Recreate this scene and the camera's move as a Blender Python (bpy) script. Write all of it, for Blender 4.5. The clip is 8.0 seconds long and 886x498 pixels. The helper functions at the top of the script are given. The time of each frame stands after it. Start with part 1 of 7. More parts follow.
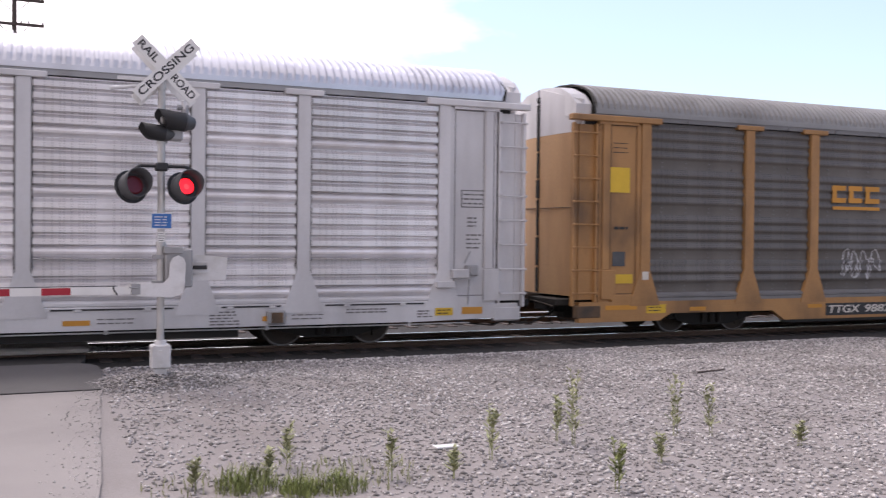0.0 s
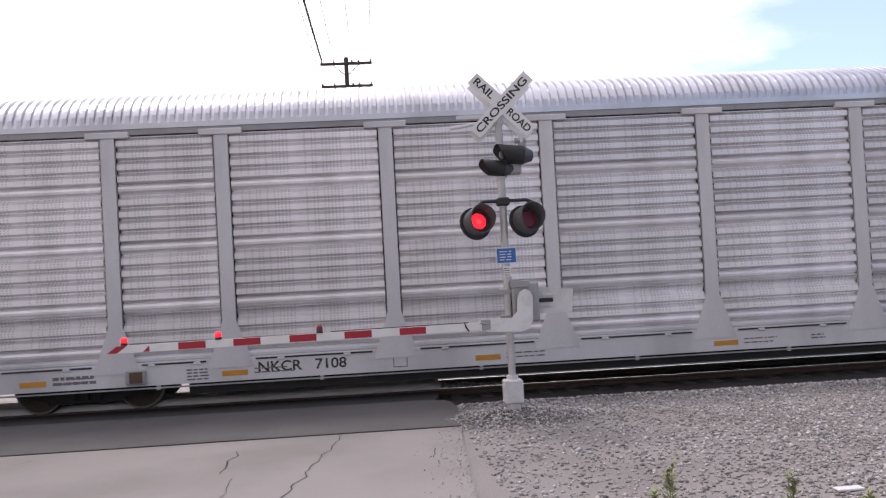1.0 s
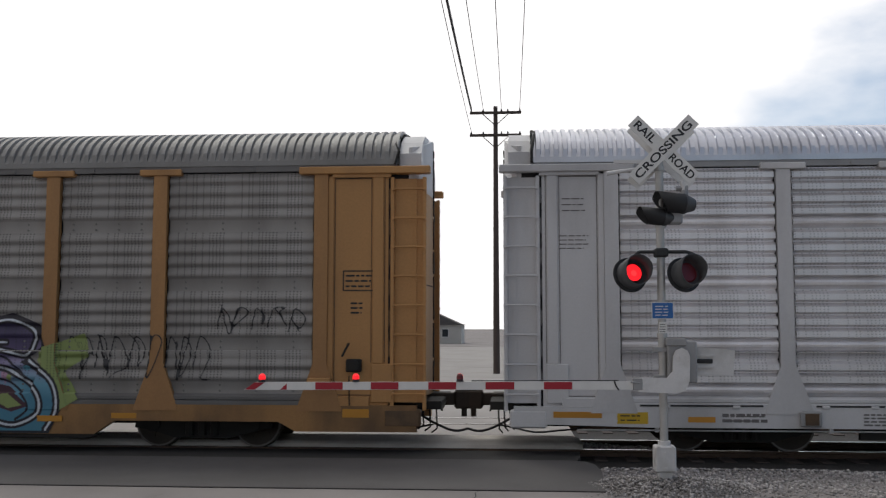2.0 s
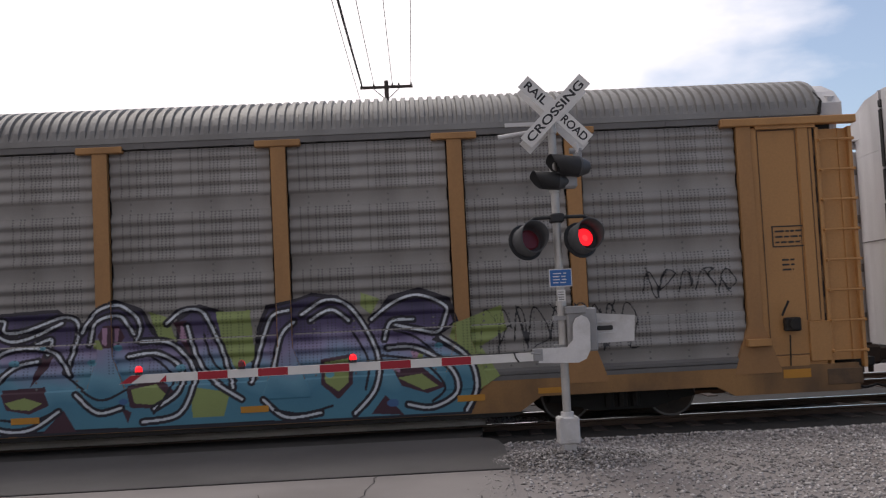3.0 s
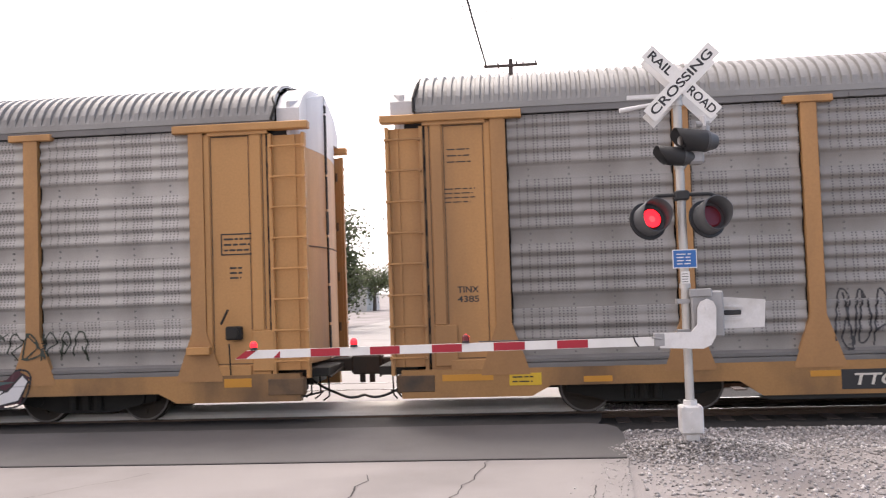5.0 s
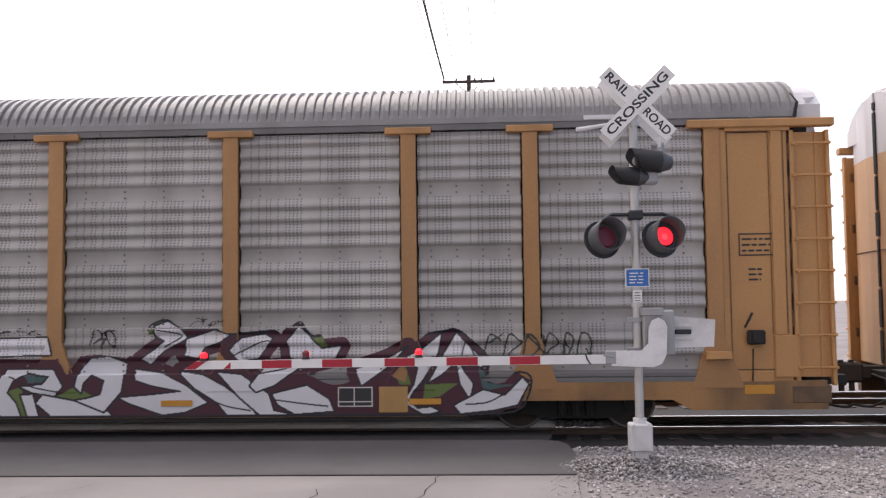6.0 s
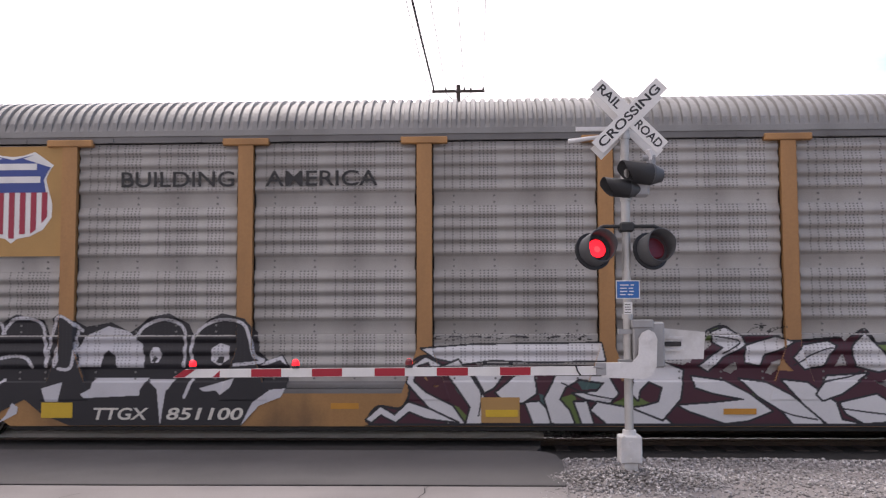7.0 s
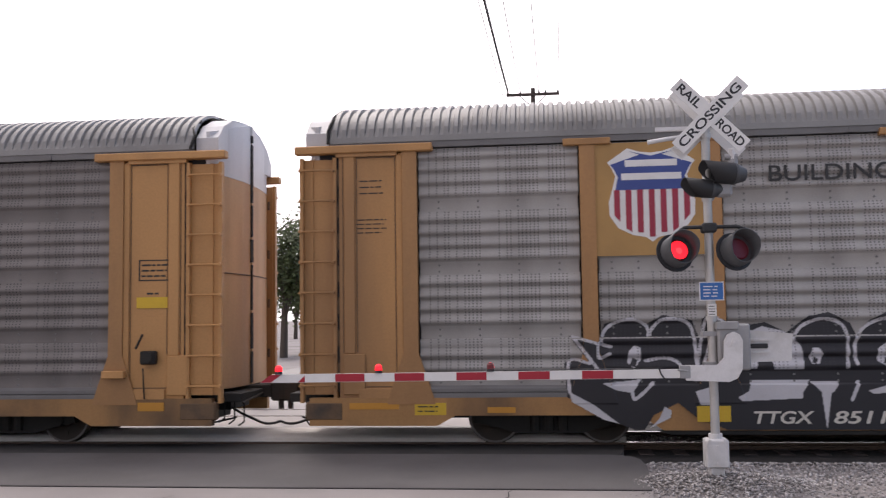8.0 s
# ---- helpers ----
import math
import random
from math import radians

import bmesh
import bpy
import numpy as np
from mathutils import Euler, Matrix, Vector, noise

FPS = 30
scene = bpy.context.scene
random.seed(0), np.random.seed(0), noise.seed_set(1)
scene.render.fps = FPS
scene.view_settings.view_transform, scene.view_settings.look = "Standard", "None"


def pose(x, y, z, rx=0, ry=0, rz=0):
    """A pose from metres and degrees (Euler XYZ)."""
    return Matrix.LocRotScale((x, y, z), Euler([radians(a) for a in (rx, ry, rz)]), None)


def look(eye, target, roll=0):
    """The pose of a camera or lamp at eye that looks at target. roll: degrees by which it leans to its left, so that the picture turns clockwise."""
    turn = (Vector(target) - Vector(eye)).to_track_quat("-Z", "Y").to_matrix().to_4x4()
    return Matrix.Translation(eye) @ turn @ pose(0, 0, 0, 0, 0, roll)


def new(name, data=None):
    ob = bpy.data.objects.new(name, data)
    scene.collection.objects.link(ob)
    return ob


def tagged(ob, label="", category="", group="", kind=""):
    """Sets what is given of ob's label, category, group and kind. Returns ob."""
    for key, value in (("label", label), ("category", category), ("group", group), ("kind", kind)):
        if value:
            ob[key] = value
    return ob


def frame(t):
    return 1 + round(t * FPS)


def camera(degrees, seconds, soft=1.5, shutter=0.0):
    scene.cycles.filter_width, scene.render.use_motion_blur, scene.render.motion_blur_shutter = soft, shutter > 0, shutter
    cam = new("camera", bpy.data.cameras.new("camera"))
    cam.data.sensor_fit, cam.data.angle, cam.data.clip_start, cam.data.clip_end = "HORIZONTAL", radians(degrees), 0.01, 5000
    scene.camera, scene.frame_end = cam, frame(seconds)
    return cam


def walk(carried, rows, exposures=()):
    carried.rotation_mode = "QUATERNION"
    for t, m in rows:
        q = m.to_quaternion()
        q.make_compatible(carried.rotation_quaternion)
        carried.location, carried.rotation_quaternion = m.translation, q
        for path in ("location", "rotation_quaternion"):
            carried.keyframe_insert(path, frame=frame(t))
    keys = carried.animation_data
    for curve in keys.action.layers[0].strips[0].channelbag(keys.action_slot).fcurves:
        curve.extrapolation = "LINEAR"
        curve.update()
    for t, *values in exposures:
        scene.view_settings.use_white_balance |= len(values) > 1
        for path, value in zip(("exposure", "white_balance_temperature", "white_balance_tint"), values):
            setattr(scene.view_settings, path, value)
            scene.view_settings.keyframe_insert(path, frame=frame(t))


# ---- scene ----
cam = camera(50.0, 8.0, soft=1.2, shutter=0.06)
PATH = [
    (0, (-1.558, -18.868, 2.173), (-0.813, -17.105, 2.145), 0.6),
    (0.5, (-1.836, -18.588, 2.149), (-1.604, -16.688, 2.11), -1.0),
    (1, (-1.876, -18.242, 2.141), (-1.736, -16.334, 2.188), -3.1),
    (1.5, (-1.942, -17.84, 2.192), (-2.06, -15.935, 2.33), 0.4),
    (1.7, (-2.004, -17.754, 2.149), (-2.165, -15.854, 2.301), 0.5),
    (2.8, (-1.894, -16.993, 2.06), (-1.865, -15.086, 2.223), -2.6),
    (3, (-1.878, -16.89, 2.059), (-1.815, -14.981, 2.171), -2.8),
    (3.5, (-1.9, -16.722, 2.022), (-1.75, -14.816, 2.125), -4.0),
    (4, (-1.847, -16.603, 2.018), (-1.777, -14.694, 2.121), -4.0),
    (4.5, (-1.779, -16.486, 2.036), (-1.882, -14.577, 2.116), -2.8),
    (5, (-1.747, -16.506, 2.033), (-1.938, -14.604, 2.118), -1.9),
    (6.5, (-1.79, -16.499, 2.031), (-1.855, -14.589, 2.155), -0.3),
    (7, (-1.822, -16.503, 2.049), (-1.893, -14.595, 2.178), -0.2),
    (7.5, (-1.85, -16.51, 2.036), (-1.955, -14.604, 2.171), -0.2),
    (8, (-1.866, -16.56, 2.049), (-2.089, -14.664, 2.188), -0.8),
]
walk(cam, [(t, look(e, a, r)) for t, e, a, r in PATH],
     exposures=[(0, 0.48, 6500, 18), (0.5, 0.46, 6500, 17), (1.0, 0.26, 6500, 16), (1.5, -0.37, 6450, 4), (1.7, -0.47, 6450, 4), (2.8, -0.78, 6650, 12), (3.0, -0.4, 6650, 12), (3.5, 0.82, 6750, 19),
                (4.0, 0.98, 6800, 16), (5.0, 1.0, 6900, 15), (6.3, 0.46, 6600, 16), (7.0, 0.47, 6600, 17), (8.0, 0.32, 6600, 16)])

# ---- daylight: bright thin cloud with blue gaps, the sun high behind the train ----
SUN_AZ, SUN_EL = radians(-25), radians(62)


def sky():
    w = bpy.data.worlds.new("sky")
    scene.world = w
    w.use_nodes = True
    nt = w.node_tree
    nt.nodes.clear()
    out, bg = nt.nodes.new("ShaderNodeOutputWorld"), nt.nodes.new("ShaderNodeBackground")
    ns = nt.nodes.new("ShaderNodeTexSky")
    ns.sky_type, ns.sun_disc, ns.sun_elevation, ns.sun_rotation = "NISHITA", False, SUN_EL, SUN_AZ
    dim = nt.nodes.new("ShaderNodeVectorMath")
    dim.operation = "MULTIPLY"
    dim.inputs[1].default_value = (0.135, 0.15, 0.162)
    nt.links.new(ns.outputs[0], dim.inputs[0])
    tc = nt.nodes.new("ShaderNodeTexCoord")
    mp = nt.nodes.new("ShaderNodeMapping")
    mp.inputs["Scale"].default_value = (1.3, 1.3, 3.0)
    mp.inputs["Location"].default_value = (0.25, 0.1, 0.6)
    nt.links.new(tc.outputs["Generated"], mp.inputs[0])
    no = nt.nodes.new("ShaderNodeTexNoise")
    no.inputs["Scale"].default_value, no.inputs["Detail"].default_value = 1.6, 8
    nt.links.new(mp.outputs[0], no.inputs["Vector"])
    # the cloud is thinner towards the east
    sep = nt.nodes.new("ShaderNodeSeparateXYZ")
    nt.links.new(tc.outputs["Generated"], sep.inputs[0])
    ad = nt.nodes.new("ShaderNodeMath")
    ad.operation = "MULTIPLY_ADD"
    ad.inputs[1].default_value = -0.29
    nt.links.new(sep.outputs["X"], ad.inputs[0])
    nt.links.new(no.outputs["Fac"], ad.inputs[2])
    cr = nt.nodes.new("ShaderNodeValToRGB")
    cr.color_ramp.elements[0].position, cr.color_ramp.elements[1].position = 0.33, 0.47
    nt.links.new(ad.outputs[0], cr.inputs[0])
    mx = nt.nodes.new("ShaderNodeMix")
    mx.data_type = "RGBA"
    # the cloud glows on the sun's side and is duller opposite
    mr = nt.nodes.new("ShaderNodeMapRange")
    mr.inputs["From Min"].default_value, mr.inputs["From Max"].default_value = -0.7, 0.7
    mr.inputs["To Min"].default_value, mr.inputs["To Max"].default_value = 0.62, 1.75
    nt.links.new(sep.outputs["Y"], mr.inputs["Value"])
    cl = nt.nodes.new("ShaderNodeVectorMath")
    cl.operation = "SCALE"
    cl.inputs[0].default_value = (1.02, 0.975, 0.995)
    nt.links.new(mr.outputs[0], cl.inputs["Scale"])
    nt.links.new(cl.outputs[0], mx.inputs[7])
    cr.color_ramp.elements[0].color = (0.12, 0.12, 0.12, 1)
    nt.links.new(cr.outputs[0], mx.inputs[0])
    nt.links.new(dim.outputs[0], mx.inputs[6])
    nt.links.new(mx.outputs[2], bg.inputs[0])
    bg.inputs[1].default_value = 0.95
    nt.links.new(bg.outputs[0], out.inputs[0])


sky()
sun = new("sun", bpy.data.lights.new("sun", "SUN"))
sun.data.energy, sun.data.angle, sun.data.color = 1.3, radians(14), (1.0, 0.95, 0.88)
sun.matrix_basis = look((0, 0, 0), (-math.sin(SUN_AZ) * math.cos(SUN_EL), -math.cos(SUN_AZ) * math.cos(SUN_EL), -math.sin(SUN_EL)))


# ---- materials ----
def mat(name, col, rough=0.6, metal=0.0, var=0.15, scale=3.0, fine=40.0, bump=0.15, dirt=None, dirt_amt=0.35, streak=1.0, island=0.0):
    """Base colour varied at two scales, with dirt patches and fine relief."""
    m = bpy.data.materials.new(name)
    m.use_nodes = True
    nt = m.node_tree
    b = nt.nodes["Principled BSDF"]
    b.inputs["Roughness"].default_value, b.inputs["Metallic"].default_value = rough, metal
    tc = nt.nodes.new("ShaderNodeTexCoord")
    mp = nt.nodes.new("ShaderNodeMapping")
    mp.inputs["Scale"].default_value = (1, 1, 1 / streak)
    nt.links.new(tc.outputs["Object"], mp.inputs[0])
    n1, n2 = nt.nodes.new("ShaderNodeTexNoise"), nt.nodes.new("ShaderNodeTexNoise")
    n1.inputs["Scale"].default_value, n1.inputs["Detail"].default_value = scale, 6
    n2.inputs["Scale"].default_value, n2.inputs["Detail"].default_value = fine, 4
    nt.links.new(mp.outputs[0], n1.inputs["Vector"])
    nt.links.new(tc.outputs["Object"], n2.inputs["Vector"])
    hs = nt.nodes.new("ShaderNodeHueSaturation")
    hs.inputs["Color"].default_value = (*col, 1)
    s1 = nt.nodes.new("ShaderNodeMath")
    s1.operation = "MULTIPLY_ADD"
    s1.inputs[1].default_value, s1.inputs[2].default_value = var * 2, 1 - var
    s2 = nt.nodes.new("ShaderNodeMath")
    s2.operation = "MULTIPLY_ADD"
    s2.inputs[1].default_value = var * 1.4
    nt.links.new(n1.outputs["Fac"], s1.inputs[0])
    nt.links.new(n2.outputs["Fac"], s2.inputs[0])
    s3 = nt.nodes.new("ShaderNodeMath")
    s3.operation = "ADD"
    s3.inputs[1].default_value = -var * 0.7
    nt.links.new(s1.outputs[0], s3.inputs[0])
    nt.links.new(s3.outputs[0], s2.inputs[2])
    last = s2.outputs[0]
    oi = nt.nodes.new("ShaderNodeObjectInfo")
    om = nt.nodes.new("ShaderNodeMath")
    om.operation = "MULTIPLY_ADD"
    om.inputs[1].default_value, om.inputs[2].default_value = var * 0.8, 1 - var * 0.4
    nt.links.new(oi.outputs["Random"], om.inputs[0])
    o2 = nt.nodes.new("ShaderNodeMath")
    o2.operation = "MULTIPLY"
    nt.links.new(last, o2.inputs[0])
    nt.links.new(om.outputs[0], o2.inputs[1])
    last = o2.outputs[0]
    if island:
        ge = nt.nodes.new("ShaderNodeNewGeometry")
        im = nt.nodes.new("ShaderNodeMath")
        im.operation = "MULTIPLY_ADD"
        im.inputs[1].default_value, im.inputs[2].default_value = island * 2, 1 - island
        nt.links.new(ge.outputs["Random Per Island"], im.inputs[0])
        o3 = nt.nodes.new("ShaderNodeMath")
        o3.operation = "MULTIPLY"
        nt.links.new(last, o3.inputs[0])
        nt.links.new(im.outputs[0], o3.inputs[1])
        last = o3.outputs[0]
    nt.links.new(last, hs.inputs["Value"])
    colour = hs.outputs[0]
    if dirt:
        n3 = nt.nodes.new("ShaderNodeTexNoise")
        n3.inputs["Scale"].default_value, n3.inputs["Detail"].default_value = scale * 0.7, 9
        mo = nt.nodes.new("ShaderNodeMapping")
        mo.inputs["Location"].default_value = (7.3, 2.1, 4.4)
        nt.links.new(mp.outputs[0], mo.inputs[0])
        nt.links.new(mo.outputs[0], n3.inputs["Vector"])
        rp = nt.nodes.new("ShaderNodeMapRange")
        rp.inputs["From Min"].default_value, rp.inputs["From Max"].default_value = 0.46, 0.68
        rp.inputs["To Max"].default_value = dirt_amt
        nt.links.new(n3.outputs["Fac"], rp.inputs["Value"])
        mx = nt.nodes.new("ShaderNodeMix")
        mx.data_type = "RGBA"
        mx.inputs[7].default_value = (*dirt, 1)
        nt.links.new(rp.outputs[0], mx.inputs[0])
        nt.links.new(colour, mx.inputs[6])
        colour = mx.outputs[2]
    nt.links.new(colour, b.inputs["Base Color"])
    if bump:
        bp = nt.nodes.new("ShaderNodeBump")
        bp.inputs["Strength"].default_value, bp.inputs["Distance"].default_value = bump, 0.01
        nt.links.new(n2.outputs["Fac"], bp.inputs["Height"])
        nt.links.new(bp.outputs[0], b.inputs["Normal"])
    return m


def perforated(name, col, rough, metal, dirt, strength=0.68):
    """Galvanised rack screen: rows of small punched holes in uneven columns."""
    m = mat(name, col, rough, metal, var=0.26, scale=1.3, fine=60, bump=0.08, dirt=dirt, dirt_amt=0.6, streak=2.5)
    return punch(m, strength, 0.24, 1.18)


def punch(m, strength, low, wide):
    nt = m.node_tree
    b = nt.nodes["Principled BSDF"]
    tc = nt.nodes.new("ShaderNodeTexCoord")
    sp = nt.nodes.new("ShaderNodeSeparateXYZ")
    nt.links.new(tc.outputs["Object"], sp.inputs[0])

    def op(kind, a, v):
        n = nt.nodes.new("ShaderNodeMath")
        n.operation = kind
        nt.links.new(a, n.inputs[0])
        if v is not None:
            if isinstance(v, (int, float)):
                n.inputs[1].default_value = v
            else:
                nt.links.new(v, n.inputs[1])
        return n.outputs[0]

    u = op("MULTIPLY", sp.outputs["X"], 1 / 0.062)
    wn = nt.nodes.new("ShaderNodeTexWhiteNoise")
    wn.noise_dimensions = "1D"
    nt.links.new(op("FLOOR", u, None), wn.inputs["W"])
    column = op("GREATER_THAN", wn.outputs["Value"], 0.38)
    hx = op("LESS_THAN", op("FRACT", u, None), 0.38)
    hz = op("LESS_THAN", op("FRACT", op("MULTIPLY", sp.outputs["Z"], 1 / 0.045), None), 0.5)
    clear = op("MULTIPLY", op("GREATER_THAN", sp.outputs["Z"], low), op("LESS_THAN", op("ABSOLUTE", sp.outputs["X"], None), wide))
    hole = op("MULTIPLY", op("MULTIPLY", column, clear), op("MULTIPLY", hx, hz))
    mx = nt.nodes.new("ShaderNodeMix")
    mx.data_type = "RGBA"
    mx.inputs[7].default_value = (0.03, 0.03, 0.035, 1)
    link = b.inputs["Base Color"].links[0]
    src = link.from_socket
    nt.links.remove(link)
    nt.links.new(op("MULTIPLY", hole, strength), mx.inputs[0])
    nt.links.new(src, mx.inputs[6])
    nt.links.new(mx.outputs[2], b.inputs["Base Color"])
    return m


def glow(name, col, strength):
    m = bpy.data.materials.new(name)
    m.use_nodes = True
    b = m.node_tree.nodes["Principled BSDF"]
    b.inputs["Base Color"].default_value = (*col, 1)
    b.inputs["Emission Color"].default_value = (*col, 1)
    b.inputs["Emission Strength"].default_value = strength
    return m


def painted(name):
    """Spray paint, its colours held in the mesh."""
    m = mat(name, (0.5, 0.5, 0.5), 0.55, 0, var=0.12, scale=2, fine=50, bump=0.05)
    nt = m.node_tree
    at = nt.nodes.new("ShaderNodeVertexColor")
    at.layer_name = "paint"
    hs = next(n for n in nt.nodes if n.type == "HUE_SAT")
    nt.links.new(at.outputs["Color"], hs.inputs["Color"])
    return punch(m, 0.55, 1.2, 20)


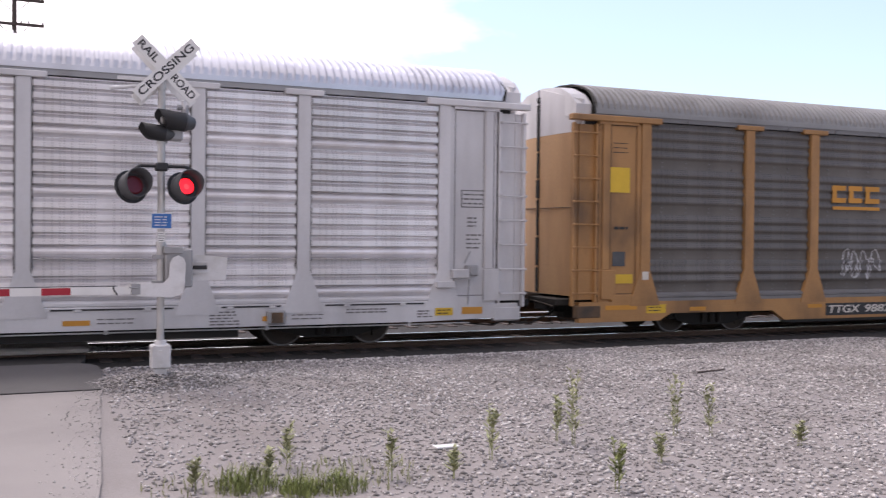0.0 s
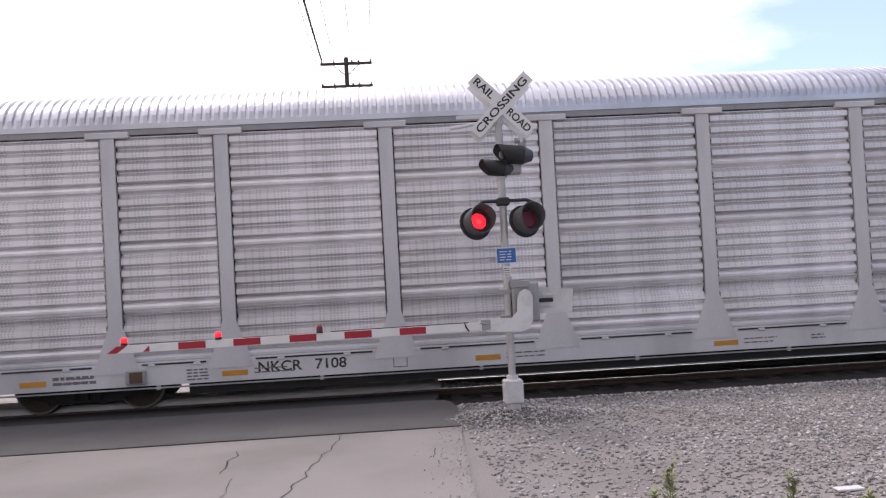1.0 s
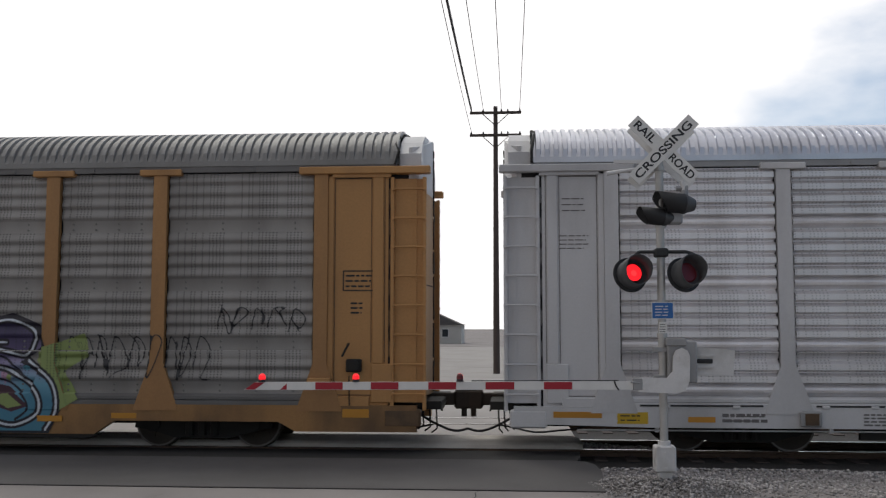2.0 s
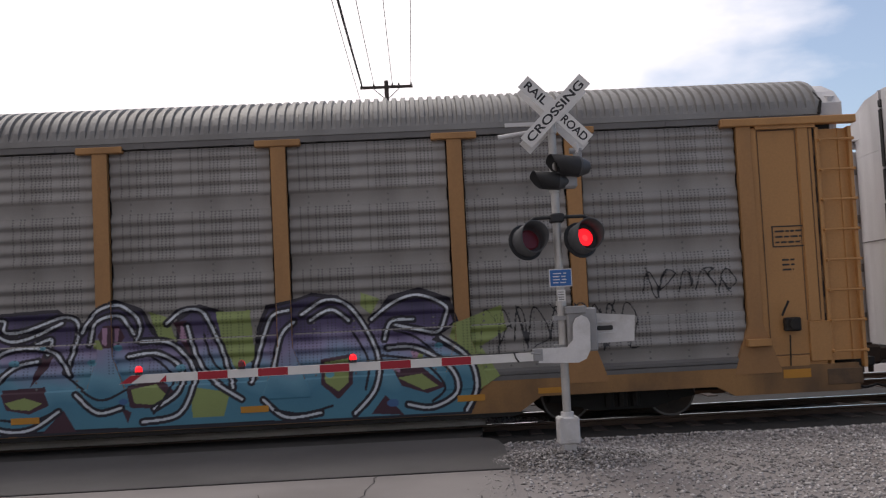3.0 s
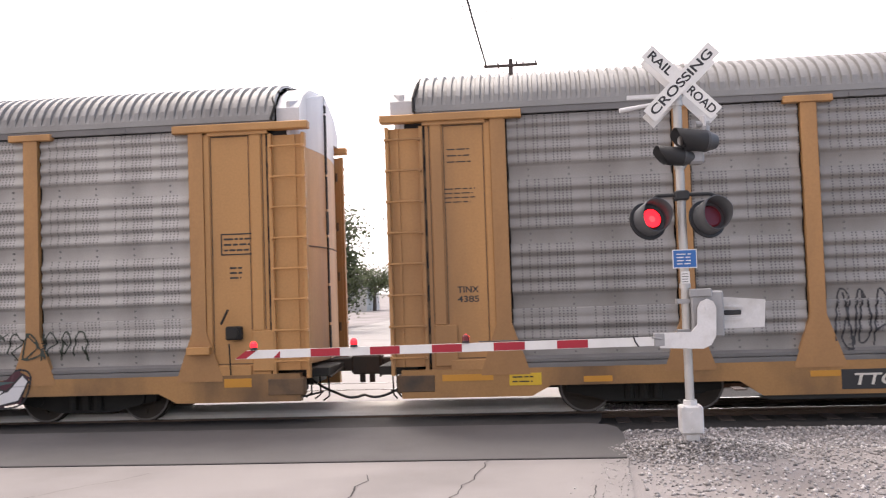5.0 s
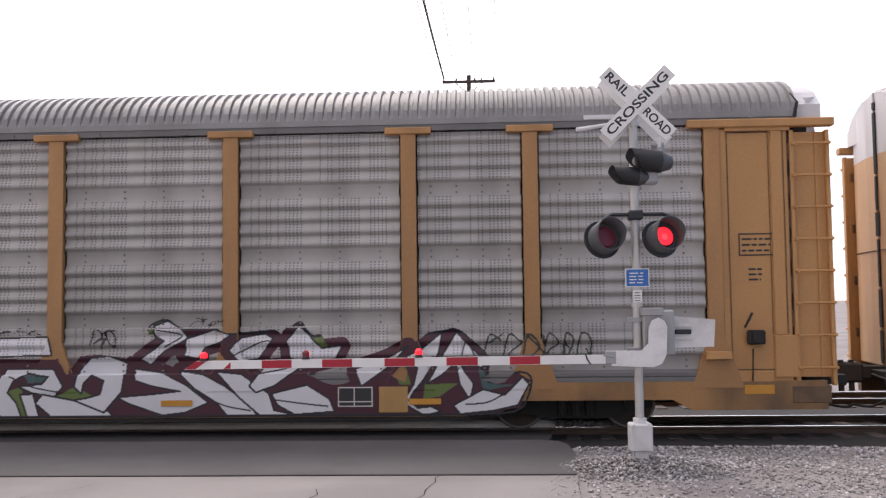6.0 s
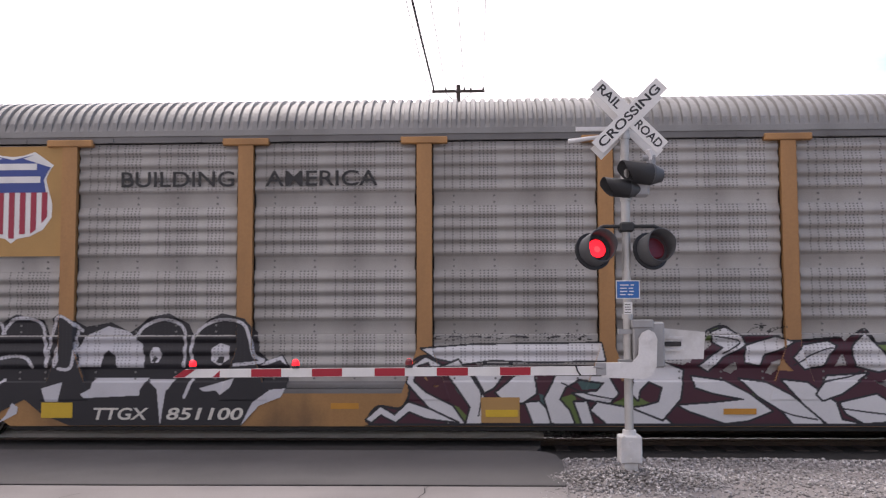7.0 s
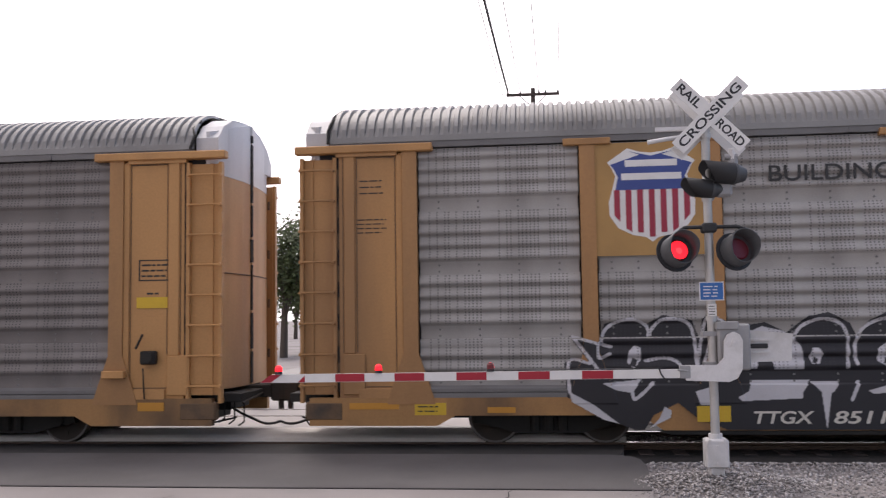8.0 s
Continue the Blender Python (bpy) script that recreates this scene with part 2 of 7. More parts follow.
RUST, GRIME = (0.14, 0.075, 0.04), (0.09, 0.08, 0.075)
M = {
    "yellow": mat("rail_yellow_paint", (0.50, 0.26, 0.095), 0.55, 0, 0.22, 0.9, 30, 0.08, dirt=RUST, dirt_amt=0.5, streak=5),
    # faded yellow of the end doors, lightened further for light from the side
    "pale_yellow": mat("faded_sidelit_yellow_paint", (0.56, 0.34, 0.17), 0.6, 0, 0.22, 0.9, 30, 0.08, dirt=RUST, dirt_amt=0.5, streak=5),
    "brown_yellow": mat("grimy_yellow_paint", (0.36, 0.19, 0.07), 0.6, 0, 0.24, 1.2, 30, 0.08, dirt=(0.07, 0.045, 0.03), dirt_amt=0.75, streak=2),
    "panel_dark": perforated("sooty_screen", (0.15, 0.138, 0.128), 0.55, 0.3, (0.075, 0.066, 0.058)),
    "panel_mid": perforated("weathered_screen", (0.30, 0.288, 0.28), 0.5, 0.3, (0.14, 0.128, 0.12)),
    "panel_dusk": perforated("dusky_screen", (0.21, 0.192, 0.185), 0.55, 0.3, (0.10, 0.09, 0.085)),
    "grime": mat("oily_brown_paint", (0.13, 0.078, 0.042), 0.7, 0, 0.3, 3, 30, 0.15, dirt=(0.03, 0.028, 0.027), dirt_amt=0.8),
    "white": mat("chalky_white_paint", (0.62, 0.61, 0.625), 0.5, 0, 0.10, 1.2, 30, 0.08, dirt=GRIME, dirt_amt=0.3, streak=4),
    "panel_grey": perforated("galvanised_screen", (0.38, 0.365, 0.352), 0.5, 0.3, (0.17, 0.158, 0.148)),
    "panel_white": perforated("bright_screen", (0.80, 0.78, 0.80), 0.34, 0.45, (0.5, 0.47, 0.46), 0.32),
    "roof_grey": mat("galvanised_roof", (0.27, 0.265, 0.262), 0.55, 0.3, 0.14, 1.5, 40, 0.08, dirt=(0.13, 0.12, 0.115), dirt_amt=0.4),
    "roof_white": mat("bright_roof", (0.62, 0.63, 0.69), 0.3, 0.7, 0.12, 1.5, 40, 0.08, dirt=(0.25, 0.24, 0.24), dirt_amt=0.3),
    "lip": mat("grey_lower_rail", (0.17, 0.165, 0.165), 0.55, 0.2, 0.2, 1.5, 40, 0.1, dirt=GRIME),
    "dark": mat("sooty_steel", (0.020, 0.019, 0.018), 0.75, 0.2, 0.3, 2, 40, 0.3, dirt=(0.05, 0.04, 0.034)),
    # near-black for the shade inside cars and in gaps, also for rubber seals
    "inside": mat("dark_interior", (0.018, 0.018, 0.02), 0.9, 0, 0.2, 2, 30, 0),
    "iron": mat("brown_iron", (0.05, 0.041, 0.035), 0.7, 0.3, 0.3, 3, 50, 0.3, dirt=(0.09, 0.05, 0.03)),
    "rim": mat("worn_tread", (0.16, 0.15, 0.145), 0.5, 0.7, 0.2, 6, 60, 0.1),
    "railtop": mat("polished_rail", (0.72, 0.71, 0.70), 0.22, 0.9, 0.1, 4, 60, 0.02),
    "railside": mat("rusty_rail", (0.085, 0.055, 0.04), 0.8, 0.2, 0.3, 4, 40, 0.3),
    "asphalt": mat("worn_asphalt", (0.112, 0.106, 0.106), 0.9, 0, 0.18, 0.7, 60, 0.4, dirt=(0.062, 0.058, 0.058), dirt_amt=0.6),
    "concrete": mat("old_concrete", (0.265, 0.243, 0.235), 0.9, 0, 0.16, 0.6, 70, 0.3, dirt=(0.17, 0.155, 0.15), dirt_amt=0.55),
    "tar": mat("tar_joint", (0.036, 0.033, 0.033), 0.85, 0, 0.3, 3, 40, 0.3),
    # dusty concrete, tone raised to stand in for light under the cars
    "panelcrossing": mat("crossing_panel", (0.66, 0.62, 0.58), 0.9, 0, 0.15, 1, 50, 0.3, dirt=(0.34, 0.31, 0.28), dirt_amt=0.4),
    "gravel": mat("limestone_gravel_ground", (0.25, 0.228, 0.222), 0.95, 0, 0.25, 0.5, 45, 1.0, dirt=(0.14, 0.12, 0.11), dirt_amt=0.7),
    "stone": mat("limestone_chips", (0.40, 0.378, 0.372), 0.9, 0, 0.2, 0.7, 60, 0.2, dirt=(0.16, 0.145, 0.135), dirt_amt=0.5, island=0.62),
    # dark ballast taken to near-black to carry the shade under the train
    "ballast": mat("shaded_dark_ballast", (0.022, 0.02, 0.019), 0.95, 0, 0.35, 3, 35, 1.0, dirt=(0.05, 0.043, 0.04)),
    "grass": mat("weed_green", (0.19, 0.22, 0.07), 0.7, 0, 0.3, 6, 40, 0, island=0.45),
    "dryweed": mat("dry_weed", (0.30, 0.31, 0.17), 0.8, 0, 0.25, 6, 40, 0, island=0.3),
    "leaf": mat("tree_leaf", (0.075, 0.095, 0.035), 0.6, 0, 0.3, 3, 30, 0, island=0.45),
    "bark": mat("bark", (0.10, 0.08, 0.065), 0.9, 0, 0.3, 3, 30, 0.5),
    "galv": mat("galvanised_mast", (0.52, 0.51, 0.50), 0.45, 0.5, 0.12, 4, 40, 0.08, dirt=(0.30, 0.28, 0.26)),
    # the street's concrete again, sunlight put into a lighter tone
    "street_beyond": mat("sunny_street", (0.31, 0.29, 0.275), 0.9, 0, 0.14, 0.6, 70, 0.3, dirt=(0.2, 0.19, 0.18), dirt_amt=0.4),
    "signwhite": mat("reflective_white", (0.74, 0.73, 0.72), 0.5, 0, 0.07, 3, 40, 0.03, dirt=(0.5, 0.49, 0.47), dirt_amt=0.25),
    "signblack": mat("sign_black", (0.025, 0.025, 0.03), 0.5, 0, 0.1, 3, 40, 0),
    "casewhite": mat("enamel_white", (0.66, 0.65, 0.655), 0.4, 0, 0.1, 5, 40, 0.03, dirt=(0.36, 0.34, 0.31), dirt_amt=0.45),
    "casegrey": mat("grey_housing", (0.33, 0.33, 0.34), 0.5, 0.2, 0.12, 3, 40, 0.05, dirt=(0.2, 0.19, 0.18)),
    "hood": mat("grey_hood", (0.065, 0.068, 0.075), 0.5, 0.1, 0.15, 4, 40, 0.05, dirt=(0.14, 0.14, 0.14)),
    "hoodblack": mat("black_hood", (0.022, 0.023, 0.026), 0.6, 0, 0.2, 4, 40, 0.05),
    "lensdark": mat("unlit_red_lens", (0.13, 0.008, 0.014), 0.3, 0, 0.15, 20, 60, 0.1),
    "lenslit": glow("lit_red_lens", (1.0, 0.012, 0.02), 1.7),
    "hot": glow("lamp_filament", (1.0, 0.03, 0.035), 2.0),
    "red": mat("reflective_red", (0.36, 0.013, 0.03), 0.5, 0, 0.1, 4, 40, 0.03),
    "blue": mat("blue_sign", (0.03, 0.14, 0.42), 0.5, 0, 0.1, 4, 40, 0.02),
    "label": mat("label_orange", (0.52, 0.24, 0.03), 0.6, 0, 0.12, 4, 40, 0.02),
    "labelyellow": mat("label_yellow", (0.62, 0.40, 0.03), 0.6, 0, 0.12, 4, 40, 0.02),
    "ink": mat("stencil_black", (0.03, 0.03, 0.032), 0.7, 0, 0.15, 5, 40, 0),
    "inkgrey": mat("stencil_grey", (0.16, 0.15, 0.15), 0.7, 0, 0.15, 5, 40, 0),
    "inkwhite": mat("stencil_white", (0.60, 0.57, 0.52), 0.7, 0, 0.15, 5, 40, 0),
    "shieldblue": mat("shield_blue", (0.045, 0.075, 0.27), 0.5, 0, 0.1, 4, 40, 0),
    "shieldred": mat("shield_red", (0.34, 0.03, 0.06), 0.5, 0, 0.1, 4, 40, 0),
    "tan": mat("tan_plate", (0.43, 0.25, 0.085), 0.55, 0, 0.1, 2, 40, 0.04, dirt=RUST, dirt_amt=0.2),
    "wood": mat("creosoted_pole", (0.07, 0.055, 0.05), 0.9, 0, 0.3, 3, 40, 0.4),
    "wire": mat("wire_black", (0.02, 0.02, 0.025), 0.6, 0, 0.1, 3, 40, 0),
    "hose": mat("rubber_hose", (0.02, 0.02, 0.022), 0.6, 0, 0.2, 6, 40, 0.1),
    "spray": painted("spray_paint"),
    "wallwhite": mat("white_siding", (0.50, 0.49, 0.47), 0.7, 0, 0.12, 1, 20, 0.1),
    "shingle": mat("roof_shingle", (0.10, 0.095, 0.095), 0.9, 0, 0.2, 2, 30, 0.3),
    "glass": mat("window_dark", (0.03, 0.04, 0.05), 0.1, 0, 0.1, 2, 20, 0),
}


# ---- mesh helpers ----
def mesh_of(name, bm, material, smooth=False):
    bmesh.ops.recalc_face_normals(bm, faces=bm.faces[:])
    me = bpy.data.meshes.new(name)
    bm.to_mesh(me)
    bm.free()
    if smooth:
        for p in me.polygons:
            p.use_smooth = True
    me.materials.append(material)
    return me


def part(name, bm, material, parent=None, label="", smooth=False):
    me = bm if isinstance(bm, bpy.types.Mesh) else mesh_of(name, bm, material, smooth)
    ob = new(name, me)
    ob.parent = parent
    if label:
        tagged(ob, label)
    return ob


def box(bm, x0, x1, y0, y1, z0, z1, bev=0.0):
    r = bmesh.ops.create_cube(bm, size=1, matrix=Matrix.Translation(((x0 + x1) / 2, (y0 + y1) / 2, (z0 + z1) / 2)) @ Matrix.Diagonal((x1 - x0, y1 - y0, z1 - z0, 1)))
    if bev:
        es = list({e for v in r["verts"] for e in v.link_edges})
        bmesh.ops.bevel(bm, geom=es, offset=bev, segments=1, affect="EDGES")
    return bm


def B():
    return bmesh.new()


def rod(bm, p, q, r, seg=10, r2=None):
    p, q = Vector(p), Vector(q)
    m = Matrix.Translation((p + q) / 2) @ (q - p).to_track_quat("Z", "Y").to_matrix().to_4x4()
    bmesh.ops.create_cone(bm, cap_ends=True, segments=seg, radius1=r, radius2=r if r2 is None else r2, depth=(q - p).length, matrix=m)
    return bm


def prism(bm, poly, axis, a, b):
    """A polygon of two coordinates drawn out along an axis from a to b."""
    def at(p, v):
        return {"x": (v, p[0], p[1]), "y": (p[0], v, p[1]), "z": (p[0], p[1], v)}[axis]
    lo = [bm.verts.new(at(p, a)) for p in poly]
    hi = [bm.verts.new(at(p, b)) for p in poly]
    bm.faces.new(lo)
    bm.faces.new(hi[::-1])
    n = len(poly)
    for i in range(n):
        bm.faces.new((lo[i], hi[i], hi[(i + 1) % n], lo[(i + 1) % n]))
    return bm


def tube(bm, pts, r, seg=6):
    for p, q in zip(pts, pts[1:]):
        rod(bm, p, q, r, seg)
    return bm


def letters(name, text, x, z, height, y, material, parent, width=None, shear=0.0, bold=0.018):
    """Flat letters on a wall that faces -y, their lower left corner at x, z."""
    cu = bpy.data.curves.new(name, "FONT")
    cu.body, cu.size, cu.extrude, cu.shear, cu.offset = text, 1.0, 0.002, shear, bold
    tmp = new(name, cu)
    me = bpy.data.meshes.new_from_object(tmp.evaluated_get(bpy.context.evaluated_depsgraph_get()))
    bpy.data.objects.remove(tmp)
    co = np.empty(len(me.vertices) * 3)
    me.vertices.foreach_get("co", co)
    co = co.reshape(-1, 3)
    lo, hi = co[:, :2].min(0), co[:, :2].max(0)
    k = height / (hi[1] - lo[1])
    kx = width / (hi[0] - lo[0]) if width else k
    flat = np.stack([(co[:, 0] - lo[0]) * kx + x, y - co[:, 2], (co[:, 1] - lo[1]) * k + z], 1)
    me.vertices.foreach_set("co", flat.ravel())
    me.materials.clear()
    me.materials.append(material)
    ob = new(name, me)
    ob.parent = parent
    return tagged(ob, kind="stuff")


# ---- ground, road and track ----
ROAD_X, ROAD_L = -0.78, -13.0


def ground():
    bm = B()
    prof = [(-900, -0.05), (-60, -0.05), (-14, -0.03), (-2.95, -0.03), (-2.5, -0.16), (6.6, -0.16), (7.4, -0.05), (60, -0.05), (2500, -0.05)]
    xs = [-2500, -200, -40, -13.02, -0.8, 4, 12, 40, 200, 2500]
    vs = [[bm.verts.new((x, y, z)) for y, z in prof] for x in xs]
    for i in range(len(xs) - 1):
        for j in range(len(prof) - 1):
            bm.faces.new((vs[i][j], vs[i + 1][j], vs[i + 1][j + 1], vs[i][j + 1]))
    tagged(part("ground", bm, M["gravel"]), "pale compacted limestone gravel ground", "ground", kind="structure")
    # the bed's colour holds the under-train shade as well as dark stone
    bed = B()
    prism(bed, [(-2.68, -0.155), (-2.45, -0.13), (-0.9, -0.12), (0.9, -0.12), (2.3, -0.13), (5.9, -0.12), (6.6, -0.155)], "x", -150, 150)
    tagged(part("track_bed", bed, M["ballast"]), "dark ballast under the rails of both tracks, train shade painted in", "ballast", kind="structure")


def road():
    # concrete street, its right edge ragged, in slabs with tar joints
    root = tagged(new("road"), "worn concrete street with an asphalt strip at the track", "road", kind="structure")
    rnd = random.Random(4)
    cuts = [-5.06, -14.0, -23.0, -60]
    for k in range(len(cuts) - 1):
        for x0, x1 in ((ROAD_L, ROAD_X),):
            bm = B()
            edge = [(x1, cuts[k] - 0.012), (x0, cuts[k] - 0.012), (x0, cuts[k + 1] + 0.012)]
            n = 14
            for i in range(n + 1):
                y = cuts[k + 1] + 0.012 + (cuts[k] - cuts[k + 1] - 0.024) * i / n
                xe = x1
                if x1 == ROAD_X:
                    xe += -0.06 * (-5 - y) + rnd.uniform(-0.025, 0.02)
                    if i == n:
                        xe = x1
                edge.append((xe, y))
            prism(bm, edge[1:], "z", -0.2, 0.0)
            part("slab", bm, M["concrete"], root)
    bm = B()
    edge = [(ROAD_L, -5.04), (ROAD_X - 0.02, -5.04), (ROAD_X + 0.05, -4.2), (ROAD_X + 0.1, -3.2), (ROAD_X + 0.06, -2.6), (ROAD_X - 0.05, -2.3), (ROAD_X - 0.3, -2.16), (ROAD_L, -2.14)]
    prism(bm, edge, "z", -0.2, 0.006)
    part("asphalt_strip", bm, M["asphalt"], root, "grey asphalt strip")
    # dark strip by the rail; its near-black also stands for the train's shade
    bm = B()
    prism(bm, [(ROAD_L, -2.12), (ROAD_X - 0.2, -2.12), (ROAD_X - 0.1, -1.6), (ROAD_X - 0.05, -0.86), (ROAD_L, -0.86)], "z", -0.2, -0.02)
    part("asphalt_strip", bm, M["tar"], root, "dark oily asphalt beside the rail, train shade painted in")
    # panel between the rails and the street beyond
    bm = B()
    panel = [(-0.62, -0.1), (-0.62, 0.0), (-0.60, 0.05), (-0.555, 0.085), (-0.48, 0.10), (0.48, 0.10), (0.555, 0.085), (0.60, 0.05), (0.62, 0.0), (0.62, -0.1)]
    prism(bm, panel, "x", ROAD_L, ROAD_X - 0.06)
    prism(bm, [(y * 0.93, z * 0.8 - 0.004) for y, z in panel], "x", ROAD_X - 0.06, ROAD_X + 0.02)
    part("crossing_panel", bm, M["panelcrossing"], root, "dusty panel between the rails, lightened in place of light")
    bm = B()
    for a, b in ((0.84, 3.44), (3.66, 4.88), (5.10, 90)):
        prism(bm, [(ROAD_L, a), (ROAD_X, a), (ROAD_X, b), (ROAD_L, b)], "z", -0.2, 0.0)
    # lighter than the near slabs: sunlight beyond the train is in the colour
    part("far_street", bm, M["street_beyond"], root)
    # tar in the joints and long cracks
    jt = B()
    prism(jt, [(ROAD_L, -5.10), (-9, -5.085), (-6, -5.105), (-3, -5.08), (ROAD_X - 0.02, -5.09), (ROAD_X - 0.02, -5.035), (-3, -5.03), (-6, -5.045), (-9, -5.03), (ROAD_L, -5.05)], "z", -0.05, 0.012)
    part("joint", jt, M["tar"], root, "black tar joint")

    def crack(x, y0, y1, drift, width, seed):
        r = random.Random(seed)
        bm, pts, px = B(), [], x
        n = max(6, int(abs(y1 - y0) / 0.14))
        for i in range(n + 1):
            pts.append((px, y0 + (y1 - y0) * i / n))
            px += drift / n + r.uniform(-0.045, 0.045)
        left = [(p[0] - width * r.uniform(0.4, 1.3), p[1]) for p in pts]
        right = [(p[0] + width * r.uniform(0.4, 1.3), p[1]) for p in pts]
        top = [bm.verts.new((*p, 0.004)) for p in left], [bm.verts.new((*p, 0.004)) for p in right]
        for i in range(n):
            bm.faces.new((top[0][i], top[0][i + 1], top[1][i + 1], top[1][i]))
        part("crack", bm, M["tar"], root)
    crack(-2.42, -5.1, -9.2, -0.5, 0.008, 1)
    crack(-3.75, -5.9, -7.3, -0.05, 0.010, 2)
    crack(-3.55, -7.6, -8.9, 0.1, 0.005, 3)
    crack(-1.25, -6.6, -7.2, 0.1, 0.007, 4)
    crack(-6.4, -5.6, -9.0, -2.2, 0.005, 6)


def track():
    prof = [(-0.036, 0), (-0.036, -0.035), (-0.01, -0.05), (-0.01, -0.13), (-0.07, -0.15), (-0.07, -0.16), (0.07, -0.16), (0.07, -0.15), (0.01, -0.13), (0.01, -0.05), (0.036, -0.035), (0.036, 0)]
    for side in (-0.718, 0.718, 3.55, 4.986):
        rail = tagged(new("rail"), "steel rail with a polished running surface", "rail", "rails of the tracks", "structure")
        bm = prism(B(), [(side + a, b) for a, b in prof], "x", -150, 150)
        part("rail_body", bm, M["railside"], rail)
        bm = box(B(), -150, 150, side - 0.030, side + 0.030, 0.0005, 0.004)
        part("rail_head", bm, M["railtop"], rail, "polished head")
    tie = box(B(), -0.11, 0.11, -1.3, 1.3, -0.2, -0.105, 0.01)
    me = mesh_of("sleeper", tie, M["wood"])
    for y in (0, 4.268):
        for i in range(70):
            ob = tagged(new("sleeper", me), "dark creosoted timber sleeper in the ballast", "sleeper", "sleepers of the tracks", "structure")
            ob.location = (-0.5 + i * 0.53, y, 0)


def chips(name, n, seed, place, size, material, label, group=""):
    """Many small angular stones in one mesh."""
    r = np.random.RandomState(seed)
    base = np.array([(1, 0, 0), (-1, 0, 0), (0, 1, 0), (0, -1, 0), (0, 0, 1), (0, 0, -1)], float)
    faces = np.array([(0, 2, 4), (2, 1, 4), (1, 3, 4), (3, 0, 4), (2, 0, 5), (1, 2, 5), (3, 1, 5), (0, 3, 5)])
    xyz = place(r, n)
    n = len(xyz)
    s = size[0] + (size[1] - size[0]) * r.rand(n) ** 2.2
    v = base[None] * (1 + 0.5 * (r.rand(n, 6, 3) - 0.5)) + 0.35 * (r.rand(n, 6, 3) - 0.5)
    v[:, :, 2] *= 0.7
    a = r.rand(n) * 6.28
    c, q = np.cos(a), np.sin(a)
    v = np.stack([v[..., 0] * c[:, None] - v[..., 1] * q[:, None], v[..., 0] * q[:, None] + v[..., 1] * c[:, None], v[..., 2]], -1)
    v = v * s[:, None, None] + xyz[:, None, :]
    f = (faces[None] + 6 * np.arange(n)[:, None, None]).reshape(-1, 3)
    me = bpy.data.meshes.new(name)
    me.vertices.add(n * 6)
    me.vertices.foreach_set("co", v.ravel())
    me.loops.add(len(f) * 3)
    me.loops.foreach_set("vertex_index", f.ravel())
    me.polygons.add(len(f))
    me.polygons.foreach_set("loop_start", np.arange(len(f)) * 3)
    me.update(calc_edges=True)
    me.materials.append(material)
    return tagged(new(name, me), label, "gravel", group, "stuff")


def gravel():
    def field(r, n):
        x = -0.75 + 16.5 * r.rand(n) ** 1.15
        y = -2.7 - 11.2 * r.rand(n) ** 1.05
        keep = (x > ROAD_X - 0.06 * (-5 - np.minimum(y, -5)) + 0.06 * r.randn(n)) & (x < 5 + 1.6 * (y + 16))
        # stones lie closer together away from the street
        dens = 0.35 + 0.65 * np.clip((x - 0.6) / 2.2, 0, 1) + 0.4 * (y > -4.9)
        keep &= r.rand(n) < dens
        x, y = x[keep], y[keep]
        z = np.where(y > -2.95, -0.03 - (y + 2.95) * 0.29, -0.03) + 0.006
        return np.stack([x, y, z], 1)
    chips("gravel", 62000, 3, field, (0.010, 0.036), M["stone"], "loose pale limestone chips on the ground")

    def heap(r, n):
        x, y = -0.72 + 1.25 * r.rand(n) ** 1.4, -0.58 + 1.1 * r.rand(n)
        return np.stack([x, y, -0.09 + 0.07 * (1 - (x + 0.72) / 1.3) * r.rand(n)], 1)
    chips("ballast_heap", 1500, 5, heap, (0.018, 0.04), M["stone"], "pale gravel heaped between the rails")

    def bank(r, n):
        x = -0.62 + 16 * r.rand(n)
        y = -2.88 + 0.32 * r.rand(n)
        return np.stack([x, y, -0.035 - 0.1 * np.clip((y + 2.82) / 0.3, 0, 1) + 0.03 * r.rand(n) * (x < 3)], 1)
    def mound(r, n):
        a, k = r.rand(n) * 6.283, r.rand(n) ** 0.6 * 0.95
        return np.stack([0.1 + 1.3 * k * np.cos(a), -4.45 + k * np.sin(a), -0.03 + 0.13 * (1 - (k / 0.95) ** 1.5) * r.rand(n) ** 0.4], 1)
    chips("gravel_mound", 3600, 9, mound, (0.010, 0.032), M["stone"], "pale stones heaped round the signal's foot")
    def stray(r, n):
        y = -5.1 - 8 * r.rand(n)
        return np.stack([ROAD_X - 0.06 * (-5 - y) - np.abs(r.randn(n)) * 0.22, y, np.full(n, 0.006)], 1)
    chips("stray_gravel", 500, 10, stray, (0.005, 0.014), M["stone"], "gravel strewn over the street's edge")
    chips("gravel_bank", 6000, 6, bank, (0.018, 0.045), M["stone"], "pale stones along the track bed")


ground(), road(), track(), gravel()


# ---- rail cars ----
POSTS = [-9.067, -7.14, -4.2825, -1.4275, 1.4275, 4.2825, 7.14, 9.067]
END_POST = 11.9
ROWS_Z = [(0.98, 0.74), (1.72, 1.02), (2.74, 1.02), (3.76, 1.02)]
TRUCK_X = 9.75


def ridge(z, h, deep=0.05):
    """Depth of the pressed ribs of a screen at the height z above its foot."""
    if z < 0.2 or z > h - 0.02:
        return 0.0
    k = ((z - 0.2) % 0.205) / 0.205
    if deep > 0.05:
        return -deep * max(0.0, min(1.0, k / 0.16, (0.90 - k) / 0.30))
    return -deep * 0.5 * (1 - math.cos(2 * math.pi * k ** 0.72))


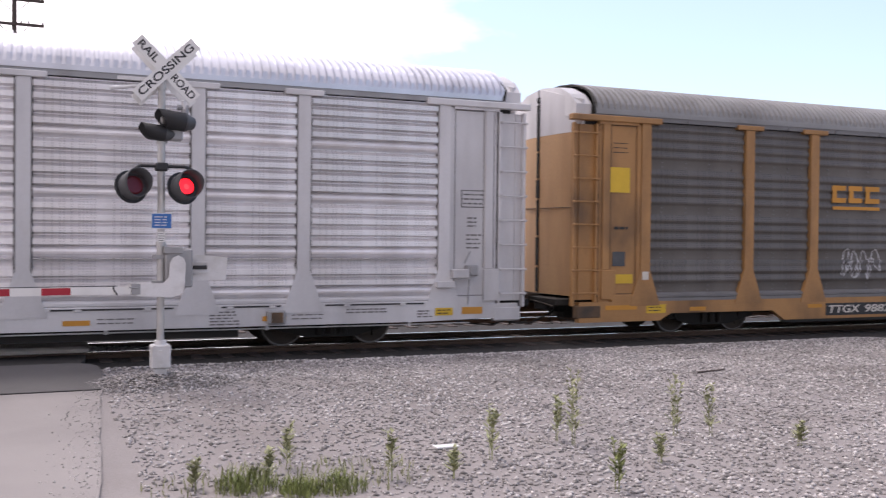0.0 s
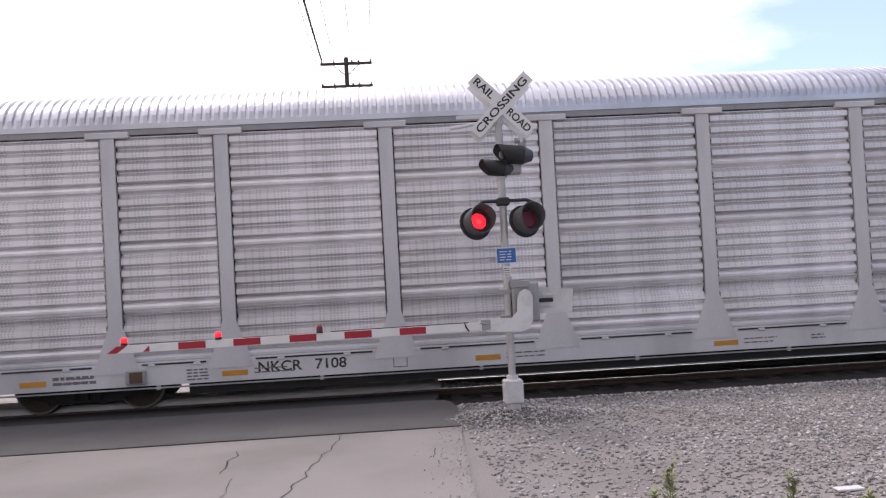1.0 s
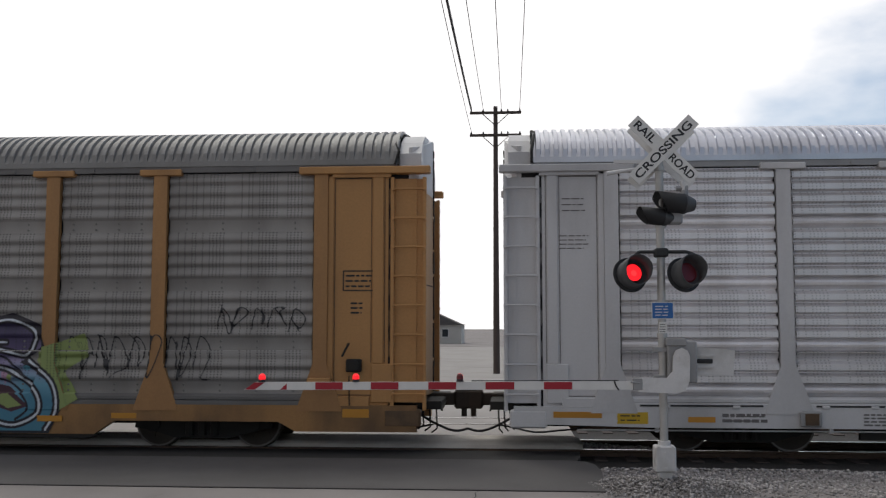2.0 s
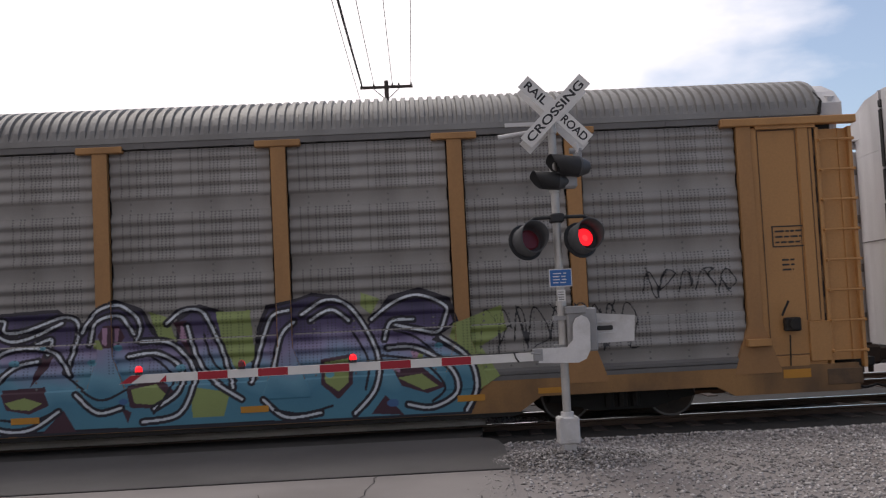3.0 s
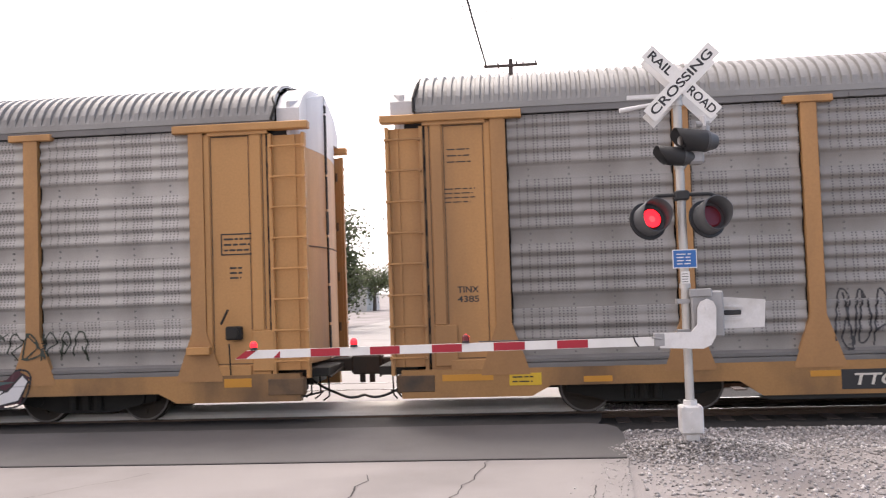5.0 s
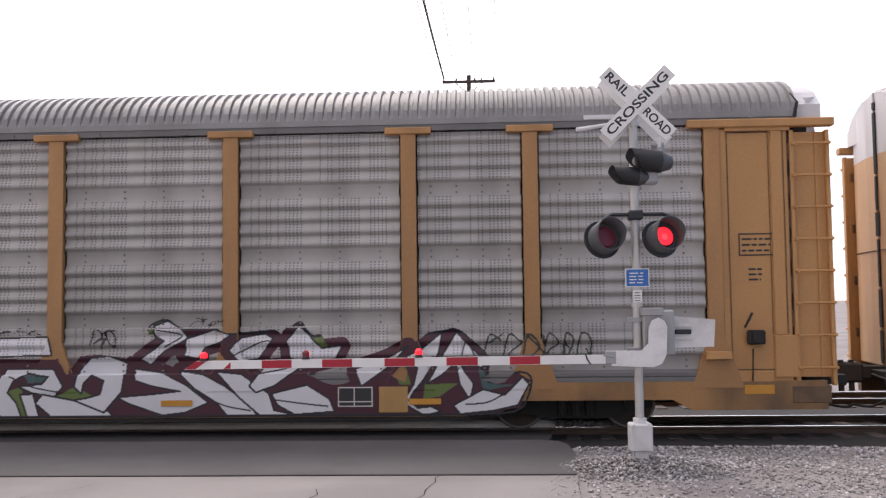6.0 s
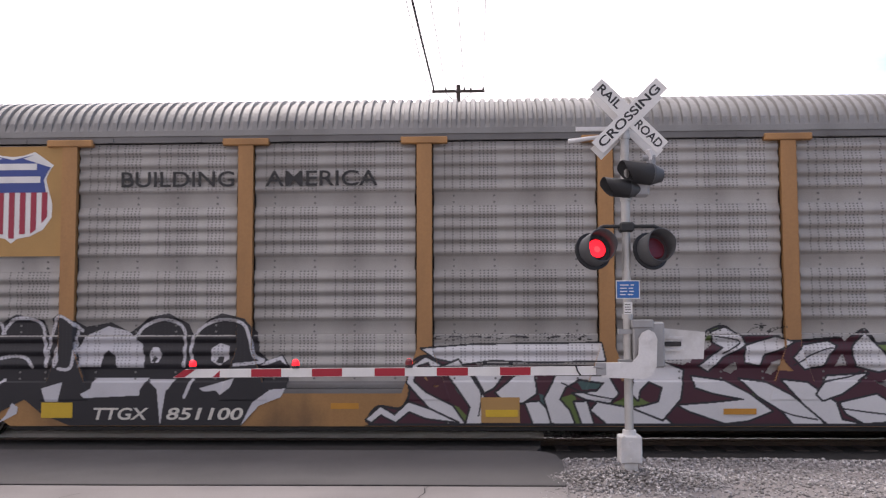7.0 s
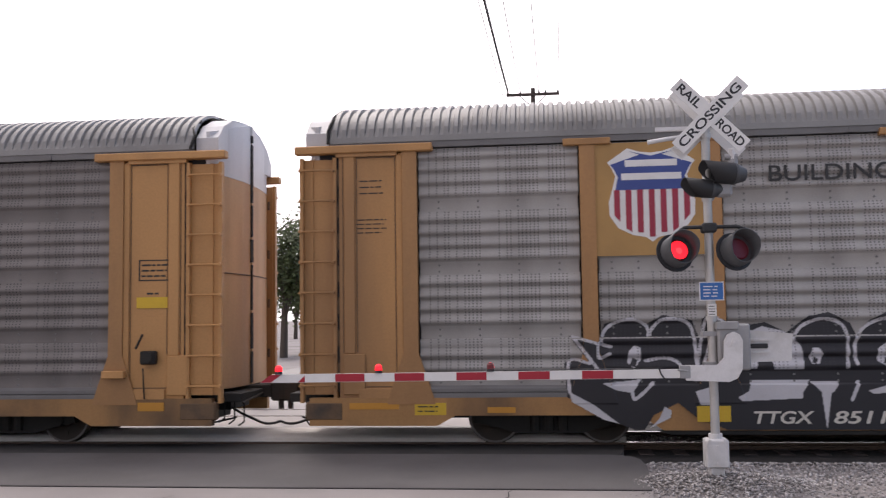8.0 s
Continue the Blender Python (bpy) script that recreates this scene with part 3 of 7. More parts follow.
def surface_y(x, z):
    """Outer face of a car's side."""
    if z < 0.98:
        y = -1.579
    else:
        y = -1.49
        for z0, h in ROWS_Z:
            if z0 <= z <= z0 + h:
                y += ridge(z - z0, h)
    for p in POSTS + [-END_POST, END_POST]:
        half = 0.12 + max(0.0, min(1.0, (1.5 - z) / 0.75)) * 0.26
        if abs(x - p) < half and z > 0.7:
            y = min(y, -1.588)
    return y


def screen_mesh(w, h, material, deep, bulge=False):
    bm = B()
    zs = [0.0, 0.2]
    z = 0.2
    while z + 0.205 < h + 0.01:
        zs += [z + 0.0328, z + 0.123, z + 0.1845, z + 0.204] if bulge else [z + 0.205 * q / 9 for q in range(1, 10)]
        z += 0.205
    if bulge:
        zs += [0.03, 0.07, 0.11, 0.15, 0.18]
    zs = sorted({round(v, 4) for v in zs if v < h - 0.03} | {h - 0.02, h})
    n = 4

    def depth(zz):
        # the bright screens carry a rounded beam along their foot
        return -0.075 * math.sin(math.pi * zz / 0.2) ** 0.7 if bulge and 0 < zz < 0.2 else ridge(zz, h, deep)
    rows = [[bm.verts.new((-w / 2 + w * i / n, depth(zz), zz)) for i in range(n + 1)] for zz in zs]
    for a, b in zip(rows, rows[1:]):
        for i in range(n):
            bm.faces.new((a[i], a[i + 1], b[i + 1], b[i]))
    # folded rim gives the sheet its thickness
    box(bm, -w / 2, -w / 2 + 0.012, 0.0, 0.02, 0, h)
    box(bm, w / 2 - 0.012, w / 2, 0.0, 0.02, 0, h)
    # bolt heads on the flat band
    for i in range(4):
        x = -w / 2 + w * (i + 0.5) / 4
        for zz in () if bulge else (0.05, 0.15):
            rod(bm, (x, 0, zz), (x, -0.016, zz), 0.019, 6)
    me = mesh_of("screen", bm, material)
    me.materials.append(M["lip"])
    for p in me.polygons:
        p.use_smooth = not bulge and len(p.vertices) == 4 and p.area > 0.005
        if len(p.vertices) == 6 or (abs(p.center.y + 0.008) < 0.002 and p.area < 0.0006):
            p.material_index = 1
    return me


def roof_mesh(material):
    half = [(-1.57, 4.90), (-1.57, 4.99), (-1.52, 5.10), (-1.42, 5.245), (-1.24, 5.40), (-0.98, 5.525), (-0.62, 5.615), (0.0, 5.665)]
    half = half[:2] + curve(half[2:], 2)
    prof = half + [(-y, z) for y, z in half[-2::-1]]
    bm = B()
    pitch, x, cols = 0.152, -13.2, []
    while x < 13.2:
        for f, o in ((0.0, 0.0), (0.26, 0.0), (0.36, 0.05), (0.80, 0.05), (0.9, 0.0)):
            cols.append((x + f * pitch, o))
        x += pitch
    prev = None
    for cx, o in cols:
        row = []
        for i, (y, z) in enumerate(prof):
            k = 0 if i in (0, 1, len(prof) - 1, len(prof) - 2) else o
            ln = math.hypot(y, z - 3.9) or 1
            row.append(bm.verts.new((cx, y + k * y / ln, z + k * (z - 3.9) / ln)))
        if prev:
            for i in range(len(prof) - 1):
                bm.faces.new((prev[i], row[i], row[i + 1], prev[i + 1]))
        prev = row
    return mesh_of("roof", bm, material)


def post_mesh(material):
    bm = B()
    prism(bm, [(-0.12, 1.5), (-0.38, 0.75), (-0.38, 0.70), (0.38, 0.70), (0.38, 0.75), (0.12, 1.5), (0.12, 4.74), (-0.12, 4.74)], "y", -1.583, -1.47)
    return mesh_of("post", bm, material)


def cap_mesh(material):
    return mesh_of("post_cap", box(B(), -0.37, 0.37, -1.61, -1.47, 4.742, 4.85, 0.012), material)


def end_cap_mesh(material, s):
    bm = B()
    half = [(-1.48, 4.86), (-1.48, 5.10), (-1.22, 5.34), (-0.75, 5.54), (0.0, 5.62)]
    prof = half + [(-y, z) for y, z in half[-2::-1]]
    prism(bm, prof, "x", s * 13.24, s * 13.62)
    return mesh_of("roof_end", bm, material)


def end_door_mesh(s, side, z0, z1, material, top=False):
    """One leaf of the bulging end doors."""
    bm = B()
    plan = [(-1.46, 13.46), (-1.34, 13.57), (-0.95, 13.63), (-0.45, 13.68), (-0.05, 13.70)]
    pl = [(s * x, side * -y) for y, x in plan]
    inner = [(s * 13.40, side * 0.045), (s * 13.40, side * 1.46)]
    lo = [bm.verts.new((x, y, z0)) for x, y in pl + inner]
    hi = []
    for x, y in pl + inner:
        zz = z1 if not top else z1 + 0.40 * (1 - abs(y) / 1.5)
        hi.append(bm.verts.new((x, y, zz)))
    n = len(lo)
    for i in range(n):
        bm.faces.new((lo[i], lo[(i + 1) % n], hi[(i + 1) % n], hi[i]))
    bm.faces.new(lo[::-1])
    bm.faces.new(hi)
    return mesh_of("end_door", bm, material)


def truck(parent, x):
    bm = B()
    for y0, y1 in ((-1.10, -0.95), (0.95, 1.10)):
        prism(bm, [(-1.22, 0.36), (-1.18, 0.56), (-0.75, 0.64), (0.75, 0.64), (1.18, 0.56), (1.22, 0.36), (0.95, 0.32), (0.5, 0.19), (-0.5, 0.19), (-0.95, 0.32)], "y", y0, y1)
        for k in (-1, 1):
            rod(bm, (k * 0.89, y0 - 0.03, 0.42), (k * 0.89, y1 + 0.03, 0.42), 0.13, 12)
        for k in (-0.22, 0.0, 0.22):
            rod(bm, (k, y0 - 0.02, 0.24), (k, y0 - 0.02, 0.50), 0.08, 8)
    box(bm, -0.25, 0.25, -1.0, 1.0, 0.45, 0.72, 0.02)
    tr = part("truck", bm, M["dark"], parent, "grimy cast steel truck")
    tr.location = (x, 0, 0)
    for k in (-1, 1):
        bm = rod(B(), (0, -0.9, 0), (0, 0.9, 0), 0.075, 10)
        for s in (-1, 1):
            rod(bm, (0, s * 0.655, 0), (0, s * 0.685, 0), 0.445, 28)
            rod(bm, (0, s * 0.68, 0), (0, s * 0.795, 0), 0.42, 28)
            rod(bm, (0, s * 0.79, 0), (0, s * 0.84, 0), 0.16, 14)
            for a in range(5):
                an = a * 6.283 / 5
                box(bm, 0.25 * math.cos(an) - 0.03, 0.25 * math.cos(an) + 0.03, s * 0.80 - 0.012, s * 0.80 + 0.012, 0.25 * math.sin(an) - 0.03, 0.25 * math.sin(an) + 0.03)
        ws = part("wheelset", bm, M["iron"], tr)
        ws.location = (k * 0.89, 0, 0.42)
        ring = B()
        for s in (-1, 1):
            vs = []
            for r_ in (0.385, 0.418):
                vs.append([ring.verts.new((r_ * math.cos(i * 6.2832 / 28), s * 0.7985, r_ * math.sin(i * 6.2832 / 28))) for i in range(28)])
            for i in range(28):
                ring.faces.new((vs[0][i], vs[0][(i + 1) % 28], vs[1][(i + 1) % 28], vs[1][i]))
        for f in ring.faces:
            f.material_index = 1
        me = ws.data
        me.materials.append(M["rim"])
        keep = bmesh.new()
        keep.from_mesh(me)
        ring_me = bpy.data.meshes.new("tread")
        ring.to_mesh(ring_me)
        ring.free()
        keep.from_mesh(ring_me)
        keep.to_mesh(me)
        keep.free()
        WHEELS.append((ws, k * 0.89))
    return tr


WHEELS, CARS = [], []
SHARED = {}


def shared(key, build):
    if key not in SHARED:
        SHARED[key] = build()
    return SHARED[key]


def plate(name, x0, x1, z0, z1, y, material, parent, label=""):
    return part(name, box(B(), x0, x1, y - 0.006, y, z0, z1), material, parent, label)


def bars(parent, x, z, w, rows, y, material, seed, step=0.07, th=0.03):
    """Small stencilled lines that cannot be read."""
    r = random.Random(seed)
    bm = B()
    for i in range(rows):
        px = x
        end = x + w * r.uniform(0.75, 1.0)
        while px < end:
            q = min(end, px + r.uniform(0.05, 0.16))
            box(bm, px, q, y - 0.004, y, z - i * step - th / 2, z - i * step + th / 2)
            px = q + 0.025
    return tagged(part("stencil", bm, material, parent), kind="stuff")


def autorack(label, white=False, screens="panel_grey", solid="yellow"):
    frame_m = M["white"] if white else M[solid]
    key = "white" if white else solid
    panel_m = M["panel_white"] if white else M[screens]
    roof_m = M["roof_white"] if white else M["roof_grey"]
    car = tagged(new("autorack_car"), label, "rail car", "cars of the train")
    # solid near-black block stands for the shaded interior seen past the screens
    part("body", shared(("body", key), lambda: mesh_of("body", box(B(), -13.4, 13.4, -1.455, 1.455, 0.9, 4.9), M["inside"])), None, car, "near-black block in place of the shaded inside")
    part("roof", shared(("roof", key), lambda: roof_mesh(roof_m)), None, car, "corrugated arched roof")
    far = pose(0, 0, 0, 0, 0, 180)
    stops = [-END_POST] + POSTS + [END_POST]
    for turn in (Matrix(), far):
        for x in stops:
            ob = part("post", shared(("post", key), lambda: post_mesh(frame_m)), None, car)
            ob.matrix_basis = turn @ pose(x, 0, 0)
            if abs(x) < 11:
                ob = part("post_cap", shared(("cap", key), lambda: cap_mesh(frame_m)), None, car)
                ob.matrix_basis = turn @ pose(x, 0, 0)
        for a, b in zip(stops, stops[1:]):
            w = round(b - a - 0.29, 3)
            for z0, h in ROWS_Z:
                ob = part("screen", shared(("screen", w, h, panel_m.name), lambda: screen_mesh(w, h, panel_m, 0.085 if white else 0.05 if screens == "panel_grey" else 0.04, white)), None, car)
                ob.matrix_basis = turn @ pose((a + b) / 2, -1.49, z0)
        # eave rail, lower rail and side sill
        def eave():
            bm = box(B(), -13.2, 13.2, -1.555, -1.46, 4.80, 4.90)
            for k in range(18):
                x = -12.2 + k * 1.43
                box(bm, x - 0.045, x + 0.045, -1.575, -1.5, 4.80, 4.86)
            return mesh_of("eave_rail", bm, M["lip"] if not white else M["casegrey"])
        ob = part("eave_rail", shared(("eave", key), eave), None, car)
        ob.matrix_basis = turn

        def lip():
            prof = [(-1.46, 0.985), (-1.50, 0.985), (-1.572, 0.94), (-1.572, 0.89), (-1.545, 0.885), (-1.575, 0.86), (-1.575, 0.80), (-1.46, 0.80)]
            return mesh_of("lower_rail", prism(B(), prof, "x", -12.0, 12.0), M["lip"] if not white else M["white"])
        ob = part("lower_rail", shared(("lip", key), lip), None, car)
        ob.matrix_basis = turn

        flange = B()
        if white:
            box(flange, -7.9, 7.9, -1.40, -1.30, 0.27, 0.50)
        else:
            prism(flange, [(-8.1, 0.285), (8.1, 0.285), (7.9, 0.225), (-7.9, 0.225)], "y", -1.56, -1.44)
        part("lower_flange", flange, M["dark"], car, "sooty lower flange of the side sill").matrix_basis = turn

        def sill():
            bm = B()
            if white:
                poly = [(-13.55, 0.52), (-11.3, 0.47), (11.3, 0.47), (13.55, 0.52), (13.55, 0.80), (-13.55, 0.80)]
            else:
                poly = [(-13.55, 0.36), (-11.5, 0.36), (-11.2, 0.52), (-8.35, 0.52), (-8.0, 0.29), (8.0, 0.29), (8.35, 0.52), (11.2, 0.52), (11.5, 0.36), (13.55, 0.36), (13.55, 0.80), (-13.55, 0.80)]
            prism(bm, poly, "y", -1.573, -1.42)
            if white:
                rod(bm, (-12.5, -1.5, 0.42), (12.5, -1.5, 0.42), 0.014, 6)
                for k in range(9):
                    x = -11.2 + k * 2.8
                    box(bm, x - 0.03, x + 0.03, -1.53, -1.47, 0.39, 0.48)
            return mesh_of("side_sill", bm, frame_m if white else M["brown_yellow"])
        ob = part("side_sill", shared(("sill", key), sill), None, car)
        ob.matrix_basis = turn
        # solid end panels with ladders
        for s in (-1, 1):
            def endpanel(s=s):
                bm = B()
                a, b = sorted((s * 12.03, s * 13.06))
                box(bm, a, b, -1.53, -1.40, 0.78, 4.72)
                c, d = sorted((s * 12.02, s * 12.12))
                box(bm, c, d, -1.56, -1.50, 0.9, 4.70, 0.01)
                c, d = sorted((s * 12.80, s * 12.98))
                box(bm, c, d, -1.565, -1.50, 1.5, 4.70, 0.012)
                box(bm, min(c, d) - 0.02, max(c, d) + 0.16, -1.57, -1.50, 0.85, 1.5, 0.012)
                c, d = sorted((s * 12.03, s * 12.75))
                box(bm, c, d, -1.575, -1.5, 0.78, 0.95, 0.012)
                return mesh_of("end_panel", bm, frame_m)
            ob = part("end_panel", shared(("endpanel", key, s), endpanel), None, car)
            ob.matrix_basis = turn

            def seams(s=s):
                bm = B()
                for x, z0, z1 in ((12.14, 0.98, 4.68), (12.77, 1.52, 4.68), (13.0, 1.52, 4.68)):
                    box(bm, s * x - 0.006, s * x + 0.006, -1.537, -1.528, z0, z1)
                a, b = sorted((s * 12.14, s * 12.77))
                box(bm, a, b, -1.537, -1.528, 4.655, 4.675)
                box(bm, a, b, -1.537, -1.528, 0.965, 0.98)
                for k in range(7):
                    x = s * (13.085)
                    box(bm, x - 0.018, x + 0.018, -1.525, -1.516, 1.1 + k * 0.52, 1.36 + k * 0.52)
                return mesh_of("panel_seam", bm, M["inkgrey"] if white else M["grime"])
            tagged(part("panel_seam", shared(("seam", key, s), seams), None, car, "dark seams of the end panel"), kind="stuff").matrix_basis = turn
            # solid black filler draws the shade of the gap beside the ladder
            part("panel_gap", shared(("gap", s), lambda: mesh_of("panel_gap", box(B(), min(s * 13.05, s * 13.12), max(s * 13.05, s * 13.12), -1.515, -1.38, 0.9, 4.7), M["inside"])), None, car).matrix_basis = turn

            def ladder(s=s):
                bm = B()
                for xx in (13.13, 13.68):
                    a, b = sorted((s * (xx - 0.03), s * (xx + 0.03)))
                    box(bm, a, b, -1.56, -1.44, 0.72, 4.68, 0.006)
                a, b = sorted((s * 13.12, s * 13.66))
                box(bm, a, b, -1.475, -1.42, 0.85, 4.66)
                c, d = sorted((s * 13.50, s * 13.54))
                box(bm, c, d, -1.50, -1.46, 0.85, 4.66)
                return mesh_of("ladder", bm, frame_m)
            ld = part("ladder", shared(("ladder", key, s), ladder), None, car)
            ld.matrix_basis = turn
            for k in range(8):
                def rung(s=s):
                    bm = rod(B(), (s * 13.14, -1.62, 0), (s * 13.70, -1.62, 0), 0.017, 6)
                    for xx in (13.15, 13.69):
                        rod(bm, (s * xx, -1.635, 0), (s * xx, -1.54, 0), 0.028, 6)
                    return mesh_of("rung", bm, frame_m)
                ob = part("rung", shared(("rung", key, s), rung), None, ld)
                ob.location = (0, 0, 1.0 + k * 0.495)
            # header beam over the end
            def header(s=s):
                bm = B()
                a, b = sorted((s * 11.52, s * 13.78))
                box(bm, a, b, -1.63, -1.45, 4.735, 4.865, 0.015)
                c, d = sorted((s * 12.1, s * 13.1))
                box(bm, c, d, -1.585, -1.50, 4.68, 4.735)
                return mesh_of("header", bm, frame_m)
            part("header", shared(("header", key, s), header), None, car).matrix_basis = turn
    for s in (-1, 1):
        top_m = M["white"]
        part("roof_end", shared(("roofend", s), lambda: end_cap_mesh(top_m, s)), None, car, "pale rounded roof end")
        def seal_mesh(s=s):
            bm = B()
            half = [(-1.60, 4.90), (-1.55, 5.12), (-1.44, 5.27), (-1.25, 5.42), (-0.98, 5.54), (-0.6, 5.64), (0, 5.69)]
            line = half + [(-y, z) for y, z in half[-2::-1]]
            rnd = random.Random(7 + s)
            xs = [s * (13.21 + rnd.uniform(-0.05, 0.03)) for _ in line]
            tube(bm, [(x, y, z) for x, (y, z) in zip(xs, line)], 0.026, 6)
            return mesh_of("roof_seal", bm, M["dark"])
        seal = shared(("seal", s), seal_mesh)
        part("roof_seal", seal, None, car)
        for side in (-1, 1):
            split = 4.5
            # door colour includes the brightness of light falling on the car ends
            part("end_door", shared(("door", s, side, key), lambda: end_door_mesh(s, side, 0.92, split, M["white"] if white else M["pale_yellow"])), None, car, "bulging end door leaf")
            part("end_door_top", shared(("doortop", s, side), lambda: end_door_mesh(s, side, split + 0.004, 5.2, M["white"], True)), None, car, "white upper end door")
        def door_seal(s=s):
            bm = B()
            rnd = random.Random(3)
            z = 0.95
            while z < 5.4:
                q = min(5.45, z + rnd.uniform(0.45, 1.1))
                w = rnd.uniform(0.035, 0.075)
                box(bm, min(s * 13.6, s * 13.72), max(s * 13.6, s * 13.72), -w, w, z, q - 0.05)
                z = q
            return mesh_of("door_seal", bm, M["inside"])
        part("door_seal", shared(("doorseal", s), door_seal), None, car, "black rubber seal")

        def hinge_lines(s=s):
            bm = B()
            for side in (-1, 1):
                for z in (1.35, 2.3, 3.25, 4.2):
                    rod(bm, (s * 13.60, side * 1.36, z), (s * 13.60, side * 1.36, z + 0.16), 0.025, 6)
                for a, b in (((13.575, 1.33), (13.635, 0.95)), ((13.635, 0.95), (13.69, 0.45)), ((13.69, 0.45), (13.71, 0.1))):
                    rod(bm, (s * a[0], side * a[1], 2.86), (s * b[0], side * b[1], 2.86), 0.012, 5)
            return mesh_of("door_hinge", bm, M["inkgrey"] if white else M["grime"])
        tagged(part("door_hinge", shared(("hinge", s, key), hinge_lines), None, car, "hinges and seam of the end doors"), kind="stuff")
        # end platform, coupler and hoses
        bm = box(B(), min(s * 13.3, s * 13.95), max(s * 13.3, s * 13.95), -1.3, 1.3, 0.72, 0.86, 0.01)
        box(bm, min(s * 12.6, s * 13.5), max(s * 12.6, s * 13.5), -0.5, 0.5, 0.52, 0.9)
        part("end_sill", bm, M["dark"], car)
        bm = box(B(), min(s * 13.4, s * 14.2), max(s * 13.4, s * 14.2), -0.1, 0.1, 0.70, 0.92, 0.02)
        box(bm, min(s * 14.1, s * 14.40), max(s * 14.1, s * 14.40), -0.19, 0.14, 0.64, 0.98, 0.04)
        rod(bm, (s * 14.28, -0.1, 0.5), (s * 14.28, -0.1, 1.02), 0.05, 8)
        rod(bm, (s * 13.95, -0.12, 0.78), (s * 13.95, -1.2, 0.70), 0.018, 6)
        part("coupler", bm, M["iron"], car)
        pts = [(s * (13.5 + 0.86 * i / 10), -0.45 - 0.05 * math.sin(i), 0.62 - 0.34 * math.sin(math.pi * (0.15 + 0.85 * i / 10) * 0.62) ** 1.5) for i in range(11)]
        part("brake_hose", tube(B(), pts, 0.022, 8), M["hose"], car, "black rubber air hose")
        pts = [(s * (12.3 + 1.5 * i / 10), -1.05 - 0.1 * math.sin(i * 1.3), 0.45 - 0.12 * math.sin(math.pi * i / 10)) for i in range(11)]
        part("cable", tube(B(), pts, 0.016, 6), M["hose"], car)
        truck(car, s * TRUCK_X)
        part("sill_end", box(B(), min(s * 13.0, s * 13.62), max(s * 13.0, s * 13.62), -1.582, -1.40, 0.44, 0.74, 0.03), M["white"] if white else M["grime"], car, "grimy end of the side sill")
        for k in range(3):
            x = s * (13.62 + 0.1 * k)
            rod_ = tube(B(), [(x, -1.15 + 0.2 * k, 0.75), (x + 0.02, -1.2 + 0.2 * k, 0.45 - 0.05 * k), (x - s * 0.08, -1.2 + 0.2 * k, 0.38 - 0.05 * k)], 0.014, 6)
            part("hanging_pipe", rod_, M["dark"], car)
    # centre sill and underframe
    bm = box(B(), -13.2, 13.2, -0.35, 0.35, 0.36, 0.92)
    for k in range(14):
        x = -7.6 + k * 1.17
        box(bm, x - 0.06, x + 0.06, -1.42, 1.42, 0.45, 0.9)
    box(bm, -3.2, -1.4, -1.0, -0.5, 0.33, 0.75, 0.03)
    rod(bm, (0.5, -0.8, 0.55), (2.4, -0.8, 0.55), 0.17, 12)
    rod(bm, (-12, -0.6, 0.5), (12, -0.6, 0.5), 0.025, 6)
    part("underframe", bm, M["dark"], car, "sooty underframe")
    # handbrake and stencils near the ends
    bm = box(B(), 12.36, 12.62, -1.66, -1.53, 1.36, 1.58, 0.02)
    rod(bm, (12.30, -1.68, 1.62), (12.42, -1.68, 1.85), 0.02, 6)
    rod(bm, (12.42, -1.66, 1.3), (12.42, -1.60, 0.8), 0.012, 6)
    rod(bm, (12.50, -1.70, 1.48), (12.50, -1.53, 1.48), 0.09, 10)
    part("step", box(B(), 11.72, 12.1, -1.70, -1.55, 1.14, 1.26, 0.01), frame_m, car)
    part("hand_brake", bm, M["casegrey"] if white else M["dark"], car, "lever and box of the hand brake")
    ink = M["inkgrey"] if white else M["ink"]
    fr = B()
    for a, b, c, d in ((12.28, 12.86, 3.06, 3.08), (12.28, 12.86, 2.73, 2.75), (12.28, 12.30, 2.73, 3.08), (12.84, 12.86, 2.73, 3.08)):
        box(fr, a, b, -1.538, -1.531, c, d)
    part("stencil_frame", fr, ink, car)
    bars(car, 12.33, 2.99, 0.46, 3, -1.532, ink, 2, 0.09, 0.03)
    bars(car, 12.42, 2.52, 0.25, 3, -1.532, ink, 3, 0.08, 0.03)
    bars(car, -12.72, 4.28, 0.4, 3, -1.532, ink, 5, 0.1, 0.018)
    bars(car, -12.78, 3.65, 0.52, 4, -1.532, ink, 6, 0.07, 0.016)
    plate("placard", 12.3, 12.75, 0.60, 0.74, -1.573, M["label"], car, "orange label")
    plate("placard", -12.9, -12.1, 0.62, 0.72, -1.573, M["label"], car, "orange label")
    part("placard", mesh_of("placard", box(B(), -11.85, -11.35, -1.58, -1.573, 0.53, 0.72), M["labelyellow"]), None, car, "yellow warning label")
    bars(car, -11.8, 0.66, 0.4, 2, -1.58, M["ink"], 8, 0.07, 0.02)
    for x in (-10.7, -7.3, -2.9, 1.4, 4.9, 8.3):
        plate("reflector", x, x + 0.44, 0.56, 0.65, -1.573, M["label"], car, "orange reflector strip")
        if white:
            bars(car, x + 0.55, 0.66, 0.7, 2, -1.573, M["inkgrey"], int(x * 7), 0.07, 0.022)
    CARS.append(car)
    return car


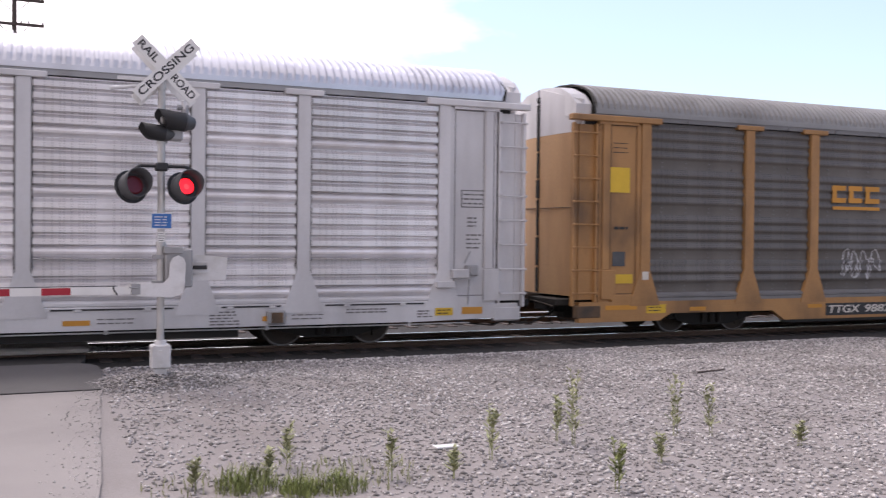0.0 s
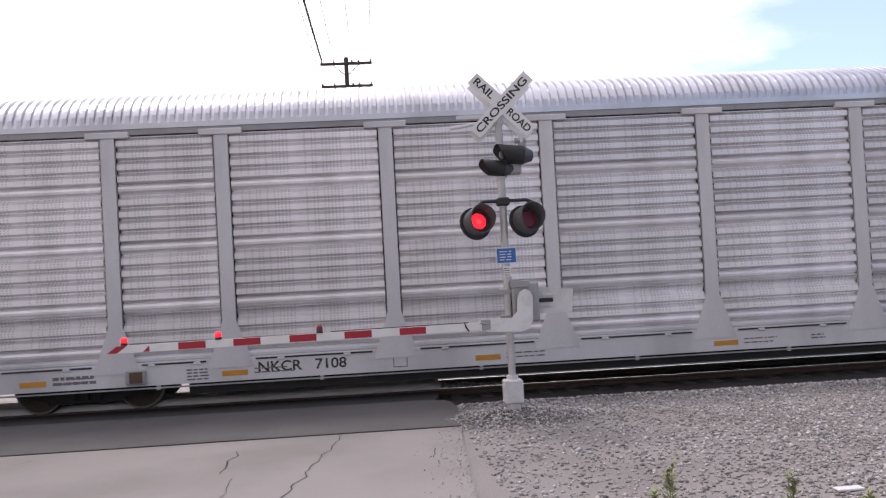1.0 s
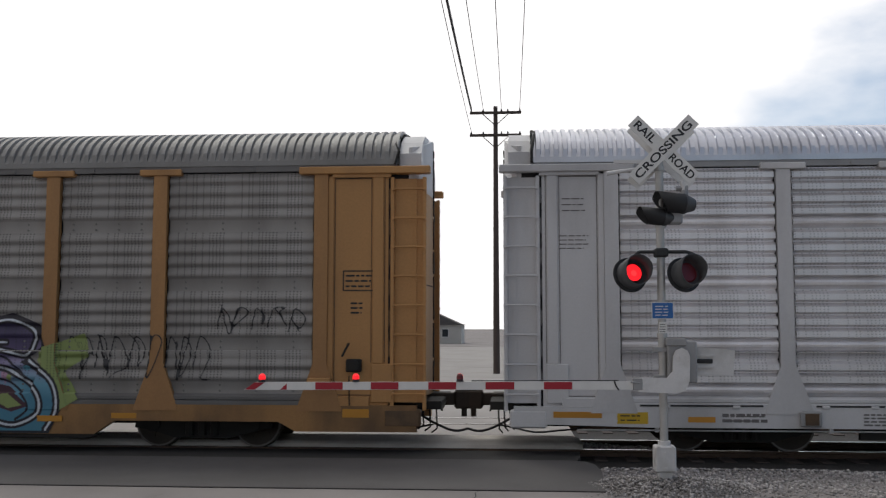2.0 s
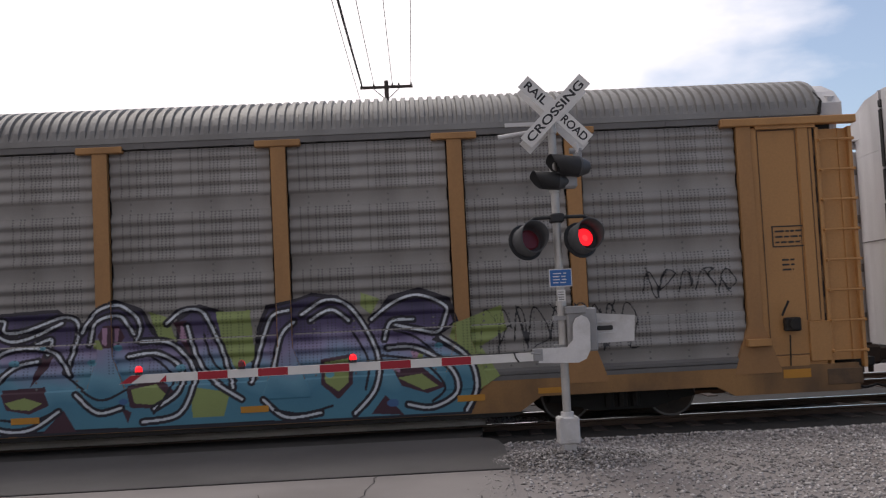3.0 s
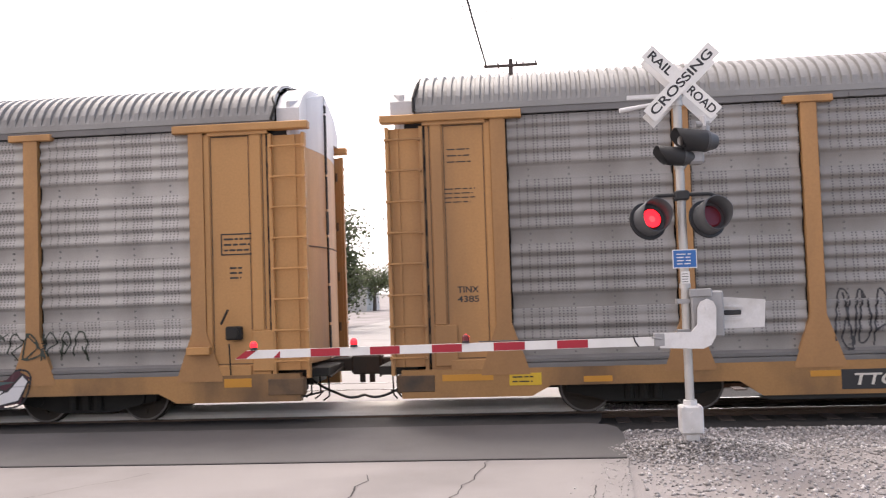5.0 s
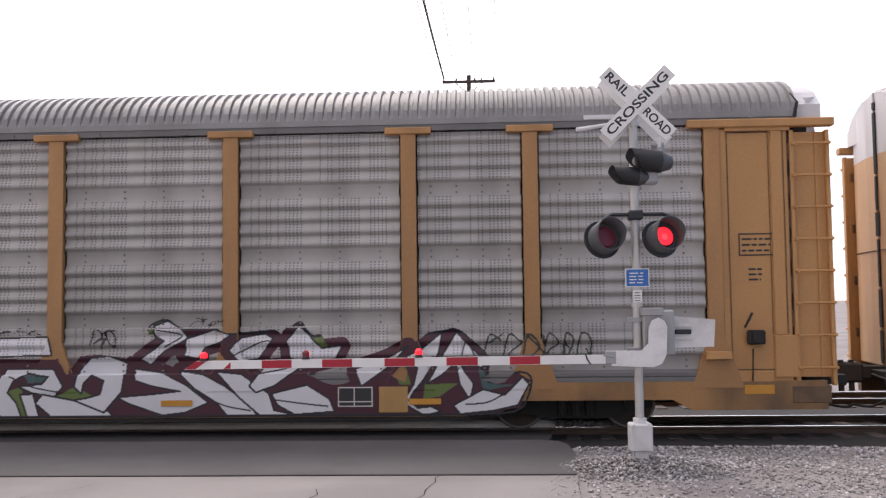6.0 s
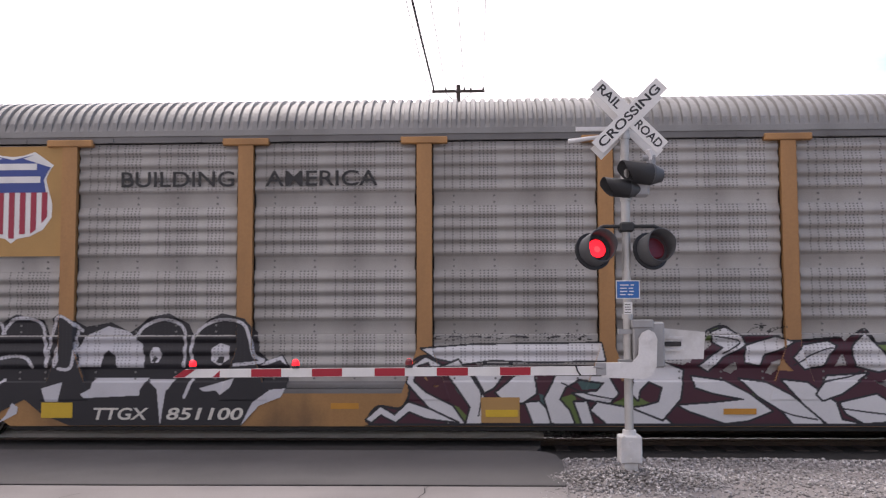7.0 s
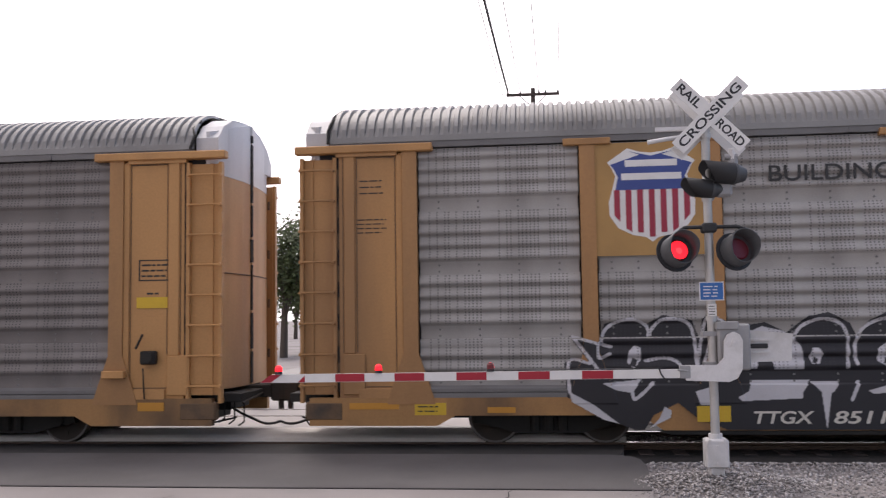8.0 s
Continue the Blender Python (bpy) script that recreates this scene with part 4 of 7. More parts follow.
# ---- spray paint on the cars, laid on the real relief of their sides ----
class Canvas:
    def __init__(self, x0, x1, z0, z1, step=0.0115):
        self.xs, self.zs = np.arange(x0, x1, step), np.arange(z0, z1, step)
        self.X, self.Z = np.meshgrid(self.xs, self.zs, indexing="ij")
        self.col = np.tile(np.array([0.2, 0.2, 0.2]), (*self.X.shape, 1))
        self.on = np.zeros(self.X.shape, bool)
        self.near = np.full(self.X.shape, 9.0)

    def put(self, mask, col):
        c = np.asarray(col, float)
        self.col[mask] = c if c.ndim == 1 else c[mask]
        self.on |= mask

    def dist(self, pts):
        d = np.full(self.X.shape, 9.0)
        for (ax, az), (bx, bz) in zip(pts, pts[1:]):
            i0, i1 = np.searchsorted(self.xs, (min(ax, bx) - 0.5, max(ax, bx) + 0.5))
            X, Z = self.X[i0:i1], self.Z[i0:i1]
            vx, vz = bx - ax, bz - az
            t = np.clip(((X - ax) * vx + (Z - az) * vz) / (vx * vx + vz * vz + 1e-9), 0, 1)
            d[i0:i1] = np.minimum(d[i0:i1], np.hypot(X - ax - t * vx, Z - az - t * vz))
        return d

    def inside(self, pts):
        """The part of the wall within a closed outline."""
        m = np.zeros(self.X.shape, bool)
        for (ax, az), (bx, bz) in zip(pts, pts[1:] + pts[:1]):
            if az != bz:
                m ^= ((az > self.Z) != (bz > self.Z)) & (self.X < (bx - ax) * (self.Z - az) / (bz - az) + ax)
        return m

    def fill(self, pts, col):
        self.put(self.inside(pts), col)

    def line(self, pts, col, width):
        self.put(self.dist(curve(pts)) < width, col)

    def cord(self, pts, col, width):
        """A pale line laid along a broader black one."""
        d = self.dist(curve(pts))
        self.put(d < width + 0.045, (0.014, 0.012, 0.022))
        self.put(d < width, col)

    def piece(self, pts, col, rim):
        """A filled shape with a dark outline."""
        m, d = self.inside(pts), self.dist(pts + pts[:1])
        self.put(m | (d < 0.022), rim)
        self.put(m & (d > 0.01), col)
        self.near = np.minimum(self.near, np.where(m, 0, d))

    def done(self, parent, label):
        nx, nz = self.X.shape
        Y = np.array([[surface_y(x, z) - 0.007 for z in self.zs] for x in self.xs])
        f = self.on[:-1, :-1] & self.on[1:, :-1] & self.on[:-1, 1:] & self.on[1:, 1:]
        idx = np.arange(nx * nz).reshape(nx, nz)
        quads = np.stack([idx[:-1, :-1][f], idx[1:, :-1][f], idx[1:, 1:][f], idx[:-1, 1:][f]], 1)
        used, inv = np.unique(quads, return_inverse=True)
        co = np.stack([self.X.ravel(), Y.ravel(), self.Z.ravel()], 1)[used]
        me = bpy.data.meshes.new("graffiti")
        me.vertices.add(len(co))
        me.vertices.foreach_set("co", co.ravel())
        me.loops.add(quads.size)
        me.loops.foreach_set("vertex_index", inv.reshape(-1).astype(np.int32))
        me.polygons.add(len(quads))
        me.polygons.foreach_set("loop_start", np.arange(len(quads)) * 4)
        me.update(calc_edges=True)
        at = me.color_attributes.new("paint", "FLOAT_COLOR", "POINT")
        rgba = np.concatenate([self.col.reshape(-1, 3)[used], np.ones((len(used), 1))], 1)
        at.data.foreach_set("color", rgba.ravel())
        me.materials.append(M["spray"])
        return tagged(part("graffiti", me, None, parent, label), kind="stuff")


def curve(pts, n=7):
    """A smooth line through the points."""
    p = [pts[0]] + list(pts) + [pts[-1]]
    out = []
    for i in range(1, len(p) - 2):
        a, b, c, d = (np.array(q, float) for q in p[i - 1:i + 3])
        for k in range(n):
            t = k / n
            out.append(tuple(0.5 * (2 * b + (c - a) * t + (2 * a - 5 * b + 4 * c - d) * t * t + (3 * b - a - 3 * c + d) * t ** 3)))
    out.append(tuple(p[-2]))
    return out


def blue_piece(car):
    c = Canvas(-4.75, 7.95, 0.30, 2.45)
    edge, pale, lime, pink, dark = (0.012, 0.010, 0.02), (0.58, 0.62, 0.68), (0.25, 0.31, 0.11), (0.38, 0.22, 0.33), (0.055, 0.02, 0.035)
    k = np.clip((c.Z - 0.35) / 1.85, 0, 1)
    stops = [(0.0, (0.07, 0.22, 0.31)), (0.25, (0.06, 0.20, 0.30)), (0.4, (0.13, 0.31, 0.42)), (0.52, (0.20, 0.27, 0.40)), (0.64, (0.25, 0.22, 0.36)), (0.76, (0.09, 0.07, 0.16)), (1.0, (0.035, 0.028, 0.075))]
    fill = np.stack([np.interp(k + 0.05 * np.sin(c.X * 3.3) + 0.03 * np.sin(c.X * 9 + c.Z * 6), [q for q, _ in stops], [q[i] for _, q in stops]) for i in range(3)], -1)
    c.fill([(-4.58, 1.90), (-4.42, 2.27), (-3.98, 2.37), (-3.60, 2.22), (-3.30, 1.86), (-3.20, 2.03), (-2.92, 2.32), (-2.56, 2.30), (-2.39, 2.15), (-2.20, 2.32), (-1.89, 2.26), (-1.83, 1.98), (-1.58, 2.18), (-1.30, 2.35), (-0.90, 2.23), (-0.48, 1.70), (0.01, 1.67), (-0.12, 0.03), (-3.76, 0.21), (-4.14, 0.37), (-4.26, 0.77), (-4.15, 1.12), (-3.79, 1.18), (-4.58, 1.37)], edge)
    c.fill([(-0.85, 1.69), (-0.56, 2.07), (-0.20, 2.26), (0.69, 2.29), (1.07, 2.04), (1.22, 2.21), (1.59, 2.41), (2.04, 2.24), (2.23, 1.87), (2.53, 1.67), (2.57, 2.07), (2.93, 2.27), (3.41, 2.10), (3.60, 1.46), (3.76, 1.35), (3.83, 1.85), (3.99, 2.20), (4.40, 2.26), (4.73, 2.36), (5.16, 2.30), (5.61, 1.81), (5.96, 2.26), (6.46, 2.37), (6.96, 2.18), (7.09, 1.76), (6.77, 1.58), (7.27, 1.22), (7.42, 0.72), (7.18, 0.23), (3.97, 0.29), (-3.91, 0.31), (-3.84, 1.91)], edge)
    c.fill([(-4.49, 1.94), (-4.37, 2.22), (-3.99, 2.30), (-3.64, 2.17), (-3.31, 1.75), (-3.16, 1.98), (-2.90, 2.26), (-2.58, 2.25), (-2.39, 2.08), (-2.18, 2.25), (-1.94, 2.20), (-1.89, 1.89), (-1.58, 2.12), (-1.30, 2.28), (-0.95, 2.17), (-0.53, 1.64), (0.00, 1.58), (-0.11, 0.09), (-3.73, 0.27), (-4.09, 0.42), (-4.19, 0.77), (-4.09, 1.10), (-3.70, 1.17)], fill)
    c.fill([(-3.73, 2.23), (-3.28, 2.26), (-3.17, 1.89), (-3.38, 1.73), (-3.56, 1.95)], lime)
    c.fill([(-0.90, 2.23), (-0.49, 2.24), (-0.44, 1.75), (-0.68, 1.85)], lime)
    c.fill([(-4.20, 1.08), (-4.57, 0.79), (-4.64, 0.32), (-4.11, 0.28), (-4.25, 0.68)], lime)
    c.fill([(-0.80, 1.64), (-0.51, 2.02), (-0.20, 2.20), (0.68, 2.23), (1.05, 1.97), (1.23, 2.16), (1.58, 2.35), (2.00, 2.18), (2.16, 1.81), (2.58, 1.60), (2.62, 2.01), (2.93, 2.21), (3.35, 2.04), (3.53, 1.44), (3.79, 1.24), (3.90, 1.80), (4.04, 2.13), (4.39, 2.20), (4.72, 2.30), (5.14, 2.24), (5.58, 1.72), (5.99, 2.18), (6.45, 2.30), (6.89, 2.13), (6.99, 1.78), (6.63, 1.51), (7.17, 1.18), (7.32, 0.73), (7.11, 0.28), (3.98, 0.36), (-3.91, 0.39), (-3.85, 1.69)], fill)
    c.fill([(3.19, 2.12), (3.74, 2.13), (3.80, 1.35), (3.49, 1.17), (3.27, 1.66)], lime)
    c.fill([(6.99, 1.76), (7.78, 2.02), (7.86, 1.61), (7.43, 1.36), (7.71, 0.88), (7.37, 0.68), (7.28, 1.19), (6.91, 1.54)], lime)
    c.fill([(2.11, 2.19), (2.42, 2.08), (2.57, 1.66), (2.26, 1.78)], lime)
    c.fill([(-3.57, 2.19), (-3.19, 2.21), (-3.04, 1.76), (-3.34, 1.69)], lime)
    c.fill([(5.52, 2.33), (5.83, 2.21), (5.67, 1.95), (5.50, 2.10)], lime)
    c.fill([(1.23, 1.76), (1.47, 1.77), (1.40, 1.60), (1.25, 1.63)], lime)
    c.fill([(-4.51, 1.92), (-4.14, 2.07), (-3.83, 1.63), (-3.26, 1.10), (-4.06, 1.18), (-4.50, 1.57)], dark)
    c.fill([(-2.89, 1.38), (-2.42, 1.37), (-2.16, 0.89), (-2.00, 0.59), (-2.38, 0.69), (-2.66, 1.01)], dark)
    c.fill([(-1.58, 1.72), (-1.24, 1.80), (-0.97, 1.60), (-0.65, 0.85), (-0.87, 0.72), (-1.16, 0.99), (-1.56, 1.45)], dark)
    c.fill([(-3.96, 1.10), (-3.35, 1.06), (-2.89, 0.76), (-3.10, 0.63), (-3.84, 0.72)], dark)
    c.fill([(-4.47, 2.47), (-4.47, 2.47), (-4.46, 2.47)], dark)
    c.fill([(-4.58, 1.40), (-4.30, 1.63), (-3.93, 1.55), (-3.76, 1.16), (-4.24, 1.15)], lime)
    c.fill([(-2.51, 1.00), (-2.20, 0.80), (-2.29, 0.70), (-2.50, 0.82)], lime)
    c.fill([(-1.41, 1.44), (-1.07, 1.43), (-0.74, 0.85), (-1.03, 0.86)], lime)
    c.fill([(-3.78, 1.03), (-3.27, 0.97), (-3.08, 0.69), (-3.73, 0.73)], lime)
    c.fill([(-3.82, 2.07), (-3.61, 1.88), (-3.67, 1.71)], lime)
    c.fill([(-4.42, 1.98), (-4.31, 1.99), (-4.28, 1.66), (-4.41, 1.67)], pink)
    c.fill([(-1.30, 1.75), (-1.16, 1.74), (-1.10, 1.51), (-1.26, 1.53)], pink)
    c.fill([(-4.01, 1.91), (-3.88, 1.90), (-3.85, 1.67)], pink)
    c.fill([(-3.27, 1.05), (-3.11, 1.00), (-3.09, 0.78)], pink)
    c.cord([(-4.45, 1.98), (-4.35, 2.20), (-3.99, 2.26), (-3.64, 2.15), (-3.44, 1.87), (-3.32, 1.57)], pale, 0.02)
    c.cord([(-4.09, 2.09), (-3.74, 1.98), (-3.57, 1.59)], pale, 0.02)
    c.cord([(-3.27, 1.66), (-3.16, 1.94), (-2.92, 2.22), (-2.56, 2.24), (-2.35, 2.06)], pale, 0.02)
    c.cord([(-3.14, 1.61), (-3.03, 1.88), (-2.75, 2.09), (-2.47, 1.96)], pale, 0.02)
    c.cord([(-2.41, 1.91), (-2.34, 2.19), (-2.11, 2.25), (-1.89, 2.20), (-2.00, 1.99), (-1.94, 1.83)], pale, 0.02)
    c.cord([(-2.12, 2.13), (-2.24, 1.96), (-2.09, 1.75)], pale, 0.02)
    c.cord([(-1.88, 1.78), (-1.59, 2.08), (-1.21, 2.26), (-0.86, 2.13), (-0.58, 1.67), (-0.49, 1.37)], pale, 0.02)
    c.cord([(-1.74, 1.73), (-1.50, 1.98), (-1.23, 2.03), (-0.92, 1.87), (-0.73, 1.50), (-0.48, 0.92)], pale, 0.02)
    c.cord([(-2.87, 1.68), (-2.59, 1.76), (-2.25, 1.52), (-1.99, 1.21)], pale, 0.02)
    c.cord([(-3.02, 1.46), (-2.79, 1.58), (-2.44, 1.40), (-2.18, 1.05)], pale, 0.02)
    c.cord([(-4.09, 1.10), (-4.19, 0.77), (-4.01, 0.47), (-3.76, 0.32)], pale, 0.02)
    c.cord([(-3.34, 1.28), (-2.83, 0.93), (-2.50, 0.55), (-2.04, 0.50)], pale, 0.02)
    c.cord([(-1.13, 0.90), (-1.17, 0.55), (-1.53, 0.40), (-2.05, 0.52)], pale, 0.02)
    c.cord([(-0.65, 1.31), (-0.49, 0.85), (-0.67, 0.49), (-1.08, 0.43)], pale, 0.02)
    c.cord([(-3.86, 0.73), (-3.39, 0.57), (-2.85, 0.58)], pale, 0.02)
    c.line([(-3.74, 0.59), (-3.30, 0.49), (-2.86, 0.49)], edge, 0.02)
    c.line([(-2.64, 1.10), (-2.29, 0.70), (-1.94, 0.59)], edge, 0.02)
    c.line([(-1.42, 0.57), (-1.03, 0.45), (-0.80, 0.52)], edge, 0.02)
    c.line([(-3.26, 1.14), (-2.94, 0.68), (-2.51, 0.42)], edge, 0.02)
    c.line([(-1.76, 1.57), (-1.48, 1.01), (-1.15, 0.63)], edge, 0.02)
    c.line([(-4.01, 1.91), (-3.68, 1.53), (-3.33, 1.40)], edge, 0.02)
    c.fill([(-0.23, 1.04), (0.45, 1.06), (0.54, 0.77), (0.23, 0.65), (-0.13, 0.73)], dark)
    c.fill([(1.75, 1.01), (2.24, 1.12), (2.50, 0.91), (2.30, 0.64), (1.81, 0.67)], dark)
    c.fill([(4.83, 1.28), (5.36, 1.35), (5.34, 0.87), (5.10, 0.64), (4.83, 0.89)], dark)
    c.fill([(5.92, 1.20), (6.44, 1.09), (6.83, 0.76), (6.52, 0.66), (6.12, 0.80)], dark)
    c.fill([(1.33, 1.82), (1.43, 1.99), (1.65, 1.97), (1.73, 1.79), (1.62, 1.62), (1.41, 1.63)], dark)
    c.fill([(0.37, 0.29), (0.77, 0.68), (0.99, 0.29)], dark)
    c.fill([(-0.77, 0.29), (-0.54, 0.62), (-0.29, 0.31)], dark)
    c.fill([(5.62, 0.38), (5.85, 0.67), (6.14, 0.34)], dark)
    c.fill([(0.21, 1.06), (0.47, 1.66), (0.64, 1.58), (0.49, 1.32)], dark)
    c.fill([(1.83, 0.60), (1.66, 0.70), (1.77, 0.43)], dark)
    c.fill([(-3.86, 1.43), (-3.53, 1.36), (-3.09, 0.81), (-3.39, 0.66), (-3.90, 0.65)], dark)
    c.fill([(-2.21, 0.30), (-1.99, 0.59), (-1.79, 0.27)], dark)
    c.fill([(2.50, 1.99), (2.73, 2.01), (2.83, 1.51), (3.04, 1.18), (2.74, 1.43)], dark)
    c.fill([(-0.15, 0.84), (0.16, 0.91), (0.44, 0.81), (0.24, 0.71), (-0.04, 0.74)], lime)
    c.fill([(1.83, 0.96), (2.21, 1.02), (2.40, 0.84), (2.19, 0.70), (1.88, 0.74)], lime)
    c.fill([(4.89, 1.23), (5.28, 1.28), (5.27, 0.90), (5.11, 0.76), (4.90, 0.92)], lime)
    c.fill([(6.06, 0.93), (6.44, 0.98), (6.70, 0.77), (6.46, 0.72)], lime)
    c.fill([(2.75, 0.96), (3.39, 0.84), (3.28, 0.47), (2.79, 0.47)], lime)
    c.fill([(-3.88, 1.13), (-3.63, 1.02), (-3.22, 0.66), (-3.89, 0.68)], lime)
    c.fill([(6.24, 1.40), (6.51, 1.34), (6.45, 1.16)], lime)
    c.fill([(5.97, 1.21), (6.10, 1.18), (6.10, 1.00), (5.99, 1.05)], pink)
    c.fill([(6.28, 1.35), (6.42, 1.33), (6.35, 1.12)], pink)
    c.fill([(2.62, 1.93), (2.74, 1.90), (2.71, 1.66), (2.60, 1.71)], pink)
    c.fill([(1.41, 1.95), (1.49, 1.95), (1.47, 1.66), (1.40, 1.70)], pink)
    c.fill([(1.57, 1.94), (1.65, 1.94), (1.61, 1.67), (1.56, 1.66)], pink)
    c.cord([(-0.37, 1.55), (-0.49, 1.84), (-0.38, 2.10), (-0.16, 2.13), (-0.13, 1.95), (0.22, 1.97), (0.77, 2.15), (1.02, 2.01), (0.91, 1.56), (0.80, 1.28)], pale, 0.02)
    c.cord([(-0.31, 1.92), (-0.05, 1.80), (0.31, 1.87), (0.76, 2.06)], pale, 0.02)
    c.cord([(0.21, 1.68), (0.57, 1.81), (0.51, 1.57)], pale, 0.02)
    c.cord([(-0.47, 1.29), (-0.24, 1.60), (0.21, 1.69), (0.64, 1.58), (0.86, 1.23)], pale, 0.02)
    c.cord([(-0.26, 1.19), (0.01, 1.40), (0.37, 1.47)], pale, 0.02)
    c.cord([(1.06, 1.89), (1.30, 2.20), (1.67, 2.30), (1.98, 2.02), (1.92, 1.74)], pale, 0.02)
    c.cord([(1.18, 1.70), (1.29, 2.03), (1.66, 2.13), (1.88, 1.83)], pale, 0.02)
    c.cord([(1.99, 1.71), (2.44, 1.67), (2.78, 1.33), (2.81, 0.97), (2.56, 0.53), (2.00, 0.44)], pale, 0.02)
    c.cord([(1.80, 1.48), (2.25, 1.51), (2.61, 1.26), (2.58, 0.90), (2.19, 0.64)], pale, 0.02)
    c.cord([(2.41, 1.97), (2.65, 2.16), (2.97, 2.14), (3.17, 1.76), (3.29, 1.48), (3.44, 0.91)], pale, 0.02)
    c.cord([(2.73, 1.92), (2.87, 1.42), (3.12, 1.04), (3.57, 0.72)], pale, 0.02)
    c.cord([(3.73, 0.98), (3.94, 1.70), (4.10, 2.02), (4.36, 2.09)], pale, 0.02)
    c.cord([(4.08, 1.13), (4.22, 1.68), (4.43, 1.90)], pale, 0.02)
    c.cord([(4.56, 2.01), (4.95, 2.23), (5.31, 2.12), (5.61, 1.68), (5.77, 1.21), (5.69, 0.76), (5.36, 0.40)], pale, 0.02)
    c.cord([(4.69, 1.91), (5.03, 2.07), (5.31, 1.88)], pale, 0.02)
    c.cord([(5.67, 1.88), (6.06, 2.15), (6.45, 2.24), (6.87, 2.05), (6.86, 1.85), (6.73, 1.63), (6.40, 1.69), (6.03, 1.78)], pale, 0.02)
    c.cord([(5.87, 1.55), (5.99, 1.83), (6.34, 1.85)], pale, 0.02)
    c.cord([(5.91, 1.41), (6.38, 1.39), (6.91, 1.05), (7.00, 0.66), (6.60, 0.44), (6.21, 0.50)], pale, 0.02)
    c.cord([(6.77, 1.54), (7.21, 1.19), (7.32, 0.73), (7.14, 0.36)], pale, 0.02)
    c.cord([(-0.72, 0.78), (-0.30, 0.44), (0.22, 0.40), (0.69, 0.67)], pale, 0.02)
    c.cord([(0.96, 0.92), (1.29, 0.62), (1.67, 0.68)], pale, 0.02)
    c.cord([(3.91, 0.69), (4.26, 0.40), (4.81, 0.44)], pale, 0.02)
    c.cord([(-0.89, 0.81), (-0.96, 0.46), (-1.09, 0.34)], pale, 0.02)
    c.cord([(-3.01, 1.50), (-2.70, 0.95), (-2.20, 0.61), (-1.68, 0.70)], pale, 0.02)
    c.cord([(-3.84, 1.91), (-3.68, 1.81), (-3.52, 1.53)], pale, 0.02)
    c.line([(4.08, 0.52), (4.53, 0.44), (5.00, 0.54)], edge, 0.02)
    c.line([(5.81, 1.30), (6.45, 1.16), (6.81, 0.76), (6.60, 0.53)], edge, 0.02)
    c.line([(0.80, 1.21), (1.31, 0.82), (1.76, 0.96)], edge, 0.02)
    c.line([(2.99, 1.77), (3.14, 1.31), (3.48, 1.01)], edge, 0.02)
    c.line([(5.37, 1.69), (5.60, 1.22), (5.54, 0.77)], edge, 0.02)
    c.line([(-0.21, 0.58), (0.23, 0.53), (0.59, 0.65)], edge, 0.02)
    c.line([(6.03, 1.69), (6.39, 1.55), (6.74, 1.23)], edge, 0.02)
    c.line([(-3.06, 0.46), (-2.81, 0.37), (-2.63, 0.51)], edge, 0.02)
    c.line([(2.15, 1.47), (2.49, 1.09), (2.18, 0.57)], edge, 0.02)
    # dabs of light blue and dark along the letters
    rnd = random.Random(12)
    for _ in range(22):
        x, z, r = rnd.uniform(-4.0, 7.0), rnd.uniform(0.45, 1.9), rnd.uniform(0.03, 0.07)
        tint = (0.05, 0.12, 0.28) if z < 0.8 else (0.12, 0.32, 0.42)
        c.put((np.hypot((c.X - x) / 1.5, c.Z - z) < r) & c.on, tint)
    c.put((c.Z < 0.34) & c.on, (0.02, 0.02, 0.03))
    c.done(car, "large blue and purple graffiti lettering outlined in white")
    for x in (-3.75, -0.05, 3.55, 7.0):
        plate("reflector", x, x + 0.44, 0.50, 0.60, -1.592, M["label"], car, "orange reflector strip")
    tags(car, 7.4, 9.9, 1.2, 2.0, 5, (0.03, 0.03, 0.035))
    tags(car, 10.1, 11.6, 2.0, 2.5, 8, (0.03, 0.03, 0.035))
    tags(car, -6.9, -4.6, 1.0, 1.9, 9, (0.035, 0.035, 0.04), 0.022)


def tags(car, x0, x1, z0, z1, seed, col, width=0.018):
    """A thin scrawl of looping strokes."""
    c = Canvas(x0 - 0.1, x1 + 0.1, z0 - 0.15, z1 + 0.15, 0.014)
    r = random.Random(seed)
    x = x0
    while x < x1 - 0.2:
        w = r.uniform(0.22, 0.4)
        pts = [(x + w * r.uniform(0, 1), z0 + (z1 - z0) * r.uniform(0, 1)) for _ in range(5)]
        pts = [(x, z0 + (z1 - z0) * r.uniform(0, 0.3)), (x + w * 0.3, z1 * 0.97), (x + w * 0.8, z0 + (z1 - z0) * r.uniform(0.5, 0.9))] + pts[:3]
        c.put(c.dist(curve(pts)) < width, col)
        x += w * 0.95
    c.done(car, "thin black scrawled graffiti")


